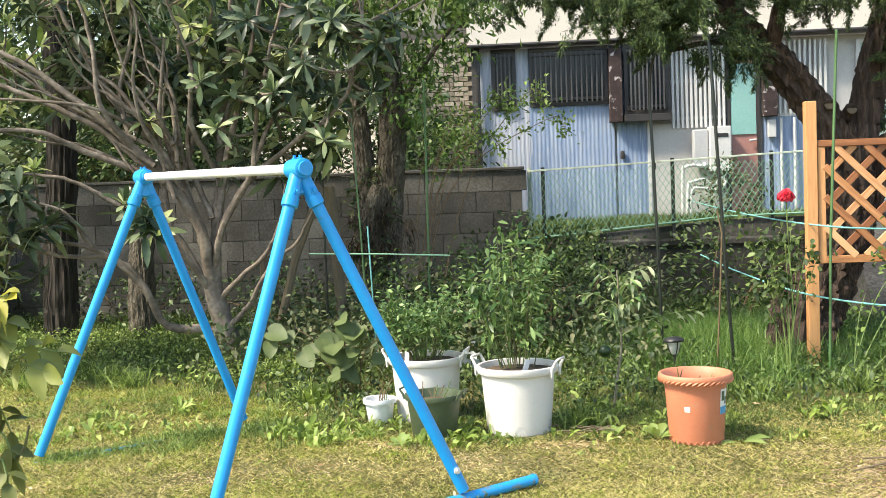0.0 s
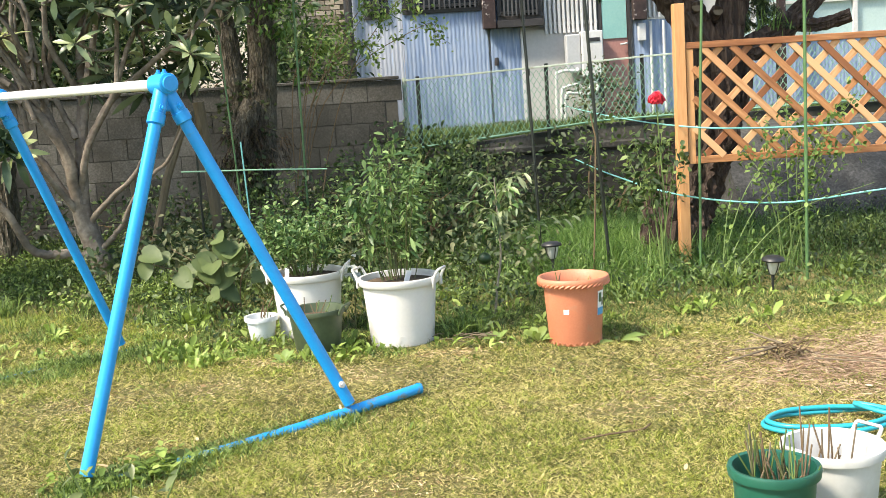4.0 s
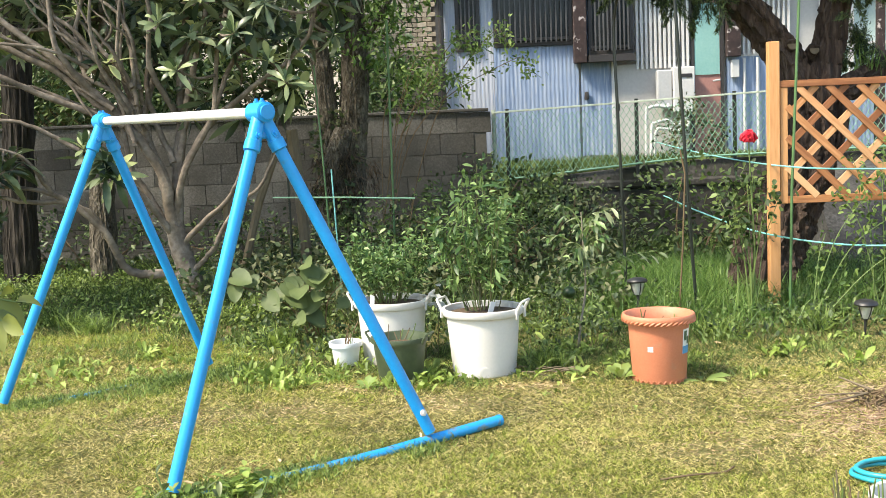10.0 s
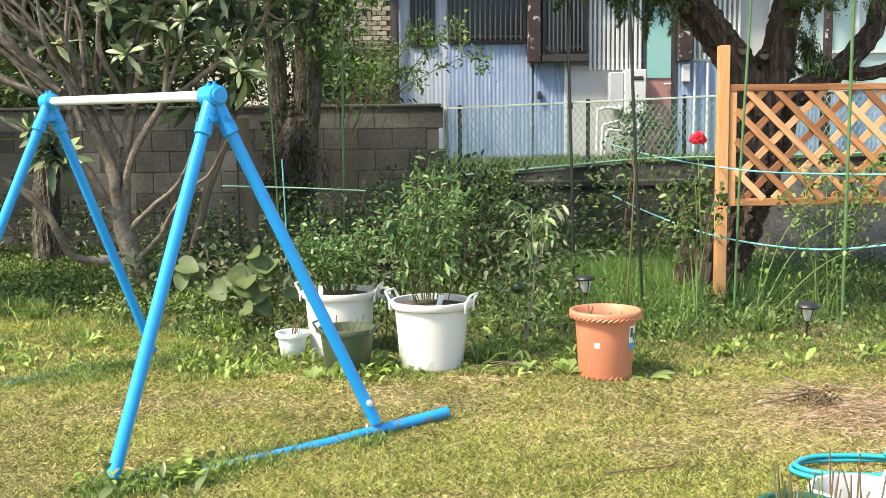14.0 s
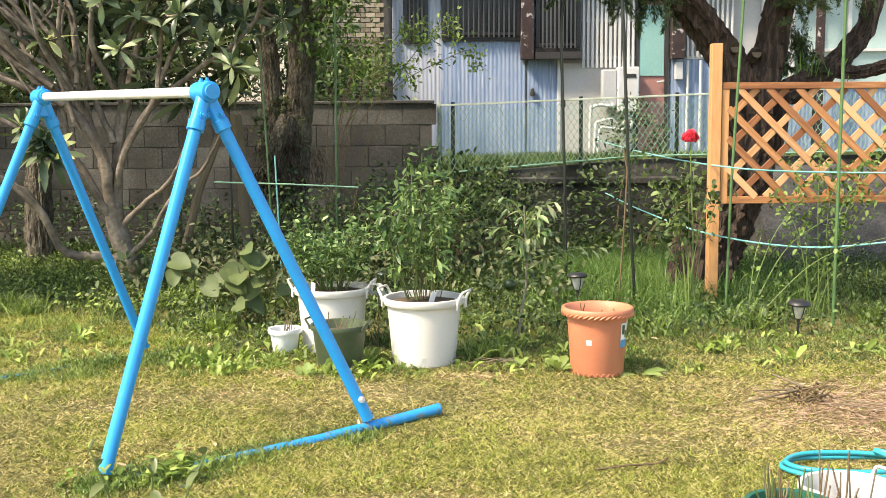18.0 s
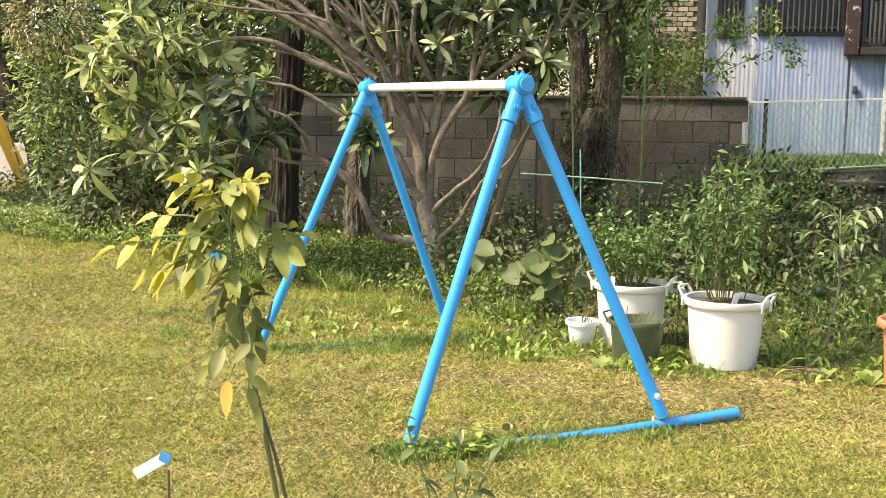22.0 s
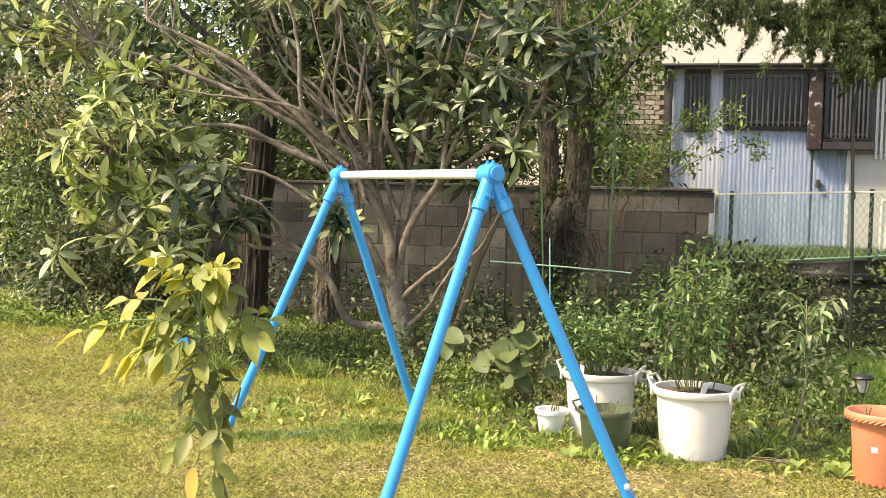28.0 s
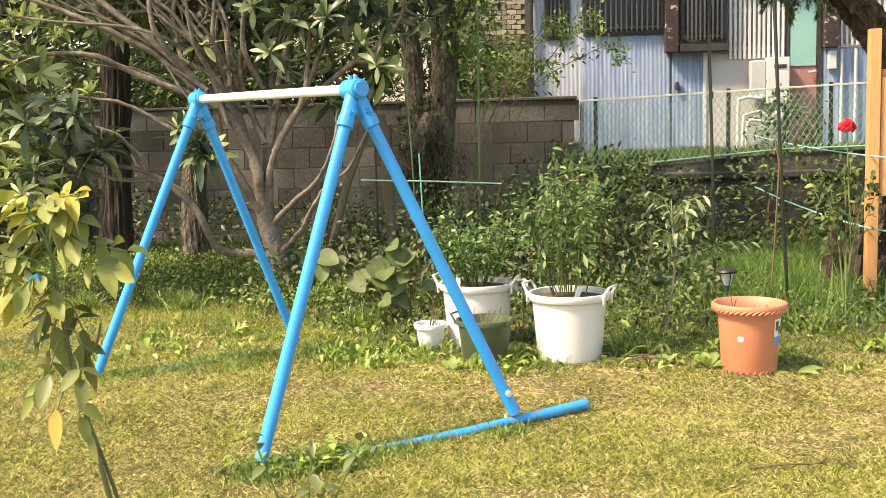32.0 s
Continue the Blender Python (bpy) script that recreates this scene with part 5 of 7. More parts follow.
bush("climbing_shrub", "bright green climbing shrub against the house corner", "shrub", (-0.50, 12.3, 1.50), (0.45, 0.35, 0.80), 44, 30, 0.05, 0.5, "small", SHADE_LEAF, STEM_BROWN, 36, 0.07, 0.4)
bush("fence_shrub", "leafy shrub beside the water heater behind the fence", "shrub", (2.75, 12.4, 1.15), (0.33, 0.3, 0.45), 34, 22, 0.07, 0.45, "small", DULL_LEAF, STEM_BROWN, 37, 0.07, 0.4)
bush("rose_bush", "tall tangled rose bush with dull green leaves in the garden bed", "shrub", (0.35, 8.6, 0.56), (0.85, 0.5, 0.50), 110, 26, 0.052, 0.45, "oval", SHADE_LEAF, STEM_BROWN, 38, 0.08, 0.3, group="garden shrubs")
bush("rose_bush", "tangled rose bush with dull green leaves in the garden bed", "shrub", (-0.45, 8.4, 0.42), (0.55, 0.5, 0.38), 60, 24, 0.046, 0.5, "oval", SHADE_LEAF, STEM_BROWN, 39, 0.09, 0.3, group="garden shrubs")
bush("rose_bush", "dull green rose bush beside the retaining wall", "shrub", (1.05, 9.2, 0.45), (0.55, 0.5, 0.42), 75, 28, 0.046, 0.5, "oval", DULL_LEAF, STEM_BROWN, 40, 0.09, 0.3, group="garden shrubs")
bush("corner_shrub", "leafy shrub by the fence and the cedar post", "shrub", (2.1, 9.3, 0.58), (0.5, 0.4, 0.45), 46, 20, 0.07, 0.45, "oval", SHADE_LEAF, STEM_BROWN, 41, 0.09, 0.3, group="garden shrubs")
bush("creeper", "leafy creeper hanging over the retaining wall coping", "shrub", (0.88, 10.95, 0.68), (0.48, 0.16, 0.17), 30, 22, 0.075, 0.45, "oval", SHADE_LEAF, STEM_BROWN, 50, 0.06, 0.2, group="garden shrubs")
bush("wall_shrub", "weedy shrub at the foot of the block wall", "shrub", (-3.6, 10.3, 0.35), (0.9, 0.4, 0.40), 60, 22, 0.06, 0.5, "small", BUSH_LEAF, STEM_BROWN, 42, 0.09, 0.3, group="garden shrubs")
bush("wall_shrub", "weedy shrub at the foot of the block wall", "shrub", (-1.9, 10.2, 0.30), (0.8, 0.4, 0.36), 50, 22, 0.06, 0.5, "small", BUSH_LEAF, STEM_BROWN, 43, 0.09, 0.3, group="garden shrubs")


bush("back_hedge", "dark evergreen trees behind the block wall", "tree", (-4.1, 12.9, 3.5), (2.3, 0.6, 1.3), 210, 42, 0.12, 0.42, "oval", BUSH_LEAF, STEM_BROWN, 47, 0.17, 0.25)
bush("back_hedge", "dark leafy trees behind the block wall", "tree", (-3.1, 12.3, 2.75), (0.9, 0.5, 1.15), 64, 40, 0.11, 0.42, "oval", BUSH_LEAF, STEM_BROWN, 48, 0.16, 0.25)
bush("back_hedge", "low dark hedge behind the block wall", "hedge", (-2.6, 12.0, 1.80), (2.7, 0.35, 0.50), 130, 40, 0.09, 0.42, "oval", BUSH_LEAF, STEM_BROWN, 49, 0.13, 0.2)
bush("back_hedge", "dark tangled trees behind the block wall", "tree", (-3.2, 12.6, 2.3), (2.9, 0.7, 1.5), 260, 40, 0.11, 0.42, "oval", BUSH_LEAF, STEM_BROWN, 46, 0.17, 0.25)


def arching_shoots():
    rng = np.random.default_rng(44)
    t = thing("climbing_rose", (-0.6, 9.2, 0.0), "climbing rose with long arching shoots and sparse bright leaves", "shrub")
    P, D = [], []
    for k in range(8):
        tip = Vector((rng.uniform(0.2, 1.45), rng.uniform(-0.3, 0.5), rng.uniform(1.55, 2.2)))
        mid = Vector((tip.x * rng.uniform(0.25, 0.5), tip.y * 0.4, rng.uniform(1.2, 1.6)))
        line = smooth_line([Vector((rng.normal() * 0.08, rng.normal() * 0.08, -0.03)), mid, tip, tip + Vector((0.15, -0.05, -0.12))], 8)
        part("shoot", tubed(line, lerp_list(0.0055, 0.002, len(line)), 5, False), STEM_BROWN, t)
        for q in line[12:]:
            for _ in range(10):
                P.append(np.array(q) + rng.normal(size=3) * 0.045)
                D.append(rng.normal(size=3) * 0.7 + np.array((0.3, 0, 0.1)))
    n = len(P)
    leafed("foliage", t, P, D, rand_dirs(rng, n, 1.2), rng.uniform(0.03, 0.06, n), rng.uniform(0.016, 0.028, n), "oval", BRIGHT_LEAF, 0.25)


arching_shoots()


# ---- potted plants ----
def potted_shrub(at, z0, height, spread, n_stems, per, size, ratio, shape, leaf, seed, label, name, lean=0.0):
    rng = np.random.default_rng(seed)
    t = thing(name, (at[0], at[1], z0), label, "potted plant")
    P, D = [], []
    for k in range(n_stems):
        a, r = rng.random() * 6.28, rng.random() ** 0.5
        tip = Vector((math.cos(a) * r * spread + lean, math.sin(a) * r * spread, height * (1.0 - 0.45 * r * rng.random()) * rng.uniform(0.7, 1.0)))
        root = Vector((math.cos(a) * r * 0.10, math.sin(a) * r * 0.10, 0))
        line = smooth_line([root, (root + tip) / 2 + Vector((rng.normal() * 0.03, rng.normal() * 0.03, 0.04)), tip], 6)
        part("stem", tubed(line, lerp_list(0.0034, 0.0016, len(line)), 5, False), STEM_OLIVE if k % 2 else STEM_GREEN, t)
        for j in range(per):
            q = line[int(rng.uniform(3, len(line)))]
            P.append(np.array(q) + rng.normal(size=3) * 0.028)
            D.append(rng.normal(size=3) + np.array((math.cos(a) * 0.4, math.sin(a) * 0.4, 0.25)))
    n = len(P)
    L = size * rng.uniform(0.6, 1.25, n)
    leafed("foliage", t, P, D, rand_dirs(rng, n, 1.3), L, L * ratio, shape, leaf, 0.25)
    return t


potted_shrub((0.29, 5.955), 0.348, 0.85, 0.28, 27, 40, 0.066, 0.32, "long", POT_LEAF, 51, "tall leafy shrub with narrow green leaves growing in a white pot", "potted_shrub")
potted_shrub((-0.262, 6.36), 0.348, 0.46, 0.30, 36, 44, 0.042, 0.46, "oval", POT_LEAF, 52, "bushy shrub with small fresh green leaves growing in a white pot", "potted_shrub")


def dry_stalks(at, z0, r, n, h0, h1, thick, mats, seed, label, name="cut_stems"):
    rng = np.random.default_rng(seed)
    t = thing(name, (at[0], at[1], z0), label, "cut stems")
    for k in range(n):
        a, q = rng.random() * 6.28, r * rng.random() ** 0.5
        b = Vector((math.cos(a) * q, math.sin(a) * q, -0.02))
        tip = b + Vector((rng.normal() * 0.035, rng.normal() * 0.035, rng.uniform(h0, h1)))
        part("stem", tubed([b, (b + tip) / 2 + Vector((rng.normal() * 0.004, 0, 0)), tip], [thick, thick * 0.95, thick * 0.85], 6), mats[k % len(mats)], t)


dry_stalks((1.31, 2.82), 0.195, 0.09, 52, 0.07, 0.23, 0.0027, (STEM_BROWN, DRY_WOOD, STEM_OLIVE, STEM_GREEN), 53, "cut brown and green stems standing in the dark green pot")
dry_stalks((1.56, 3.06), 0.11, 0.10, 14, 0.08, 0.26, 0.003, (STEM_BROWN, DRY_WOOD), 54, "few bare brown stakes standing in the off-white pot")
dry_stalks((-0.535, 6.22), 0.095, 0.06, 9, 0.06, 0.20, 0.003, (STEM_BROWN, STEM_BROWN, STEM_GREEN), 55, "few thin dead sticks standing in the small pale pot")
dry_stalks((-0.18, 5.84), 0.19, 0.10, 8, 0.04, 0.16, 0.003, (STEM_BROWN, STEM_GREEN), 56, "few thin bare twigs standing in the olive pot")
dry_stalks((1.22, 5.61), 0.31, 0.11, 6, 0.02, 0.10, 0.003, (STEM_BROWN, STEM_GREEN), 57, "short dead twigs standing in the orange pot")


def citrus():
    rng = np.random.default_rng(61)
    t = thing("citrus_sapling", (0.88, 6.42, 0.0), "young citrus sapling with pale curled leaves and one green fruit", "tree")
    pale_bark = surface("pale_sapling_bark", [(0.16, 0.14, 0.10), (0.30, 0.27, 0.21)], 0.8, grain=60, bump=0.3)
    trunk = smooth_line([(-0.02, 0, -0.03), (0.0, 0, 0.16), (0.035, 0.01, 0.36), (0.03, 0, 0.6), (0.02, 0, 0.84)], 5)
    part("trunk", tubed(trunk, lerp_list(0.0095, 0.0035, len(trunk)), 8), pale_bark, t, "", True)
    P, D, P2, D2 = [], [], [], []
    arms = ((0.0, 0.44, 0.44, 0.15), (0.3, 0.40, 0.50, 0.02), (3.0, 0.20, 0.70, 0.17), (2.8, 0.24, 0.60, 0.10), (2.6, 0.16, 0.76, 0.12), (-0.2, 0.18, 0.72, 0.14))
    for k in range(26):
        z, a = rng.uniform(0.46, 0.84), rng.random() * 6.28
        reach, lift = rng.uniform(0.07, 0.17), rng.uniform(0.0, 0.14)
        if k < len(arms):
            a, reach, z, lift = arms[k]
        b = Vector((0.03, 0, z))
        tip = b + Vector((math.cos(a) * reach, math.sin(a) * reach, lift))
        line = smooth_line([b, (b + tip) / 2 + Vector((0, 0, 0.035)), tip], 4)
        part("twig", tubed(line, lerp_list(0.0035, 0.0015, len(line)), 5, False), STEM_GREEN, t)
        for _ in range(9):
            q = np.array(line[int(rng.uniform(4, len(line)))]) + rng.normal(size=3) * 0.012
            d = np.array((math.cos(a), math.sin(a), -0.1)) + rng.normal(size=3) * 0.7
            (P if rng.random() < 0.5 else P2).append(q)
            (D if len(P) > len(D) else D2).append(d)
    for pts_, way_, m_ in ((P, D, POT_LEAF), (P2, D2, PALE_LEAF)):
        n = len(pts_)
        leafed("foliage", t, pts_, way_, rand_dirs(rng, n, 1.2), rng.uniform(0.04, 0.085, n), rng.uniform(0.018, 0.03, n), "long", m_, 0.55)
    fruit = surface("unripe_fruit", [(0.01, 0.03, 0.008), (0.02, 0.05, 0.012)], 0.4, grain=150, bump=0.2)
    b = bmesh.new()
    bmesh.ops.create_uvsphere(b, u_segments=20, v_segments=14, radius=0.04, matrix=Matrix.Translation((-0.07, -0.07, 0.365)) @ Matrix.Diagonal((1, 1, 0.92, 1)))
    tube(b, [(-0.07, -0.07, 0.40), (-0.03, -0.04, 0.46), (0.03, 0, 0.50)], 0.003, 5)
    part("fruit", b, fruit, t, "dark green unripe fruit", True)


citrus()


def broad_leaf_plant():
    rng = np.random.default_rng(62)
    t = thing("broad_leaf_plant", (-0.85, 7.1, 0.0), "seedling with broad rounded green leaves on brown stems", "plant")
    broad = leaf_paint("broad_leaf", (0.035, 0.06, 0.02), (0.08, 0.12, 0.038), (0.15, 0.195, 0.07), 0.6, 0.3)
    mats = (broad, broad, broad)
    mains = []
    for tip in ((-0.58, -0.02, 0.40), (-0.36, 0.0, 0.46), (-0.08, 0.0, 0.54), (0.10, 0.02, 0.50), (0.27, 0.0, 0.43), (-0.16, -0.06, 0.22)):
        line = smooth_line([(0.03 + tip[0] * 0.1, 0.0, -0.02), (tip[0] * 0.35, 0.01, tip[2] * 0.6), tip], 6)
        part("stem", tubed(line, lerp_list(0.006, 0.003, len(line)), 6, False), STEM_BROWN, t)
        mains.append(line)
    for k in range(20):
        line = mains[k % 6]
        root = Vector(line[int(rng.uniform(4, len(line)))])
        a = rng.uniform(-2.9, -0.2)
        tip = root + Vector((math.cos(a) * rng.uniform(0.03, 0.11), math.sin(a) * 0.06, rng.uniform(-0.05, 0.05)))
        part("petiole", tubed([root, (root + tip) / 2 + Vector((0, 0, 0.012)), tip], [0.003, 0.0025, 0.002], 5, False), STEM_OLIVE, t)
        L = rng.uniform(0.10, 0.165)
        way = np.array((math.cos(a) * 0.9 + rng.normal() * 0.3, math.sin(a) * 0.5, rng.uniform(-0.8, 0.15)))
        me = leaves_mesh("leaf", [(0, 0, 0)], [way], [(rng.normal() * 0.3, -0.75, 0.8)], L, L * 0.95, "round", mats[k % 3], 0.2)
        ob = new("leaf", me)
        ob.parent, ob.location = t, tip


broad_leaf_plant()


def red_rose():
    rng = np.random.default_rng(63)
    t = thing("rose_plant", (2.07, 7.05, 0.0), "rose bush with one deep red bloom on a tall stem", "rose")
    stem = smooth_line([(0.0, 0, -0.03), (0.02, 0, 0.5), (0.0, 0, 0.9), (-0.02, -0.03, 1.22)], 6)
    part("stem", tubed(stem, lerp_list(0.007, 0.004, len(stem)), 6), STEM_GREEN, t, "", True)
    petal = surface("red_petal", [(0.42, 0.0, 0.018), (0.62, 0.008, 0.03), (0.75, 0.03, 0.06)], 0.55, grain=20, bump=0.05, per_island=0.6)
    n = 70
    k_ = np.arange(n)
    zz = 1 - 1.55 * (k_ + 0.5) / n
    a = k_ * 2.399
    out = np.c_[np.cos(a) * np.sqrt(1 - zz ** 2), np.sin(a) * np.sqrt(1 - zz ** 2), zz]
    rise = unit(np.array((0, -0.15, 1.0)) - out * (out @ np.array((0, -0.15, 1.0)))[:, None] + rng.normal(size=(n, 3)) * 0.25)
    rad = rng.uniform(0.55, 1.0, (n, 1)) * np.array((0.049, 0.049, 0.036))
    leafed("bloom", t, np.array((-0.02, -0.03, 1.235)) + out * rad - rise * 0.02, rise, out, rng.uniform(0.034, 0.05, n), rng.uniform(0.034, 0.05, n), "round", petal, -0.1)
    P, D = [], []
    for k in range(11):
        tip = Vector((rng.normal() * 0.12 - 0.03, rng.normal() * 0.10 + 0.06, rng.uniform(0.62, 1.05)))
        line = smooth_line([(rng.normal() * 0.04, rng.normal() * 0.04, -0.02), (tip.x * 0.4, tip.y * 0.4, tip.z * 0.6), tip], 5)
        part("cane", tubed(line, lerp_list(0.005, 0.002, len(line)), 5, False), STEM_GREEN, t)
        for _ in range(26):
            P.append(np.array(line[int(rng.uniform(0.55, 1.0) * len(line))]) + rng.normal(size=3) * 0.035)
            D.append(rng.normal(size=3))
    n = len(P)
    leafed("foliage", t, P, D, rand_dirs(rng, n, 1.3), rng.uniform(0.038, 0.066, n), rng.uniform(0.026, 0.042, n), "oval", SHADE_LEAF, 0.2)


red_rose()


def trellis_rose(at, label, tips, seed, n_leaf=10):
    rng = np.random.default_rng(seed)
    t = thing("rambling_rose", at, label, "rose")
    P, D = [], []
    for tip in tips:
        tip = Vector(tip)
        line = smooth_line([(rng.normal() * 0.03, rng.normal() * 0.03, -0.03), (tip.x * 0.45, tip.y * 0.4, tip.z * 0.62 + 0.05), tip], 10)
        part("cane", tubed(line, lerp_list(0.0045, 0.002, len(line)), 6, False), STEM_GREEN, t)
        for q in line[5:]:
            for _ in range(n_leaf // 2):
                if rng.random() < 0.7:
                    P.append(np.array(q) + rng.normal(size=3) * 0.042)
                    D.append(rng.normal(size=3) + np.array((0, -0.3, 0.2)))
    n = len(P)
    leafed("foliage", t, P, D, rand_dirs(rng, n, 1.2), rng.uniform(0.028, 0.052, n), rng.uniform(0.019, 0.032, n), "oval", BRIGHT_LEAF, 0.2)


trellis_rose((2.40, 6.85, 0.0), "thorny rose with long bare arching canes leaning by the post", [(0.98, -0.1, 0.62), (0.35, 0.1, 0.80), (0.12, 0.1, 0.6), (0.55, 0.1, 0.7)], 64, 4)
trellis_rose((2.95, 7.15, 0.0), "rambling rose climbing the cedar lattice", [(-0.15, 0.1, 1.05), (0.05, 0.1, 1.15), (0.2, 0.1, 1.0), (0.4, 0.1, 1.1), (0.6, 0.1, 0.95), (-0.25, 0.1, 0.85), (0.3, 0.12, 0.8), (0.55, 0.1, 1.2)], 65, 16)


# ---- front roses ----
def front_rose():
    rng = np.random.default_rng(71)
    t = thing("rose_plant", (-0.45, 1.65, 0.0), "spindly young rose with yellowing leaves and a plant tag", "rose")
    cane = smooth_line([(0.03, 0, -0.03), (0.0, 0, 0.45), (-0.036, 0, 0.684), (-0.064, 0, 0.814), (-0.091, 0, 0.942), (-0.104, 0, 1.041), (-0.12, 0, 1.18)], 6)
    part("cane", tubed(cane, lerp_list(0.0058, 0.003, len(cane)), 8), STEM_OLIVE, t, "", True)
    cane = smooth_line([(0.06, 0.01, -0.03), (0.03, 0.01, 0.4), (-0.02, 0.01, 0.66), (-0.075, 0.01, 0.84)], 6)
    part("cane", tubed(cane, lerp_list(0.0045, 0.003, len(cane)), 8), STEM_OLIVE, t, "", True)
    fork = smooth_line([(-0.09, 0, 0.93), (-0.05, 0, 0.955), (-0.035, 0, 1.0)], 5)
    part("cane", tubed(fork, lerp_list(0.0035, 0.002, len(fork)), 6), STEM_OLIVE, t, "", True)
    tones = {"old": leaf_paint("rose_leaf", (0.022, 0.032, 0.009), (0.065, 0.085, 0.022), (0.20, 0.22, 0.06), 0.5, 0.3, 1.0), "mid": leaf_paint("pale_rose_leaf", (0.04, 0.058, 0.012), (0.11, 0.14, 0.025), (0.32, 0.35, 0.09), 0.5, 0.35, 1.0),
             "young": ROSE_YELLOW_LEAF, "red": leaf_paint("orange_rose_leaf", (0.42, 0.20, 0.05), (0.58, 0.32, 0.07), (0.70, 0.46, 0.12), 0.45, 0.35)}
    # each spray: the cane's height, its tip, its tone, the leaflets on it
    sprays = ((1.14, -0.19, 1.205, "young", 5), (1.16, -0.05, 1.215, "young", 5), (1.10, -0.33, 1.085, "young", 5), (1.11, -0.27, 1.14, "red", 3), (1.12, -0.17, 1.16, "mid", 7), (1.09, -0.21, 1.10, "mid", 7), (1.10, 0.005, 1.115, "mid", 3), (1.15, -0.10, 1.20, "mid", 5), (1.13, -0.06, 1.17, "mid", 5), (1.08, -0.23, 1.05, "young", 5),
                               (1.07, -0.15, 1.06, "mid", 5), (1.03, -0.19, 0.985, "old", 5), (1.04, -0.06, 0.985, "old", 5), (0.99, -0.035, 0.945, "old", 3), (1.01, -0.15, 0.955, "mid", 5), (0.93, -0.19, 0.88, "mid", 5), (0.90, -0.12, 0.86, "red", 1), (0.88, -0.055, 0.85, "mid", 3), (0.86, -0.036, 0.82, "old", 1), (0.94, -0.03, 0.915, "old", 3), (0.98, -0.12, 0.92, "old", 3))
    head = [(z - 0.02, x1 * rng.uniform(0.7, 1.0), z1 + rng.uniform(-0.04, 0.01), kind, k) for z, x1, z1, kind, k in (*sprays[:11],) if kind != "red"]
    for z, x1, z1, kind, k in [*sprays, *head]:
        k = k + 2 if z1 > 1.04 and kind != "red" else k
        b = Vector((np.interp(z, [0.684, 0.942, 1.18], [-0.036, -0.091, -0.12]), 0, z))
        tip = Vector((b.x + (x1 - b.x) * (1.0 if z1 > 1.04 else 0.6), rng.uniform(-0.06, 0.03), z1))
        line = smooth_line([b, (b + tip) / 2 + Vector((0, 0, 0.018)), tip], 5)
        part("petiole", tubed(line, lerp_list(0.0022, 0.0012, len(line)), 5, False), STEM_GREEN, t)
        along = (tip - b).normalized()
        flank = along.cross(Vector((0, -0.8, 0.6))).normalized()
        for i in range(k):
            at = Vector(line[max(1, len(line) - 1 - 2 * ((i + 1) // 2))])
            turn = 0 if i == 0 else (1 if i % 2 else -1)
            d = along * (1 if turn == 0 else 0.45) + flank * turn * 0.9 + Vector(rng.normal(size=3) * 0.25) + Vector((0, 0, -0.15))
            L = rng.uniform(0.036, 0.052) * (1.0 if i < 3 else 0.82) * (1.0 if z1 > 1.0 else 0.9)
            me = leaves_mesh("leaf", [(0, 0, 0)], [np.array(d)], [np.array((-0.2, -0.45, 0.9)) + rng.normal(size=3) * 0.45], L * 1.05, L * 0.66, "rose", tones[kind], rng.uniform(0.2, 0.7))
            ob = new("leaf", me)
            ob.parent, ob.location = t, at
    tag_white = surface("tag_white", [(0.70, 0.70, 0.70), (0.80, 0.80, 0.80)], 0.4, bump=0.02)
    tag_blue = surface("tag_blue", [(0.02, 0.18, 0.42), (0.03, 0.25, 0.52)], 0.4, bump=0.02)
    tag = part("plant_tag", boxed(-0.046, 0.0, -0.001, 0.001, -0.010, 0.010, 0.0, pose(-0.16, -0.03, 1.056, 0, -16, 0)), tag_white, t, "white plant tag with a blue end")
    part("tag_end", boxed(0.0, 0.020, -0.002, 0.002, -0.010, 0.010, 0.0, pose(-0.14, -0.028, 1.072, 0, -16, 0)), tag_blue, tag)
    t2 = thing("plant_label", (-0.70, 1.65, -0.028), "white plant label with a blue tip on a thin stake", "plant label")
    part("stake", tubed([(0.0, 0, -0.05), (0.005, 0, 0.70)], 0.003, 6), STEM_BROWN, t2)
    part("tag", boxed(-0.075, 0.0, -0.001, 0.001, -0.010, 0.010, 0.0, pose(0.0, 0, 0.724, 0, -32, 0)), tag_white, t2, "white plastic tag")
    part("tag_end", boxed(-0.012, 0.006, -0.002, 0.002, -0.011, 0.011, 0.0, pose(0.0, 0, 0.725, 0, -70, 0)), tag_blue, t2, "blue tag end")


front_rose()


def low_rose(at, tips, seed, label):
    rng = np.random.default_rng(seed)
    t = thing("rose_plant", at, label, "rose")
    m = leaf_paint("young_rose_leaf", (0.04, 0.06, 0.022), (0.09, 0.125, 0.045), (0.20, 0.24, 0.09), 0.4, 0.35)
    for tip in tips:
        tip = Vector(tip)
        line = smooth_line([(0, 0, -0.02), (tip.x * 0.3, tip.y * 0.3, tip.z * 0.6), tip], 6)
        part("cane", tubed(line, lerp_list(0.004, 0.002, len(line)), 6, False), STEM_GREEN, t)
        for k in range(8):
            q = line[int(rng.uniform(8, len(line)))]
            L = rng.uniform(0.03, 0.052)
            me = leaves_mesh("leaf", [(0, 0, 0)], [rng.normal(size=3) + np.array((0, -0.2, 0.0))], rand_dirs(rng, 1, 2.5), L, L * 0.5, "rose", m, 0.45)
            ob = new("leaf", me)
            ob.parent, ob.location = t, q


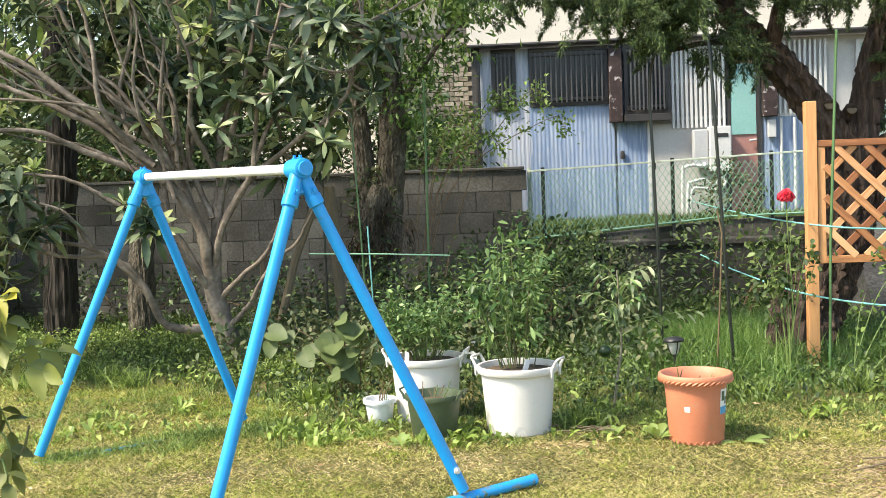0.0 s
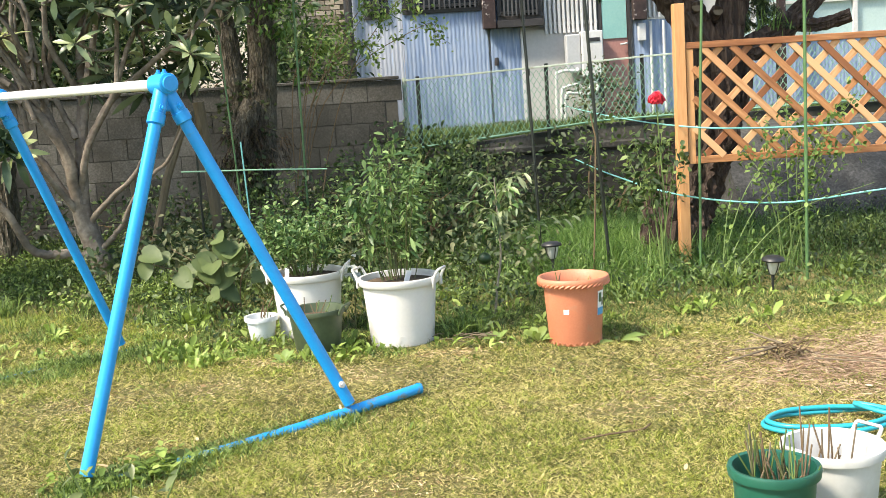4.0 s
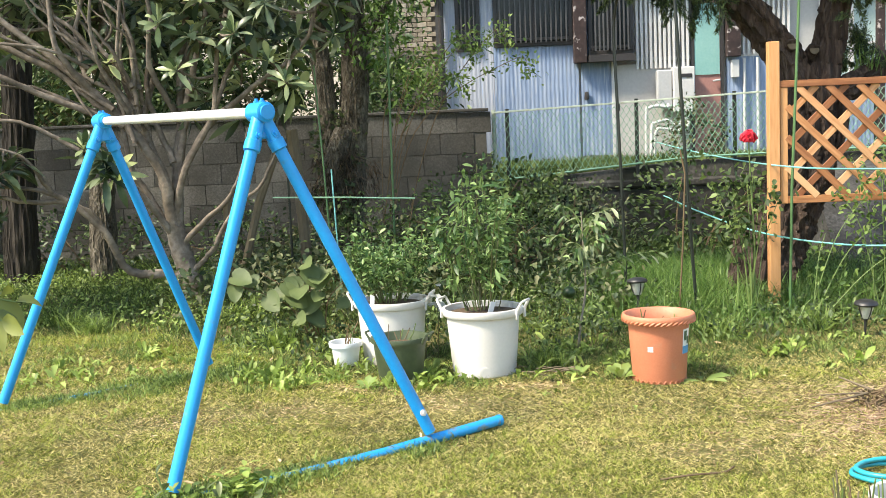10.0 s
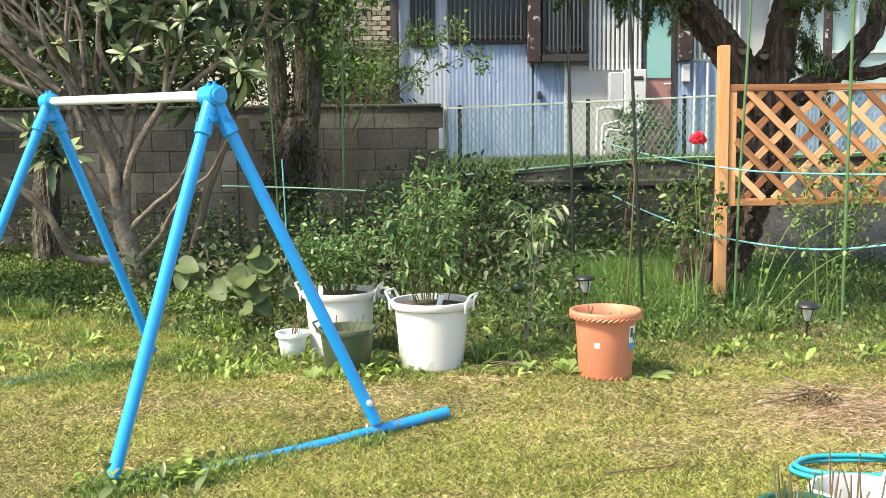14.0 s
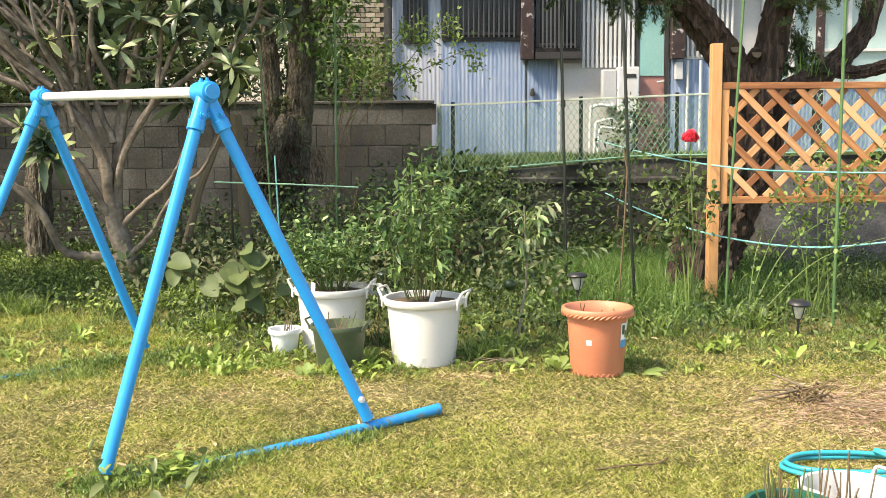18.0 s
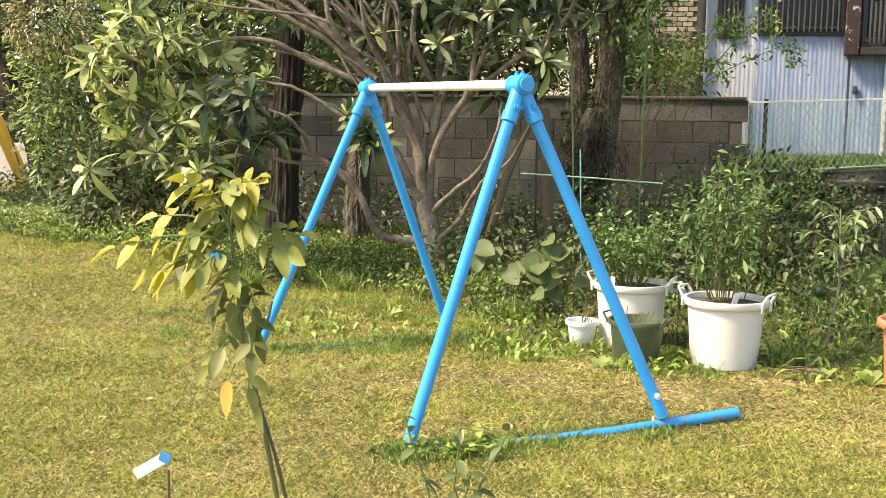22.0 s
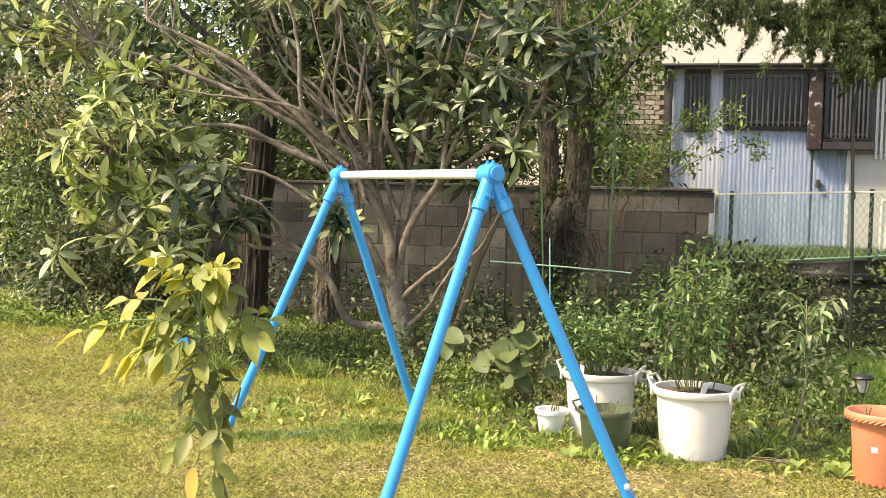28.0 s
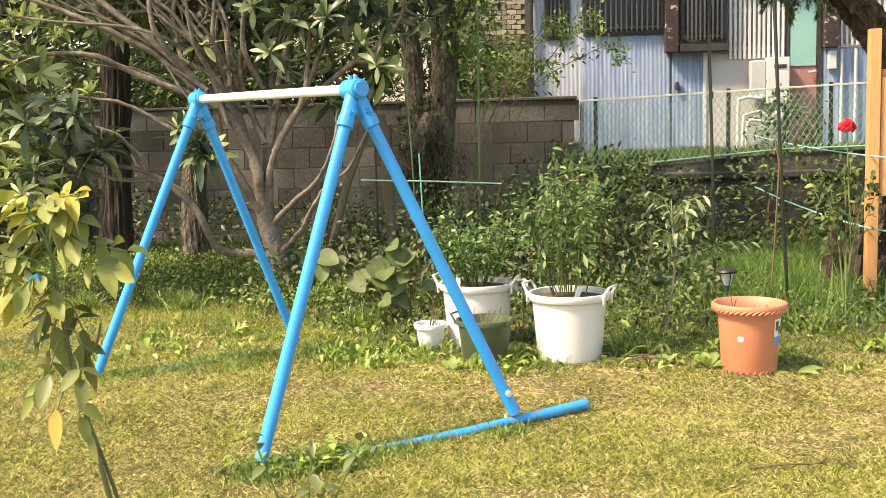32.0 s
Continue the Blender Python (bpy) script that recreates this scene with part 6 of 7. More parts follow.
low_rose((-0.33, 2.3, 0.0), [(0.03, 0, 0.60), (0.14, 0.02, 0.60), (-0.11, 0, 0.62), (0.06, -0.02, 0.50)], 72, "low young rose with grey-green leaves on thin canes")


def bed_details():
    rng = np.random.default_rng(77)
    silver = leaf_paint("silver_leaf", (0.22, 0.25, 0.22), (0.38, 0.41, 0.38), (0.55, 0.57, 0.54), 0.5, 0.2)
    t = thing("silver_leaf_plant", (0.01, 6.30, 0.0), "small plant with silvery grey leaves between the white pots", "plant")
    line = smooth_line([(0, 0, -0.02), (0.01, 0.0, 0.22), (0.0, -0.01, 0.42)], 5)
    part("stem", tubed(line, lerp_list(0.004, 0.002, len(line)), 6, False), STEM_OLIVE, t)
    for k in range(11):
        a = k * 2.4
        at = Vector((rng.normal() * 0.02, -0.02 + rng.normal() * 0.02, rng.uniform(0.32, 0.47)))
        L = rng.uniform(0.05, 0.085)
        ob = new("leaf", leaves_mesh("leaf", [(0, 0, 0)], [(math.cos(a), math.sin(a) * 0.6 - 0.2, rng.uniform(-0.7, 0.4))], [(0, -0.6, 0.8)], L, L * 0.5, "oval", silver, 0.3))
        ob.parent, ob.location = t, at
    paper = surface("faded_tag", [(0.55, 0.60, 0.64), (0.68, 0.72, 0.75)], 0.45, bump=0.02)
    for x, y, z, turn, label in ((0.34, 5.84, 0.375, 25, "pale blue plastic plant tag stuck in the potting soil"), (-0.36, 6.20, 0.38, -30, "white plastic plant tag stuck in the potting soil")):
        ob = part("plant_tag", boxed(-0.016, 0.016, -0.0012, 0.0012, -0.05, 0.035, 0.001), paper)
        ob.matrix_basis = pose(x, y, z, 12, 14, turn)
        tagged(ob, label, "plant tag")
    t = thing("dry_twigs", (0.66, 5.80, 0.0), "loose dry twigs and stalks lying beside the white pot", "twigs")
    for k in range(12):
        a = rng.normal() * 0.5
        b = Vector((rng.normal() * 0.08, rng.normal() * 0.05, 0.015 + 0.01 * rng.random()))
        d = Vector((math.cos(a), math.sin(a) * 0.6, rng.normal() * 0.08)) * rng.uniform(0.07, 0.17)
        part("twig", tubed([b - d * 0.5, b + Vector((0, 0, 0.012)), b + d * 0.5], [0.003, 0.0035, 0.002], 5), DRY_WOOD, t)
    dock = leaf_paint("dock_leaf", (0.13, 0.20, 0.05), (0.22, 0.31, 0.08), (0.34, 0.43, 0.14), 0.5, 0.35)
    for x, y, n, size, label in ((1.43, 5.52, 4, 0.15, "broad-leaved dock lying flat beside the orange pot"), (1.02, 5.62, 9, 0.13, "upright bright green dock beside the orange pot"), (2.83, 6.05, 5, 0.13, "bright green dock in the shaggy grass"), (0.80, 5.72, 7, 0.10, "small bright green weed between the pots"), (-0.35, 5.55, 8, 0.10, "small bright green weed before the olive pot")):
        t = thing("dock_plant", (x, y, ground_height(x, y)), label, "weed", "dock plants")
        for k in range(n):
            a = k * 2.4 + rng.random()
            rise = rng.uniform(0.1, 0.5) if n < 6 else rng.uniform(0.6, 2.0)
            L = size * rng.uniform(0.7, 1.15)
            ob = new("leaf", leaves_mesh("leaf", [(0, 0, 0)], [(math.cos(a), math.sin(a), rise)], [(rng.normal() * 0.2, -0.2, 1.0)], L, L * 0.36, "long", dock, rng.uniform(0.2, 0.5)))
            ob.parent, ob.location = t, (0.015 * math.cos(a), 0.015 * math.sin(a), 0.012)
    # blossom in the far weeds
    n = 260
    c = np.c_[rng.uniform(-7.3, -5.1, 22), rng.uniform(9.35, 9.9, 22), rng.uniform(0.16, 0.34, 22)]
    p = np.repeat(c, 12, 0)[:n] + rng.normal(size=(n, 3)) * 0.035
    ob = leafed("white_blossom", None, p, rand_dirs(rng, n, 0.4), rand_dirs(rng, n, 1.0), rng.uniform(0.012, 0.026, n), rng.uniform(0.010, 0.018, n), "oval", surface("pale_petal", [(0.60, 0.62, 0.55), (0.76, 0.77, 0.70)], 0.6, bump=0.02), 0.1)
    tagged(ob, "small white blossom scattered in the far weeds", "blossom", kind="stuff")


bed_details()


def daisies():
    rng = np.random.default_rng(73)
    t = thing("flowering_plant", (1.66, 2.55, 0.0), "small flowering plant with white daisy-like blooms", "flowers")
    petal = surface("white_petal", [(0.72, 0.72, 0.68), (0.84, 0.84, 0.80)], 0.6, bump=0.02)
    heart = surface("flower_heart", [(0.45, 0.36, 0.05), (0.6, 0.5, 0.1)], 0.7, bump=0.3)
    for k in range(9):
        tip = Vector((rng.normal() * 0.07, rng.normal() * 0.05, rng.uniform(0.16, 0.25)))
        line = smooth_line([(rng.normal() * 0.02, 0, -0.02), (tip.x * 0.4, tip.y * 0.4, tip.z * 0.6), tip], 4)
        part("stem", tubed(line, 0.0018, 5, False), STEM_GREEN, t)
        a = np.arange(13) * 2 * math.pi / 13
        w = np.c_[np.cos(a), np.sin(a) - 0.15, np.full(13, 0.25)]
        leafed("bloom", t, np.tile(np.array(tip), (13, 1)), w, np.tile((0, -0.3, 1.0), (13, 1)), 0.015, 0.006, "oval", petal, 0.1)
        b = bmesh.new()
        bmesh.ops.create_uvsphere(b, u_segments=8, v_segments=6, radius=0.005, matrix=Matrix.Translation(tip + Vector((0, -0.001, 0.002))))
        part("heart", b, heart, t, "", True)
    n = 160
    p = rng.normal(size=(n, 3)) * np.array((0.07, 0.05, 0.045)) + np.array((0, 0, 0.10))
    leafed("foliage", t, p, rng.normal(size=(n, 3)), rand_dirs(rng, n, 1), 0.03, 0.012, "oval", BRIGHT_LEAF, 0.2)


daisies()


# ---- poles, ropes and garden things ----
def pole(name, label, pts, r, material, category="garden stake"):
    o = Vector((pts[0][0], pts[0][1], 0))
    ob = part(name, tubed([Vector(p) - o for p in pts], r, 8), material, None, "", True)
    ob.location = o
    return tagged(ob, label, category)


STAKE_GREEN = surface("plastic_stake", [(0.055, 0.125, 0.042), (0.10, 0.195, 0.075)], 0.45, grain=40, bump=0.2)
arch = thing("garden_arch", (1.36, 7.9, 0.0), "thin black metal garden arch standing in the weeds", "garden arch")
line = smooth_line([(0, 0, -0.1), (-0.02, 0, 0.8), (-0.04, 0, 1.5), (-0.05, 0, 2.10), (0.02, -0.08, 2.36), (0.15, -0.26, 2.48), (0.28, -0.44, 2.36), (0.305, -0.5, 2.05), (0.333, -0.5, 1.5), (0.374, -0.5, 0.7), (0.427, -0.5, -0.15)], 6)
part("hoop", tubed(line, 0.0115, 8), POLE_BLACK, arch, "", True)
for z in (0.75, 1.45):
    for x, y in ((-0.02 - z * 0.01, 0.0), (0.411 - z * 0.053, -0.5)):
        part("joint", tubed([(x, y, z), (x - 0.002, y, z + 0.05)], 0.016, 8), POLE_BLACK, arch, "", True)
pole("garden_stake", "tall green plastic garden stake in the flower bed", [(-0.42, 8.6, -0.1), (-0.41, 8.6, 1.2), (-0.40, 8.6, 2.25)], 0.009, POLE_GREEN)
pole("garden_stake", "leaning thin green garden stake", [(-0.86, 8.2, -0.1), (-0.90, 8.2, 1.0), (-0.94, 8.2, 1.9)], 0.007, POLE_GREEN)
pole("garden_stake", "thin teal garden stake leaning in the flower bed", [(-0.80, 8.15, -0.1), (-0.84, 8.15, 1.1)], 0.006, ROPE)
pole("garden_stake", "dark green garden stake among the shrubs", [(-1.26, 8.6, -0.1), (-1.26, 8.6, 1.35)], 0.010, POLE_BLACK)
pole("garden_stake", "green plastic stake in front of the lattice", [(2.33, 7.1, -0.1), (2.35, 7.1, 0.9), (2.41, 7.1, 2.3)], 0.0095, STAKE_GREEN)
pole("garden_stake", "tall green plastic stake in front of the lattice", [(2.99, 6.9, -0.1), (3.0, 6.9, 2.3)], 0.0115, STAKE_GREEN)
pole("garden_stake", "horizontal pale green rod tied between stakes", [(-1.27, 7.98, 0.912), (-0.7, 8.0, 0.89), (-0.2, 8.02, 0.862)], 0.006, WIRE_GREEN)
pole("garden_stake", "thin dry brown stalk standing in the weeds", [(1.63, 7.3, -0.05), (1.67, 7.32, 0.5), (1.69, 7.3, 1.0), (1.66, 7.3, 1.16)], 0.006, STEM_BROWN)
pole("wooden_stake", "weathered wooden stake leaning in the flower bed", [(-1.80, 8.8, -0.05), (-1.55, 8.8, 0.83), (-1.38, 8.8, 1.25)], 0.034, DRY_WOOD, "wooden stake")
pole("wooden_stake", "upright weathered wooden post in the flower bed", [(-1.19, 9.0, -0.1), (-1.24, 9.0, 0.96), (-1.28, 9.0, 1.42)], 0.048, DRY_WOOD, "wooden stake")
pole("wooden_stake", "old thick post at the foot of the trees", [(-1.86, 9.0, -0.1), (-1.85, 9.0, 0.85)], 0.055, DRY_WOOD, "wooden stake")
pole("support_rope", "pale teal rope stretched from the house pipes past the post", smooth_line([(2.36, 12.9, 1.13), (2.40, 10.5, 1.05), (2.29, 7.33, 1.035), (2.84, 7.0, 1.0), (3.9, 6.7, 1.0)], 6), 0.0055, ROPE, "rope")
pole("support_rope", "pale teal rope sagging between stakes", smooth_line([(1.93, 9.6, 0.70), (2.04, 8.5, 0.63), (2.27, 7.33, 0.56), (2.83, 7.0, 0.50), (3.38, 6.8, 0.56), (3.9, 6.7, 0.62)], 6), 0.006, ROPE, "rope")


def solar_light(at, tilt, label):
    t = thing("solar_light", pose(*at, tilt, 0, 20), label, "solar lamp", "solar garden lamps")
    frosted = surface("frosted_plastic", [(0.55, 0.56, 0.54), (0.68, 0.69, 0.66)], 0.25, bump=0.02)
    part("spike", tubed([(0, 0, -0.12), (0, 0, 0.08), (0, 0, 0.145)], [0.005, 0.008, 0.012], 10), BLACK_PLASTIC, t, "", True)
    part("shade", lathe(bmesh.new(), [(0.018, 0.145), (0.026, 0.15), (0.048, 0.225), (0.05, 0.228)], 20), frosted, t, "frosted clear lamp shade", True)
    b = bmesh.new()
    for k in range(4):
        a = k * math.pi / 2
        tube(b, [(0.02 * math.cos(a), 0.02 * math.sin(a), 0.143), (0.04 * math.cos(a), 0.04 * math.sin(a), 0.18), (0.053 * math.cos(a), 0.053 * math.sin(a), 0.23)], 0.0035, 5)
    part("cage", b, BLACK_PLASTIC, t)
    part("cap", lathe(bmesh.new(), [(0.0, 0.228), (0.066, 0.228), (0.072, 0.238), (0.066, 0.250), (0.04, 0.262), (0, 0.264)], 24), BLACK_PLASTIC, t, "black cap with a solar cell", True)


solar_light((2.645, 6.59, -0.045), 3, "black solar garden light with a frosted shade in the weeds")
solar_light((1.345, 7.2, 0.052), -4, "black solar garden light partly hidden behind the orange pot")


def hose():
    turns = [(4.6, 4.25, 0.012), (3.2, 4.02, 0.012), (2.55, 3.99, 0.016), (2.22, 4.03, 0.018)]
    for k in range(15):
        a = radians(75 + k * 50)
        turns.append((1.905 + (0.27 - 0.003 * k) * math.cos(a) + 0.010 * (k % 4), 3.905 + (0.155 - 0.002 * k) * math.sin(a) + 0.006 * (k % 3), 0.014 + 0.0026 * k))
    pts = turns + [(2.22, 3.84, 0.035), (2.7, 3.86, 0.016), (3.6, 3.80, 0.012), (4.8, 3.9, 0.012)]
    ob = part("garden_hose", tubed(smooth_line(pts, 8), 0.0098, 10), HOSE, None, "", True)
    tagged(ob, "coiled teal garden hose lying on the lawn", "garden hose")


hose()


def heap():
    rng = np.random.default_rng(81)
    t = thing("brush_heap", (2.12, 4.99, 0.0), "small heap of dry brown roots and twigs on the bare patch", "brush heap")
    for k in range(60):
        a = rng.random() * 6.28
        b = Vector((rng.normal() * 0.055, rng.normal() * 0.04, abs(rng.normal()) * 0.03))
        d = Vector((math.cos(a), math.sin(a), rng.normal() * 0.25))
        L = rng.uniform(0.04, 0.11)
        part("twig", tubed([b, b + d * L * 0.5 + Vector((0, 0, 0.015)), b + d * L], [0.005, 0.0035, 0.0015], 5), STEM_BROWN, t)
    for b, c, r in (((-0.02, 0, 0.05), (-0.32, -0.12, 0.02), 0.006), ((0.0, 0, 0.06), (-0.12, 0.12, 0.10), 0.007), ((-0.05, 0.0, 0.05), (-0.25, -0.02, 0.05), 0.005), ((0.15, -0.1, 0.02), (0.42, -0.28, 0.02), 0.004), ((0.1, -0.16, 0.02), (0.36, -0.32, 0.02), 0.004)):
        part("stick", tubed([b, c], [r, r * 0.6], 6), DRY_WOOD, t)


heap()
b = tubed(smooth_line([(0, 0, 0.01), (0.12, 0.02, 0.018), (0.25, 0.06, 0.012), (0.3, 0.1, 0.02)], 4), 0.004, 6)
ob = part("fallen_twig", b, STEM_BROWN)
ob.location = (0.95, 3.95, 0.0)
tagged(ob, "thin dry twig lying on the lawn", "twig")


# ---- far left: shed, guard, road and fence ----
def shed():
    t = thing("garden_shed", (-11.12, 13.0, 0.0), "pale blue-white shed with vertical siding beside the lawn", "shed")
    part("wall", boxed(-4.0, 0.0, -1.6, 0.5, -0.1, 3.25), SHED_WHITE, t, "plain siding")
    for k in range(18):
        x = -4.0 + k * 0.222
        part("board", boxed(x + 0.011, x + 0.211, -1.622, -1.601, -0.05, 3.02, 0.005), SHED_WHITE, t)
    for k in range(5):
        y = -1.6 + k * 0.42
        part("board", boxed(0.001, 0.016, y + 0.008, y + 0.412, -0.05, 3.0, 0.004), SHED_WHITE, t)
    part("corner_trim", boxed(0.001, 0.03, 0.45, 0.52, -0.05, 3.0, 0.004), SHED_WHITE, t)
    part("eave", boxed(-4.2, 0.07, -1.80, 0.6, 3.03, 3.34, 0.02), SHED_WHITE, t, "pale boxed eave")


shed()
gw = thing("guy_wire", (-10.53, 14.5, 0.0), "steel guy wire with a bright yellow plastic guard", "guy wire")
part("guard", tubed([(0.06, 0, -0.1), (0, 0, 0.3), (-0.45, 0, 1.23), (-0.47, 0, 1.27)], [0.11, 0.11, 0.10, 0.09], 16), YELLOW, gw, "bright yellow guard tube", True)
part("wire", tubed([(-0.45, 0, 1.23), (-2.4, 0, 5.0)], 0.012, 6), GREY_BAR, gw)
wall = boxed(-16, -8.8, 17.0, 17.3, -0.1, 0.75, 0.01)
PALE_CONCRETE = surface("pale_concrete", [(0.40, 0.38, 0.38), (0.56, 0.54, 0.54)], 0.9, bump=0.3)
tagged(part("road_wall", wall, PALE_CONCRETE), "pale concrete kerb wall along the road beyond", "wall", kind="structure")
rf = thing("road_fence", (-16, 17.1, 0.75), "grey wire fence along the road beyond", "fence")
for x in np.arange(0, 7.3, 1.2):
    part("fence_post", tubed([(x, 0, -0.05), (x, 0, 0.85)], 0.02, 8), GREY_BAR, rf)
part("rail", tubed([(0, 0, 0.83), (7.2, 0, 0.83)], 0.016, 8), GREY_BAR, rf)
b = bmesh.new()
for k in range(140):
    x = k * 0.05
    tube(b, [(x, 0, 0.0), (x + 0.4, 0, 0.8)], 0.002, 3, False)
    tube(b, [(x + 0.4, 0.004, 0.0), (x, 0.004, 0.8)], 0.002, 3, False)
part("wire_mesh", b, GREY_BAR, rf)
sapl = bare_trunk("bare_sapling", "thin bare sapling at the edge of the lawn", [(-9.3, 12.0, -0.05), (-9.33, 12.0, 0.9), (-9.25, 12.0, 1.8)], 0.02, 0.008, DARK_BARK)


# ---- pale houses behind the block wall ----
def back_house(at, w, h, wall_m, label, name="neighbour_house"):
    t = thing(name, at, label, "house")
    part("wall", boxed(0, w, 0, 6, -0.2, h), wall_m, t, "rendered wall")
    part("roof", boxed(-0.5, w + 0.5, -0.6, 6.5, h, h + 0.18, 0.03), GREY_SLAB, t, "flat grey roof edge")
    return t


back_house((-6.6, 19.0, 0.3), 5.6, 4.6, CREAM_WALL, "cream rendered house half hidden behind the trees")


def brick_wall_part():
    t = thing("brick_annex", (-1.3, 13.6, 0.8), "old brown brick annex half covered by climbing plants", "outbuilding")
    part("wall", boxed(0.0, 1.1, 0.02, 2.0, -0.3, 2.6), MORTAR, t, "mortar bed")
    brick_m = surface("brown_brick", [(0.17, 0.15, 0.115), (0.28, 0.25, 0.20), (0.40, 0.365, 0.30)], 0.9, bump=0.3, per_object=0.5)
    me = None
    for r in range(34):
        for c in range(9):
            x = c * 0.124 + (0.062 if r % 2 else 0)
            if x + 0.118 > 1.12:
                continue
            if me is None:
                ob = part("brick", boxed(0, 0.116, 0, 0.02, 0, 0.053, 0.003), brick_m, t)
                me = ob.data
            else:
                ob = new("brick", me)
                ob.parent = t
            ob.location = (x, 0.0, 0.4 + r * 0.061)


brick_wall_part()


# ---- lawn, weeds and undergrowth ----
HAY = leaf_paint("hay", (0.22, 0.13, 0.08), (0.38, 0.25, 0.16), (0.54, 0.40, 0.27), 0.8, 0.1)
POTS = np.array([(0.29, 5.955, 0.21), (-0.262, 6.36, 0.21), (1.22, 5.61, 0.16), (-0.18, 5.84, 0.14), (-0.535, 6.22, 0.085), (1.31, 2.82, 0.11), (1.56, 3.06, 0.13)])
BED_X = [-12, -8.1, -5.5, -3.6, -1.8, -0.7, 0.9, 2.0, 2.8, 3.6, 6.0]
BED_Y = [11.2, 10.0, 9.0, 8.0, 7.2, 6.45, 6.35, 6.6, 6.5, 6.3, 6.2]


def ground_z(p):
    return np.array([ground_height(x, y) for x, y in p])


def clear_of_pots(p, extra=0.0):
    d = np.linalg.norm(p[:, None] - POTS[None, :, :2], axis=2) - POTS[None, :, 2] - extra
    return p[(d > 0).all(1)]


def in_bed(p):
    return p[:, 1] > np.interp(p[:, 0], BED_X, BED_Y)


def patchy(p, s, off):
    return np.array([noise.noise(Vector((x * s + off, y * s, off))) for x, y in p])


BARE = np.array([(2.62, 4.82, 0.68, 0.48), (-0.75, 5.15, 0.45, 0.22), (0.1, 5.25, 0.40, 0.19), (0.55, 5.55, 0.25, 0.10), (-1.3, 5.0, 0.4, 0.2), (1.3, 4.35, 0.35, 0.2), (0.2, 3.6, 0.4, 0.2), (-0.4, 5.6, 0.3, 0.13)])


def bareness(p):
    q = (p[:, None] - BARE[None, :, :2]) / BARE[None, :, 2:]
    r = np.exp(-(q ** 2).sum(2)).max(1)
    return r


def lawn():
    rng = np.random.default_rng(91)

    def spread(n, x0, x1, y0, y1):
        return np.c_[rng.uniform(x0, x1, n), rng.uniform(y0, y1, n)]
    # evenly thick as seen from the middle of the lawn's near side, thinning out with distance
    k = 800000
    turn = np.radians(rng.uniform(-46, 35, k))
    far = np.exp(rng.uniform(math.log(2.6), math.log(16.5), k))
    p = np.c_[0.3 + far * np.sin(turn), far * np.cos(turn)]
    p = np.r_[p, spread(150000, -10.5, 8.0, -5.0, 12.0)]
    p = p[p[:, 1] < 11.8]
    p = p[~in_bed(p) | (rng.random(len(p)) < 0.25)]
    p = clear_of_pots(p)
    bare = bareness(p)
    p = p[rng.random(len(p)) > bare * 0.85]
    # small gaps between the clumps, where the soil shows
    thin = patchy(p, 20.0, 4.0) + patchy(p, 44.0, 6.0)
    p = p[rng.random(len(p)) > np.clip(0.05 - 0.8 * thin, 0.0, 0.6) * np.interp(p[:, 0], [-4.0, -1.0], [0.5, 1.0])]
    bare = bareness(p)
    z = ground_z(p)
    n = len(p)
    a = rng.random(n) * 6.283
    lean = rng.uniform(0.3, 2.6, n)
    way = np.c_[np.cos(a) * lean, np.sin(a) * lean, np.ones(n)]
    clumped = 0.75 * patchy(p, 20.0, 4.0) + 0.6 * patchy(p, 44.0, 6.0)
    tone = 1.3 * patchy(p, 0.9, 2.0) + 1.1 * patchy(p, 3.1, 5.0) + 0.5 * patchy(p, 9.0, 3.0) + 1.25 * clumped + rng.normal(size=n) * 0.13 + 0.10 + 0.16 * np.clip(-p[:, 0] - 0.6, 0, 1) - bare * 0.75
    tone += 0.28 * (p[:, 1] > np.interp(p[:, 0], BED_X, BED_Y) - 0.7) + np.where(p[:, 0] < -2.5, 0.10, 0)
    size = rng.uniform(0.012, 0.037, n) * (1 + 0.9 * np.clip(clumped, -0.5, 0.6)) * (0.75 + 0.06 * np.maximum(p[:, 1], 2.5)) * np.where(tone > 0.1, 1.15, 0.85) * (1 + 0.9 * (p[:, 1] > np.interp(p[:, 0], BED_X, BED_Y) - 0.5) * rng.random(n))
    edge = (p[:, 1] > np.interp(p[:, 0], BED_X, BED_Y) - np.interp(p[:, 0], [-2.0, 0.0], [0.0, 0.7]) + 0.5 * patchy(p, 1.6, 8.0)) & (tone > -0.1)
    for name, m, sel, label in (("grass", TALL_GRASS, edge, "lush green grass at the edge of the lawn"), ("grass", GRASS_GREEN, (tone > 0.16) & ~edge, "short green lawn grass"), ("grass", GRASS_YELLOW, (tone <= 0.16) & (tone > -0.24) & ~edge, "short yellowing lawn grass"), ("dry_grass", STRAW, tone <= -0.24, "dry straw-coloured grass clippings")):
        w = way[sel].copy()
        if m is STRAW:
            w[:, 2] *= 0.35
        ob = leafed(name, None, np.c_[p[sel], z[sel] - 0.004], w, rand_dirs(rng, int(sel.sum())), size[sel], rng.uniform(0.0022, 0.0060, int(sel.sum())) * (0.62 + 0.11 * np.maximum(p[sel, 1], 2.5)), "spike", m)
        tagged(ob, label + " covering the lawn", "grass", kind="stuff")
    # matted old blades lying between the standing ones
    k = 560000
    turn = np.radians(rng.uniform(-46, 35, k))
    far = np.exp(rng.uniform(math.log(2.6), math.log(13.0), k))
    q = np.c_[0.3 + far * np.sin(turn), far * np.cos(turn)]
    q = q[q[:, 1] < 11.0]
    q = clear_of_pots(q[~in_bed(q)])
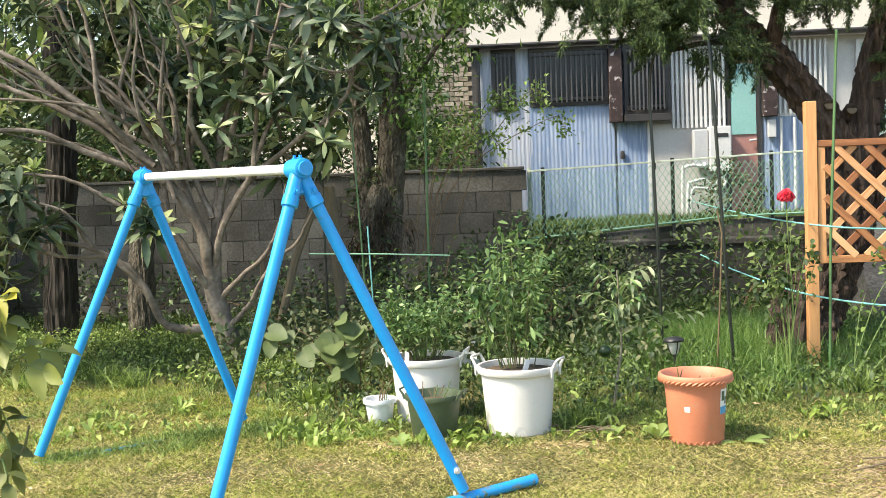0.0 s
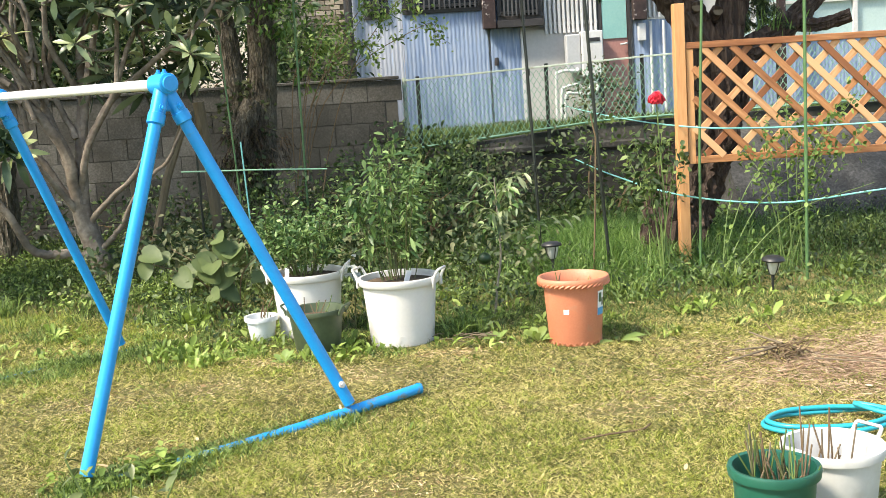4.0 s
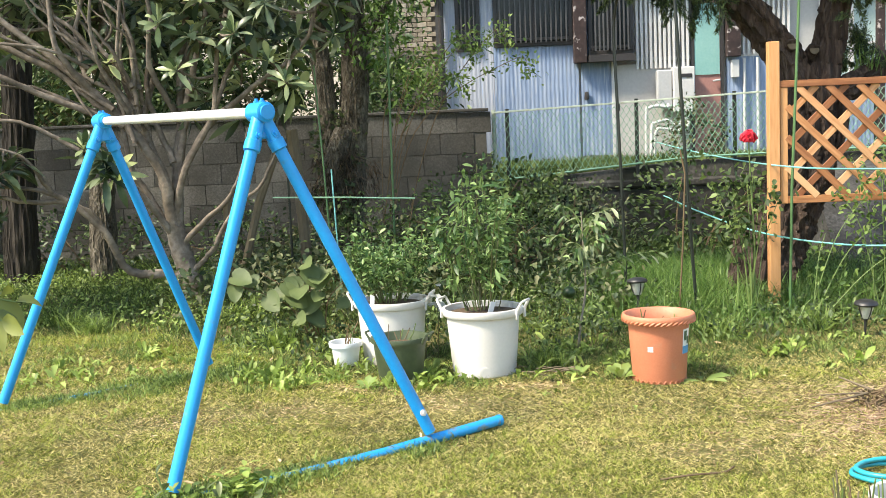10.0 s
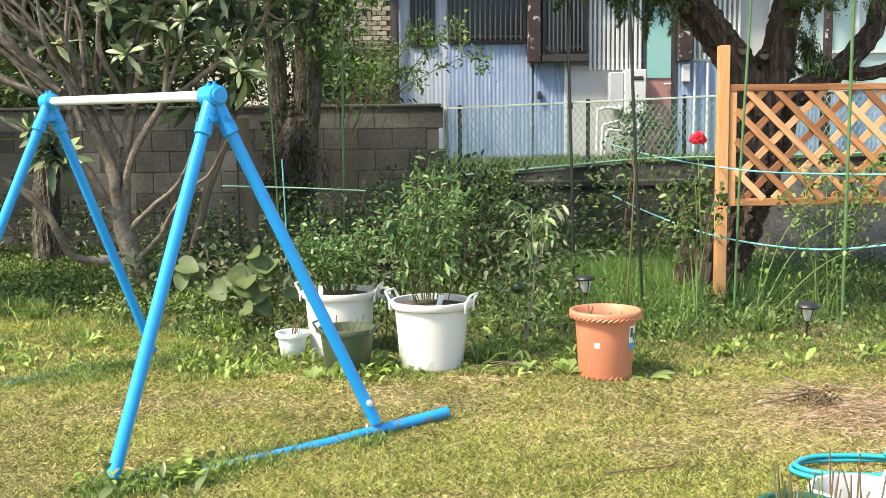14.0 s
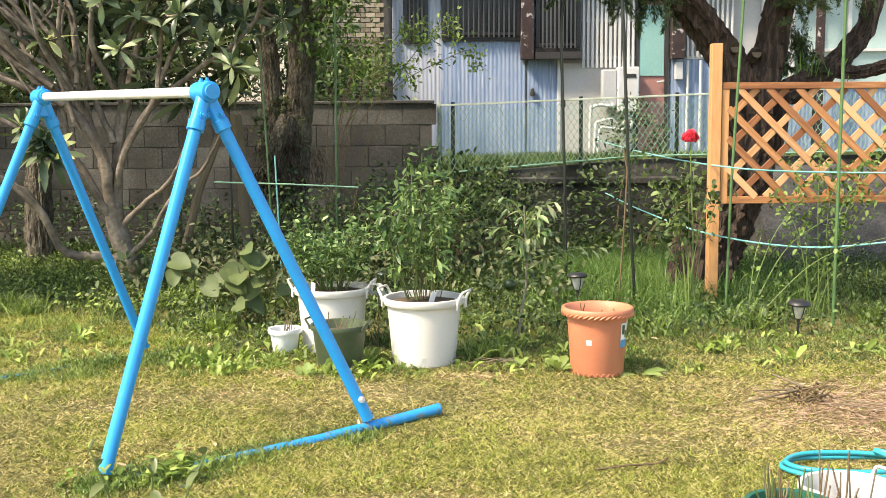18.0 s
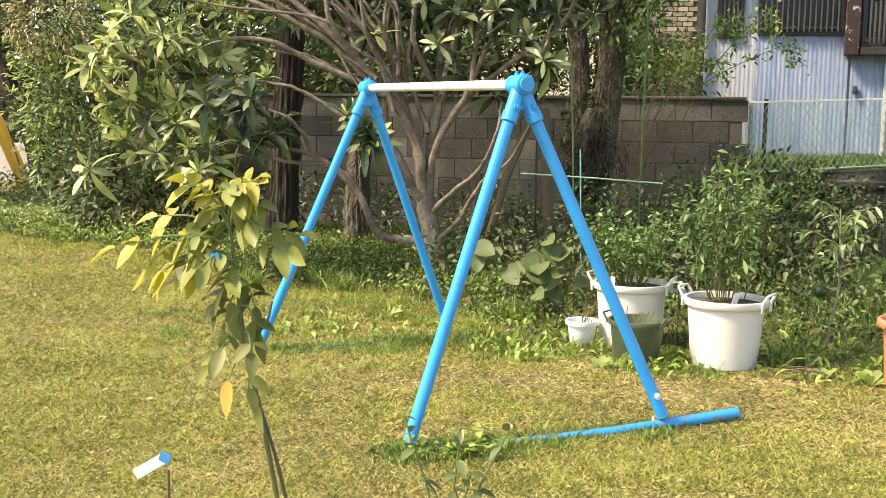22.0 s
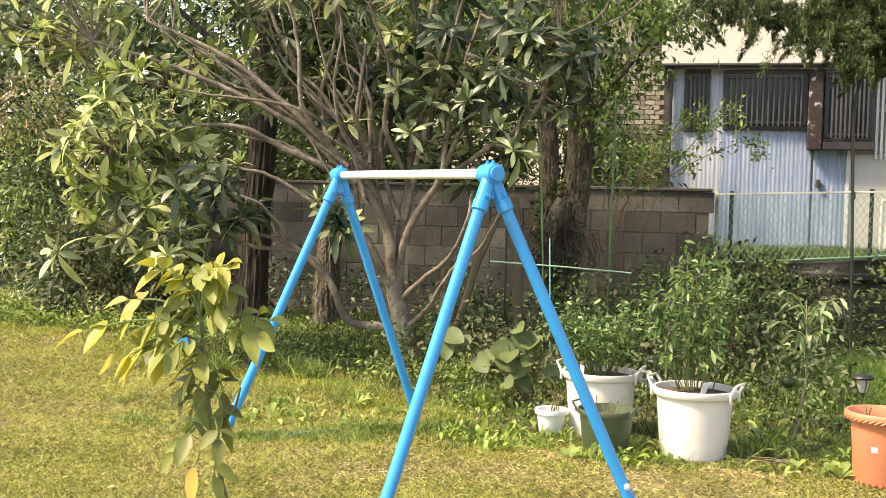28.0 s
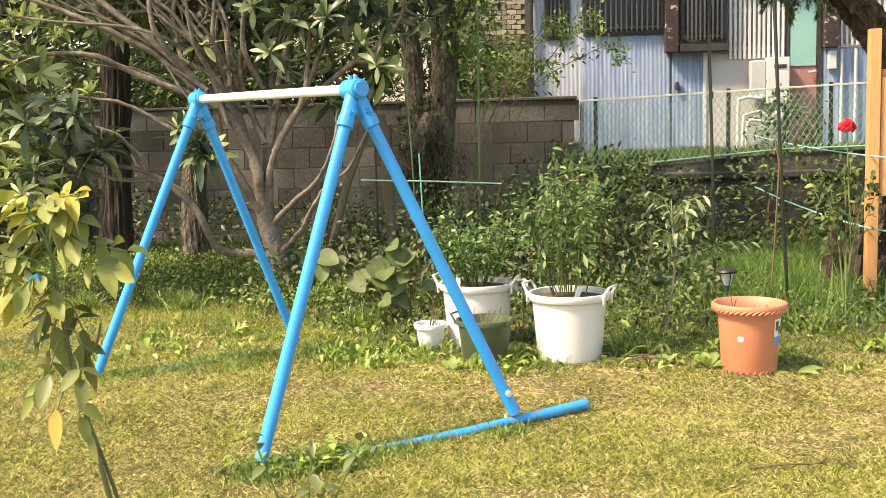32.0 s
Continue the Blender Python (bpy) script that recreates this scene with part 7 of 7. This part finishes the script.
    q = q[rng.random(len(q)) > bareness(q) * 0.7]
    n = len(q)
    a = rng.random(n) * 6.283
    wide = 0.62 + 0.11 * np.maximum(q[:, 1], 2.5)
    ob = leafed("thatch", None, np.c_[q, ground_z(q) + rng.uniform(0.0, 0.005, n)], np.c_[np.cos(a), np.sin(a), rng.uniform(0.0, 0.7, n)], rand_dirs(rng, n, 0.8), rng.uniform(0.016, 0.035, n) * wide, rng.uniform(0.0026, 0.0055, n) * wide, "spike", THATCH)
    tagged(ob, "matted straw and olive thatch at the roots of the lawn", "grass", kind="stuff")
    # clumps that escaped the mower
    k = 9000
    turn = np.radians(rng.uniform(-46, 35, k))
    far = np.exp(rng.uniform(math.log(2.6), math.log(12), k))
    c = np.c_[0.3 + far * np.sin(turn), far * np.cos(turn)]
    c = c[~in_bed(c)]
    c = clear_of_pots(c, 0.03)
    c = c[rng.random(len(c)) > bareness(c)]
    q = np.repeat(c, 13, 0) + rng.normal(size=(len(c) * 13, 2)) * 0.018
    n = len(q)
    a = rng.random(n) * 6.283
    lean = rng.uniform(0.5, 3.0, n)
    yellow = np.repeat(rng.random(len(c)) < 0.45, 13)
    way = np.c_[np.cos(a) * lean, np.sin(a) * lean, np.ones(n)]
    for m, sel, label in ((GRASS_GREEN, ~yellow, "clumps of longer green blades in the lawn"), (GRASS_YELLOW, yellow, "clumps of longer yellow blades in the lawn")):
        ob = leafed("grass_tufts", None, np.c_[q[sel], ground_z(q[sel]) - 0.004], way[sel], rand_dirs(rng, int(sel.sum())), rng.uniform(0.018, 0.050, int(sel.sum())), rng.uniform(0.003, 0.0065, int(sel.sum())), "blade", m, 0.3)
        tagged(ob, label, "grass", kind="stuff")
    # taller tufts round the posts, pots and tube
    k = 22000
    c = np.r_[spread(160, -3.4, 3.4, 5.6, 7.3), np.c_[-0.95 + 1.2 * rng.random(44) ** 1.5, np.zeros(44)], np.c_[rng.uniform(-2.2, -0.9, 50), np.zeros(50)]]
    c[160:204, 1] = 3.925 + (c[160:204, 0] + 0.918) * 0.672 - 0.045 + rng.normal(size=44) * 0.05
    c[204:, 1] = 5.41 + (c[204:, 0] + 2.255) * 0.70 - 0.03 + rng.normal(size=50) * 0.08
    q = c[rng.integers(0, len(c), k)] + rng.normal(size=(k, 2)) * 0.05
    q = clear_of_pots(q)
    n = len(q)
    a = rng.random(n) * 6.283
    lean = rng.uniform(0.1, 0.9, n)
    ob = leafed("grass_tufts", None, np.c_[q, ground_z(q) - 0.005], np.c_[np.cos(a) * lean, np.sin(a) * lean, np.ones(n)], rand_dirs(rng, n), rng.uniform(0.035, 0.11, n), rng.uniform(0.003, 0.006, n), "blade", LIT_WEED, 0.45)
    tagged(ob, "taller tufts of green grass along the tubes and pots", "grass", kind="stuff")


lawn()


def weeds():
    rng = np.random.default_rng(92)

    def bed_points(n, x0, x1, y0, y1):
        p = np.c_[rng.uniform(x0, x1, n), rng.uniform(y0, y1, n)]
        return clear_of_pots(p[in_bed(p)])
    # upright grass in the bed
    p = bed_points(60000, -8.5, 5.5, 6.1, 11.0)
    p = p[~((abs(p[:, 0] - 2.27) < 0.22) & (p[:, 1] > 6.7) & (p[:, 1] < 8.0))]
    n = len(p)
    a, lean = rng.random(n) * 6.283, rng.uniform(0.1, 0.8, n)
    h = (0.08 + 0.18 * np.clip(patchy(p, 0.8, 9.0) + 0.5, 0, 1)) * np.where((p[:, 0] > 0.4) & (p[:, 1] < 7.6), 0.55, 1.0) * np.where(p[:, 1] < np.interp(p[:, 0], BED_X, BED_Y) + 0.8, 0.6, 1.0) + 0.10 * np.clip(p[:, 1] - np.interp(p[:, 0], BED_X, BED_Y) - 0.4, 0, 1.5)
    ob = leafed("wild_grass", None, np.c_[p, ground_z(p)], np.c_[np.cos(a) * lean, np.sin(a) * lean, np.ones(n)], rand_dirs(rng, n), h * rng.uniform(0.5, 1.2, n), rng.uniform(0.004, 0.009, n), "blade", TALL_GRASS, 0.4)
    tagged(ob, "unmown green grass growing in the garden bed", "grass", kind="stuff")
    # spiky tufts at the trees' feet
    k = 2600
    c = np.array([(-1.55, 7.75), (-1.42, 7.9), (-2.75, 7.7), (-3.0, 7.9), (-3.35, 7.6), (-2.5, 7.45), (-4.2, 8.4), (-1.1, 6.9), (1.75, 6.7), (2.45, 6.9), (3.3, 7.0), (0.62, 6.0)])
    p = c[rng.integers(0, len(c), k)] + rng.normal(size=(k, 2)) * 0.055
    a, lean = rng.random(k) * 6.283, rng.uniform(0.1, 1.0, k)
    ob = leafed("grass_tufts", None, np.c_[p, ground_z(p)], np.c_[np.cos(a) * lean, np.sin(a) * lean, np.ones(k)], rand_dirs(rng, k), rng.uniform(0.12, 0.34, k), rng.uniform(0.005, 0.009, k), "blade", LIT_WEED, 0.45)
    tagged(ob, "spiky tufts of long bright grass at the trees' feet", "grass", kind="stuff")
    # feathery bright grass near the juniper
    k = 26000
    p = np.c_[rng.normal(2.0, 0.5, k), rng.normal(8.3, 0.55, k)]
    n = len(p)
    a, lean = rng.random(n) * 6.283, rng.uniform(0.1, 0.9, n)
    ob = leafed("feathery_weeds", None, np.c_[p, ground_z(p)], np.c_[np.cos(a) * lean, np.sin(a) * lean, np.ones(n)], rand_dirs(rng, n), rng.uniform(0.15, 0.50, n), rng.uniform(0.003, 0.006, n), "blade", FRESH_LEAF, 0.4)
    tagged(ob, "feathery bright green weeds by the juniper", "weeds", kind="stuff")
    # leafy weeds in clumps
    # LIT_WEED makes the first group look lit within the trees' shadow.
    for count, x0, x1, y0, y1, size, hgt, m, seed, label in ((650, -8.5, -1.2, 7.3, 10.9, 0.032, 0.15, LIT_WEED, 1, "low leafy weeds in the shade of the trees"), (620, -1.4, 5.0, 6.3, 10.8, 0.036, 0.17, SHADE_LEAF, 2, "leafy green weeds around the pots"), (300, -2.0, 1.3, 7.4, 10.9, 0.055, 0.45, DULL_LEAF, 3, "tall dull green weeds at the back of the bed"), (200, -9.5, -5.0, 8.8, 11.4, 0.036, 0.26, LIT_WEED, 4, "bright leafy weeds along the far lawn edge")):
        c = bed_points(count * 2, x0, x1, y0, y1)[:count]
        per = 36
        q = np.repeat(c, per, 0) + rng.normal(size=(len(c) * per, 2)) * 0.10
        hh = np.repeat(rng.uniform(0.4, 1.2, len(c)) * hgt, per) * rng.random(len(q)) ** 0.7
        keep = (np.linalg.norm(q[:, None] - POTS[None, :, :2], axis=2) - POTS[None, :, 2] - 0.02 > 0).all(1)
        q, hh = q[keep], hh[keep]
        n = len(q)
        d = rng.normal(size=(n, 3)) + np.array((0, -0.2, 0.3))
        L = size * rng.uniform(0.6, 1.4, n)
        ob = leafed("leafy_weeds", None, np.c_[q, ground_z(q) + 0.01 + hh], d, rand_dirs(rng, n, 1.3), L, L * rng.uniform(0.4, 0.65, n), "oval", m, 0.25)
        tagged(ob, label, "weeds", kind="stuff")
    # broad weeds on the lawn's edge and among the pots
    c = np.r_[np.c_[rng.uniform(-2.6, 1.5, 90), rng.uniform(5.85, 7.0, 90)], np.c_[rng.uniform(0.7, 3.2, 26), rng.uniform(5.6, 6.6, 26)], np.c_[rng.uniform(-1.1, 0.15, 80), rng.normal(5.86, 0.17, 80)], np.c_[rng.uniform(0.0, 0.55, 9), rng.normal(5.7, 0.06, 9)], np.c_[rng.uniform(-3.0, 2.0, 30), rng.uniform(3.6, 5.6, 30)]]
    c = clear_of_pots(c, 0.03)
    per = 11
    n = len(c) * per
    a = np.tile(np.arange(per) * 2.4, len(c)) + np.repeat(rng.random(len(c)) * 6, per) + rng.normal(size=n) * 0.3
    w = np.c_[np.cos(a), np.sin(a), rng.uniform(0.5, 3.2, n)]
    L = np.repeat(rng.uniform(0.05, 0.12, len(c)), per) * rng.uniform(0.5, 1.25, n) * np.where(np.repeat(c[:, 1], per) > 5.5, 1.15, 0.45)
    at = np.c_[np.repeat(c, per, 0) + rng.normal(size=(n, 2)) * 0.04, np.repeat(ground_z(c), per) + 0.006]
    ob = leafed("broadleaf_weeds", None, at, w, np.tile((0, 0, 1.0), (n, 1)) + rng.normal(size=(n, 3)) * 0.3, L, L * rng.uniform(0.14, 0.27, n), "long", WEED_LEAF, rng.uniform(0.25, 0.7, n))
    tagged(ob, "rosettes of broad-leaved weeds in the lawn", "weeds", kind="stuff")
    # weeds on the neighbour's ground behind the fence
    k = 17000
    p = np.c_[rng.uniform(0.5, 6.0, k), rng.uniform(11.35, 13.1, k)]
    a, lean = rng.random(k) * 6.283, rng.uniform(0.1, 0.9, k)
    ob = leafed("yard_grass", None, np.c_[p, ground_z(p)], np.c_[np.cos(a) * lean, np.sin(a) * lean, np.ones(k)], rand_dirs(rng, k), rng.uniform(0.08, 0.34, k), rng.uniform(0.006, 0.012, k), "blade", TALL_GRASS, 0.4)
    tagged(ob, "grass and weeds in the neighbour's yard", "grass", kind="stuff")
    # hay on the bare patch
    k = 20000
    p = np.c_[rng.normal(2.74, 0.48, k), rng.normal(4.82, 0.31, k)]
    a = rng.random(k) * 6.283
    ob = leafed("hay", None, np.c_[p, ground_z(p) + rng.random(k) * 0.015], np.c_[np.cos(a), np.sin(a), rng.normal(size=k) * 0.12], rand_dirs(rng, k, 1.0), rng.uniform(0.03, 0.10, k), rng.uniform(0.002, 0.005, k), "spike", HAY)
    tagged(ob, "scattered brown hay on the bare patch of lawn", "hay", kind="stuff")
    # dry litter on the small bare spots
    spots = BARE[1:]
    k = 380 * len(spots)
    s = np.repeat(spots, 380, 0)
    p = clear_of_pots(s[:, :2] + rng.normal(size=(k, 2)) * s[:, 2:] * 0.55)
    k = len(p)
    a = rng.random(k) * 6.283
    ob = leafed("dry_litter", None, np.c_[p, ground_z(p) + rng.random(k) * 0.008], np.c_[np.cos(a), np.sin(a), rng.normal(size=k) * 0.12], rand_dirs(rng, k, 1.0), rng.uniform(0.02, 0.045, k), rng.uniform(0.003, 0.006, k), "spike", STRAW)
    tagged(ob, "dry straw-coloured litter on the bare spots of the lawn", "litter", kind="stuff")
    # dark leafy weeds at the foot of the swing frame
    c = np.c_[rng.uniform(-1.02, -0.5, 20), np.zeros(20)]
    c[:, 1] = 3.84 + (c[:, 0] + 0.918) * 0.60 + rng.normal(size=20) * 0.08
    per = 8
    n = len(c) * per
    a = rng.random(n) * 6.283
    L = rng.uniform(0.03, 0.075, n)
    at = np.c_[np.repeat(c, per, 0) + rng.normal(size=(n, 2)) * 0.035, np.repeat(ground_z(c), per) + rng.uniform(0.005, 0.07, n)]
    ob = leafed("broadleaf_weeds", None, at, np.c_[np.cos(a), np.sin(a), rng.uniform(0.0, 1.2, n)], np.tile((0, 0, 1.0), (n, 1)) + rng.normal(size=(n, 3)) * 0.3, L, L * rng.uniform(0.3, 0.5, n), "oval", WEED_LEAF, 0.3)
    tagged(ob, "leafy green weeds grown over the blue ground tube", "weeds", kind="stuff")
    # fallen leaves
    k = 60
    p = np.c_[rng.uniform(-3.5, 3.0, k), rng.uniform(3.3, 6.5, k)]
    ob = leafed("fallen_leaves", None, np.c_[p, ground_z(p) + 0.025], np.c_[rng.normal(size=(k, 2)), np.full(k, 0.1)], np.c_[rng.normal(size=(k, 2)) * 0.3, np.ones(k)], rng.uniform(0.025, 0.05, k), rng.uniform(0.012, 0.022, k), "oval", STRAW)
    tagged(ob, "few dry fallen leaves lying on the lawn", "leaves", kind="stuff")


weeds()


# ---- far trees beyond ----
def far_wood():
    rng = np.random.default_rng(95)
    ob = None
    P, D = [], []
    for c, r, n in (((-26, 40, 3.5), (12, 3, 5.0), 90), ((-8, 44, 4), (12, 3, 5.5), 90), ((12, 42, 4), (14, 3, 5.5), 90), ((-40, 30, 3), (8, 5, 5), 60), ((34, 34, 3), (10, 5, 5), 60)):
        p, out = clumps(rng, c, r, n, 60, 0.8, 0.3)
        P.append(p)
        D.append(out)
    P, D = np.concatenate(P), np.concatenate(D)
    n = len(P)
    ob = leafed("far_woods", None, P, D + rng.normal(size=D.shape) * 0.6, rand_dirs(rng, n, 1), rng.uniform(0.5, 1.0, n), rng.uniform(0.3, 0.6, n), "small", DULL_LEAF, 0.2)
    tagged(ob, "distant green trees beyond the houses", "woods", kind="stuff")


far_wood()


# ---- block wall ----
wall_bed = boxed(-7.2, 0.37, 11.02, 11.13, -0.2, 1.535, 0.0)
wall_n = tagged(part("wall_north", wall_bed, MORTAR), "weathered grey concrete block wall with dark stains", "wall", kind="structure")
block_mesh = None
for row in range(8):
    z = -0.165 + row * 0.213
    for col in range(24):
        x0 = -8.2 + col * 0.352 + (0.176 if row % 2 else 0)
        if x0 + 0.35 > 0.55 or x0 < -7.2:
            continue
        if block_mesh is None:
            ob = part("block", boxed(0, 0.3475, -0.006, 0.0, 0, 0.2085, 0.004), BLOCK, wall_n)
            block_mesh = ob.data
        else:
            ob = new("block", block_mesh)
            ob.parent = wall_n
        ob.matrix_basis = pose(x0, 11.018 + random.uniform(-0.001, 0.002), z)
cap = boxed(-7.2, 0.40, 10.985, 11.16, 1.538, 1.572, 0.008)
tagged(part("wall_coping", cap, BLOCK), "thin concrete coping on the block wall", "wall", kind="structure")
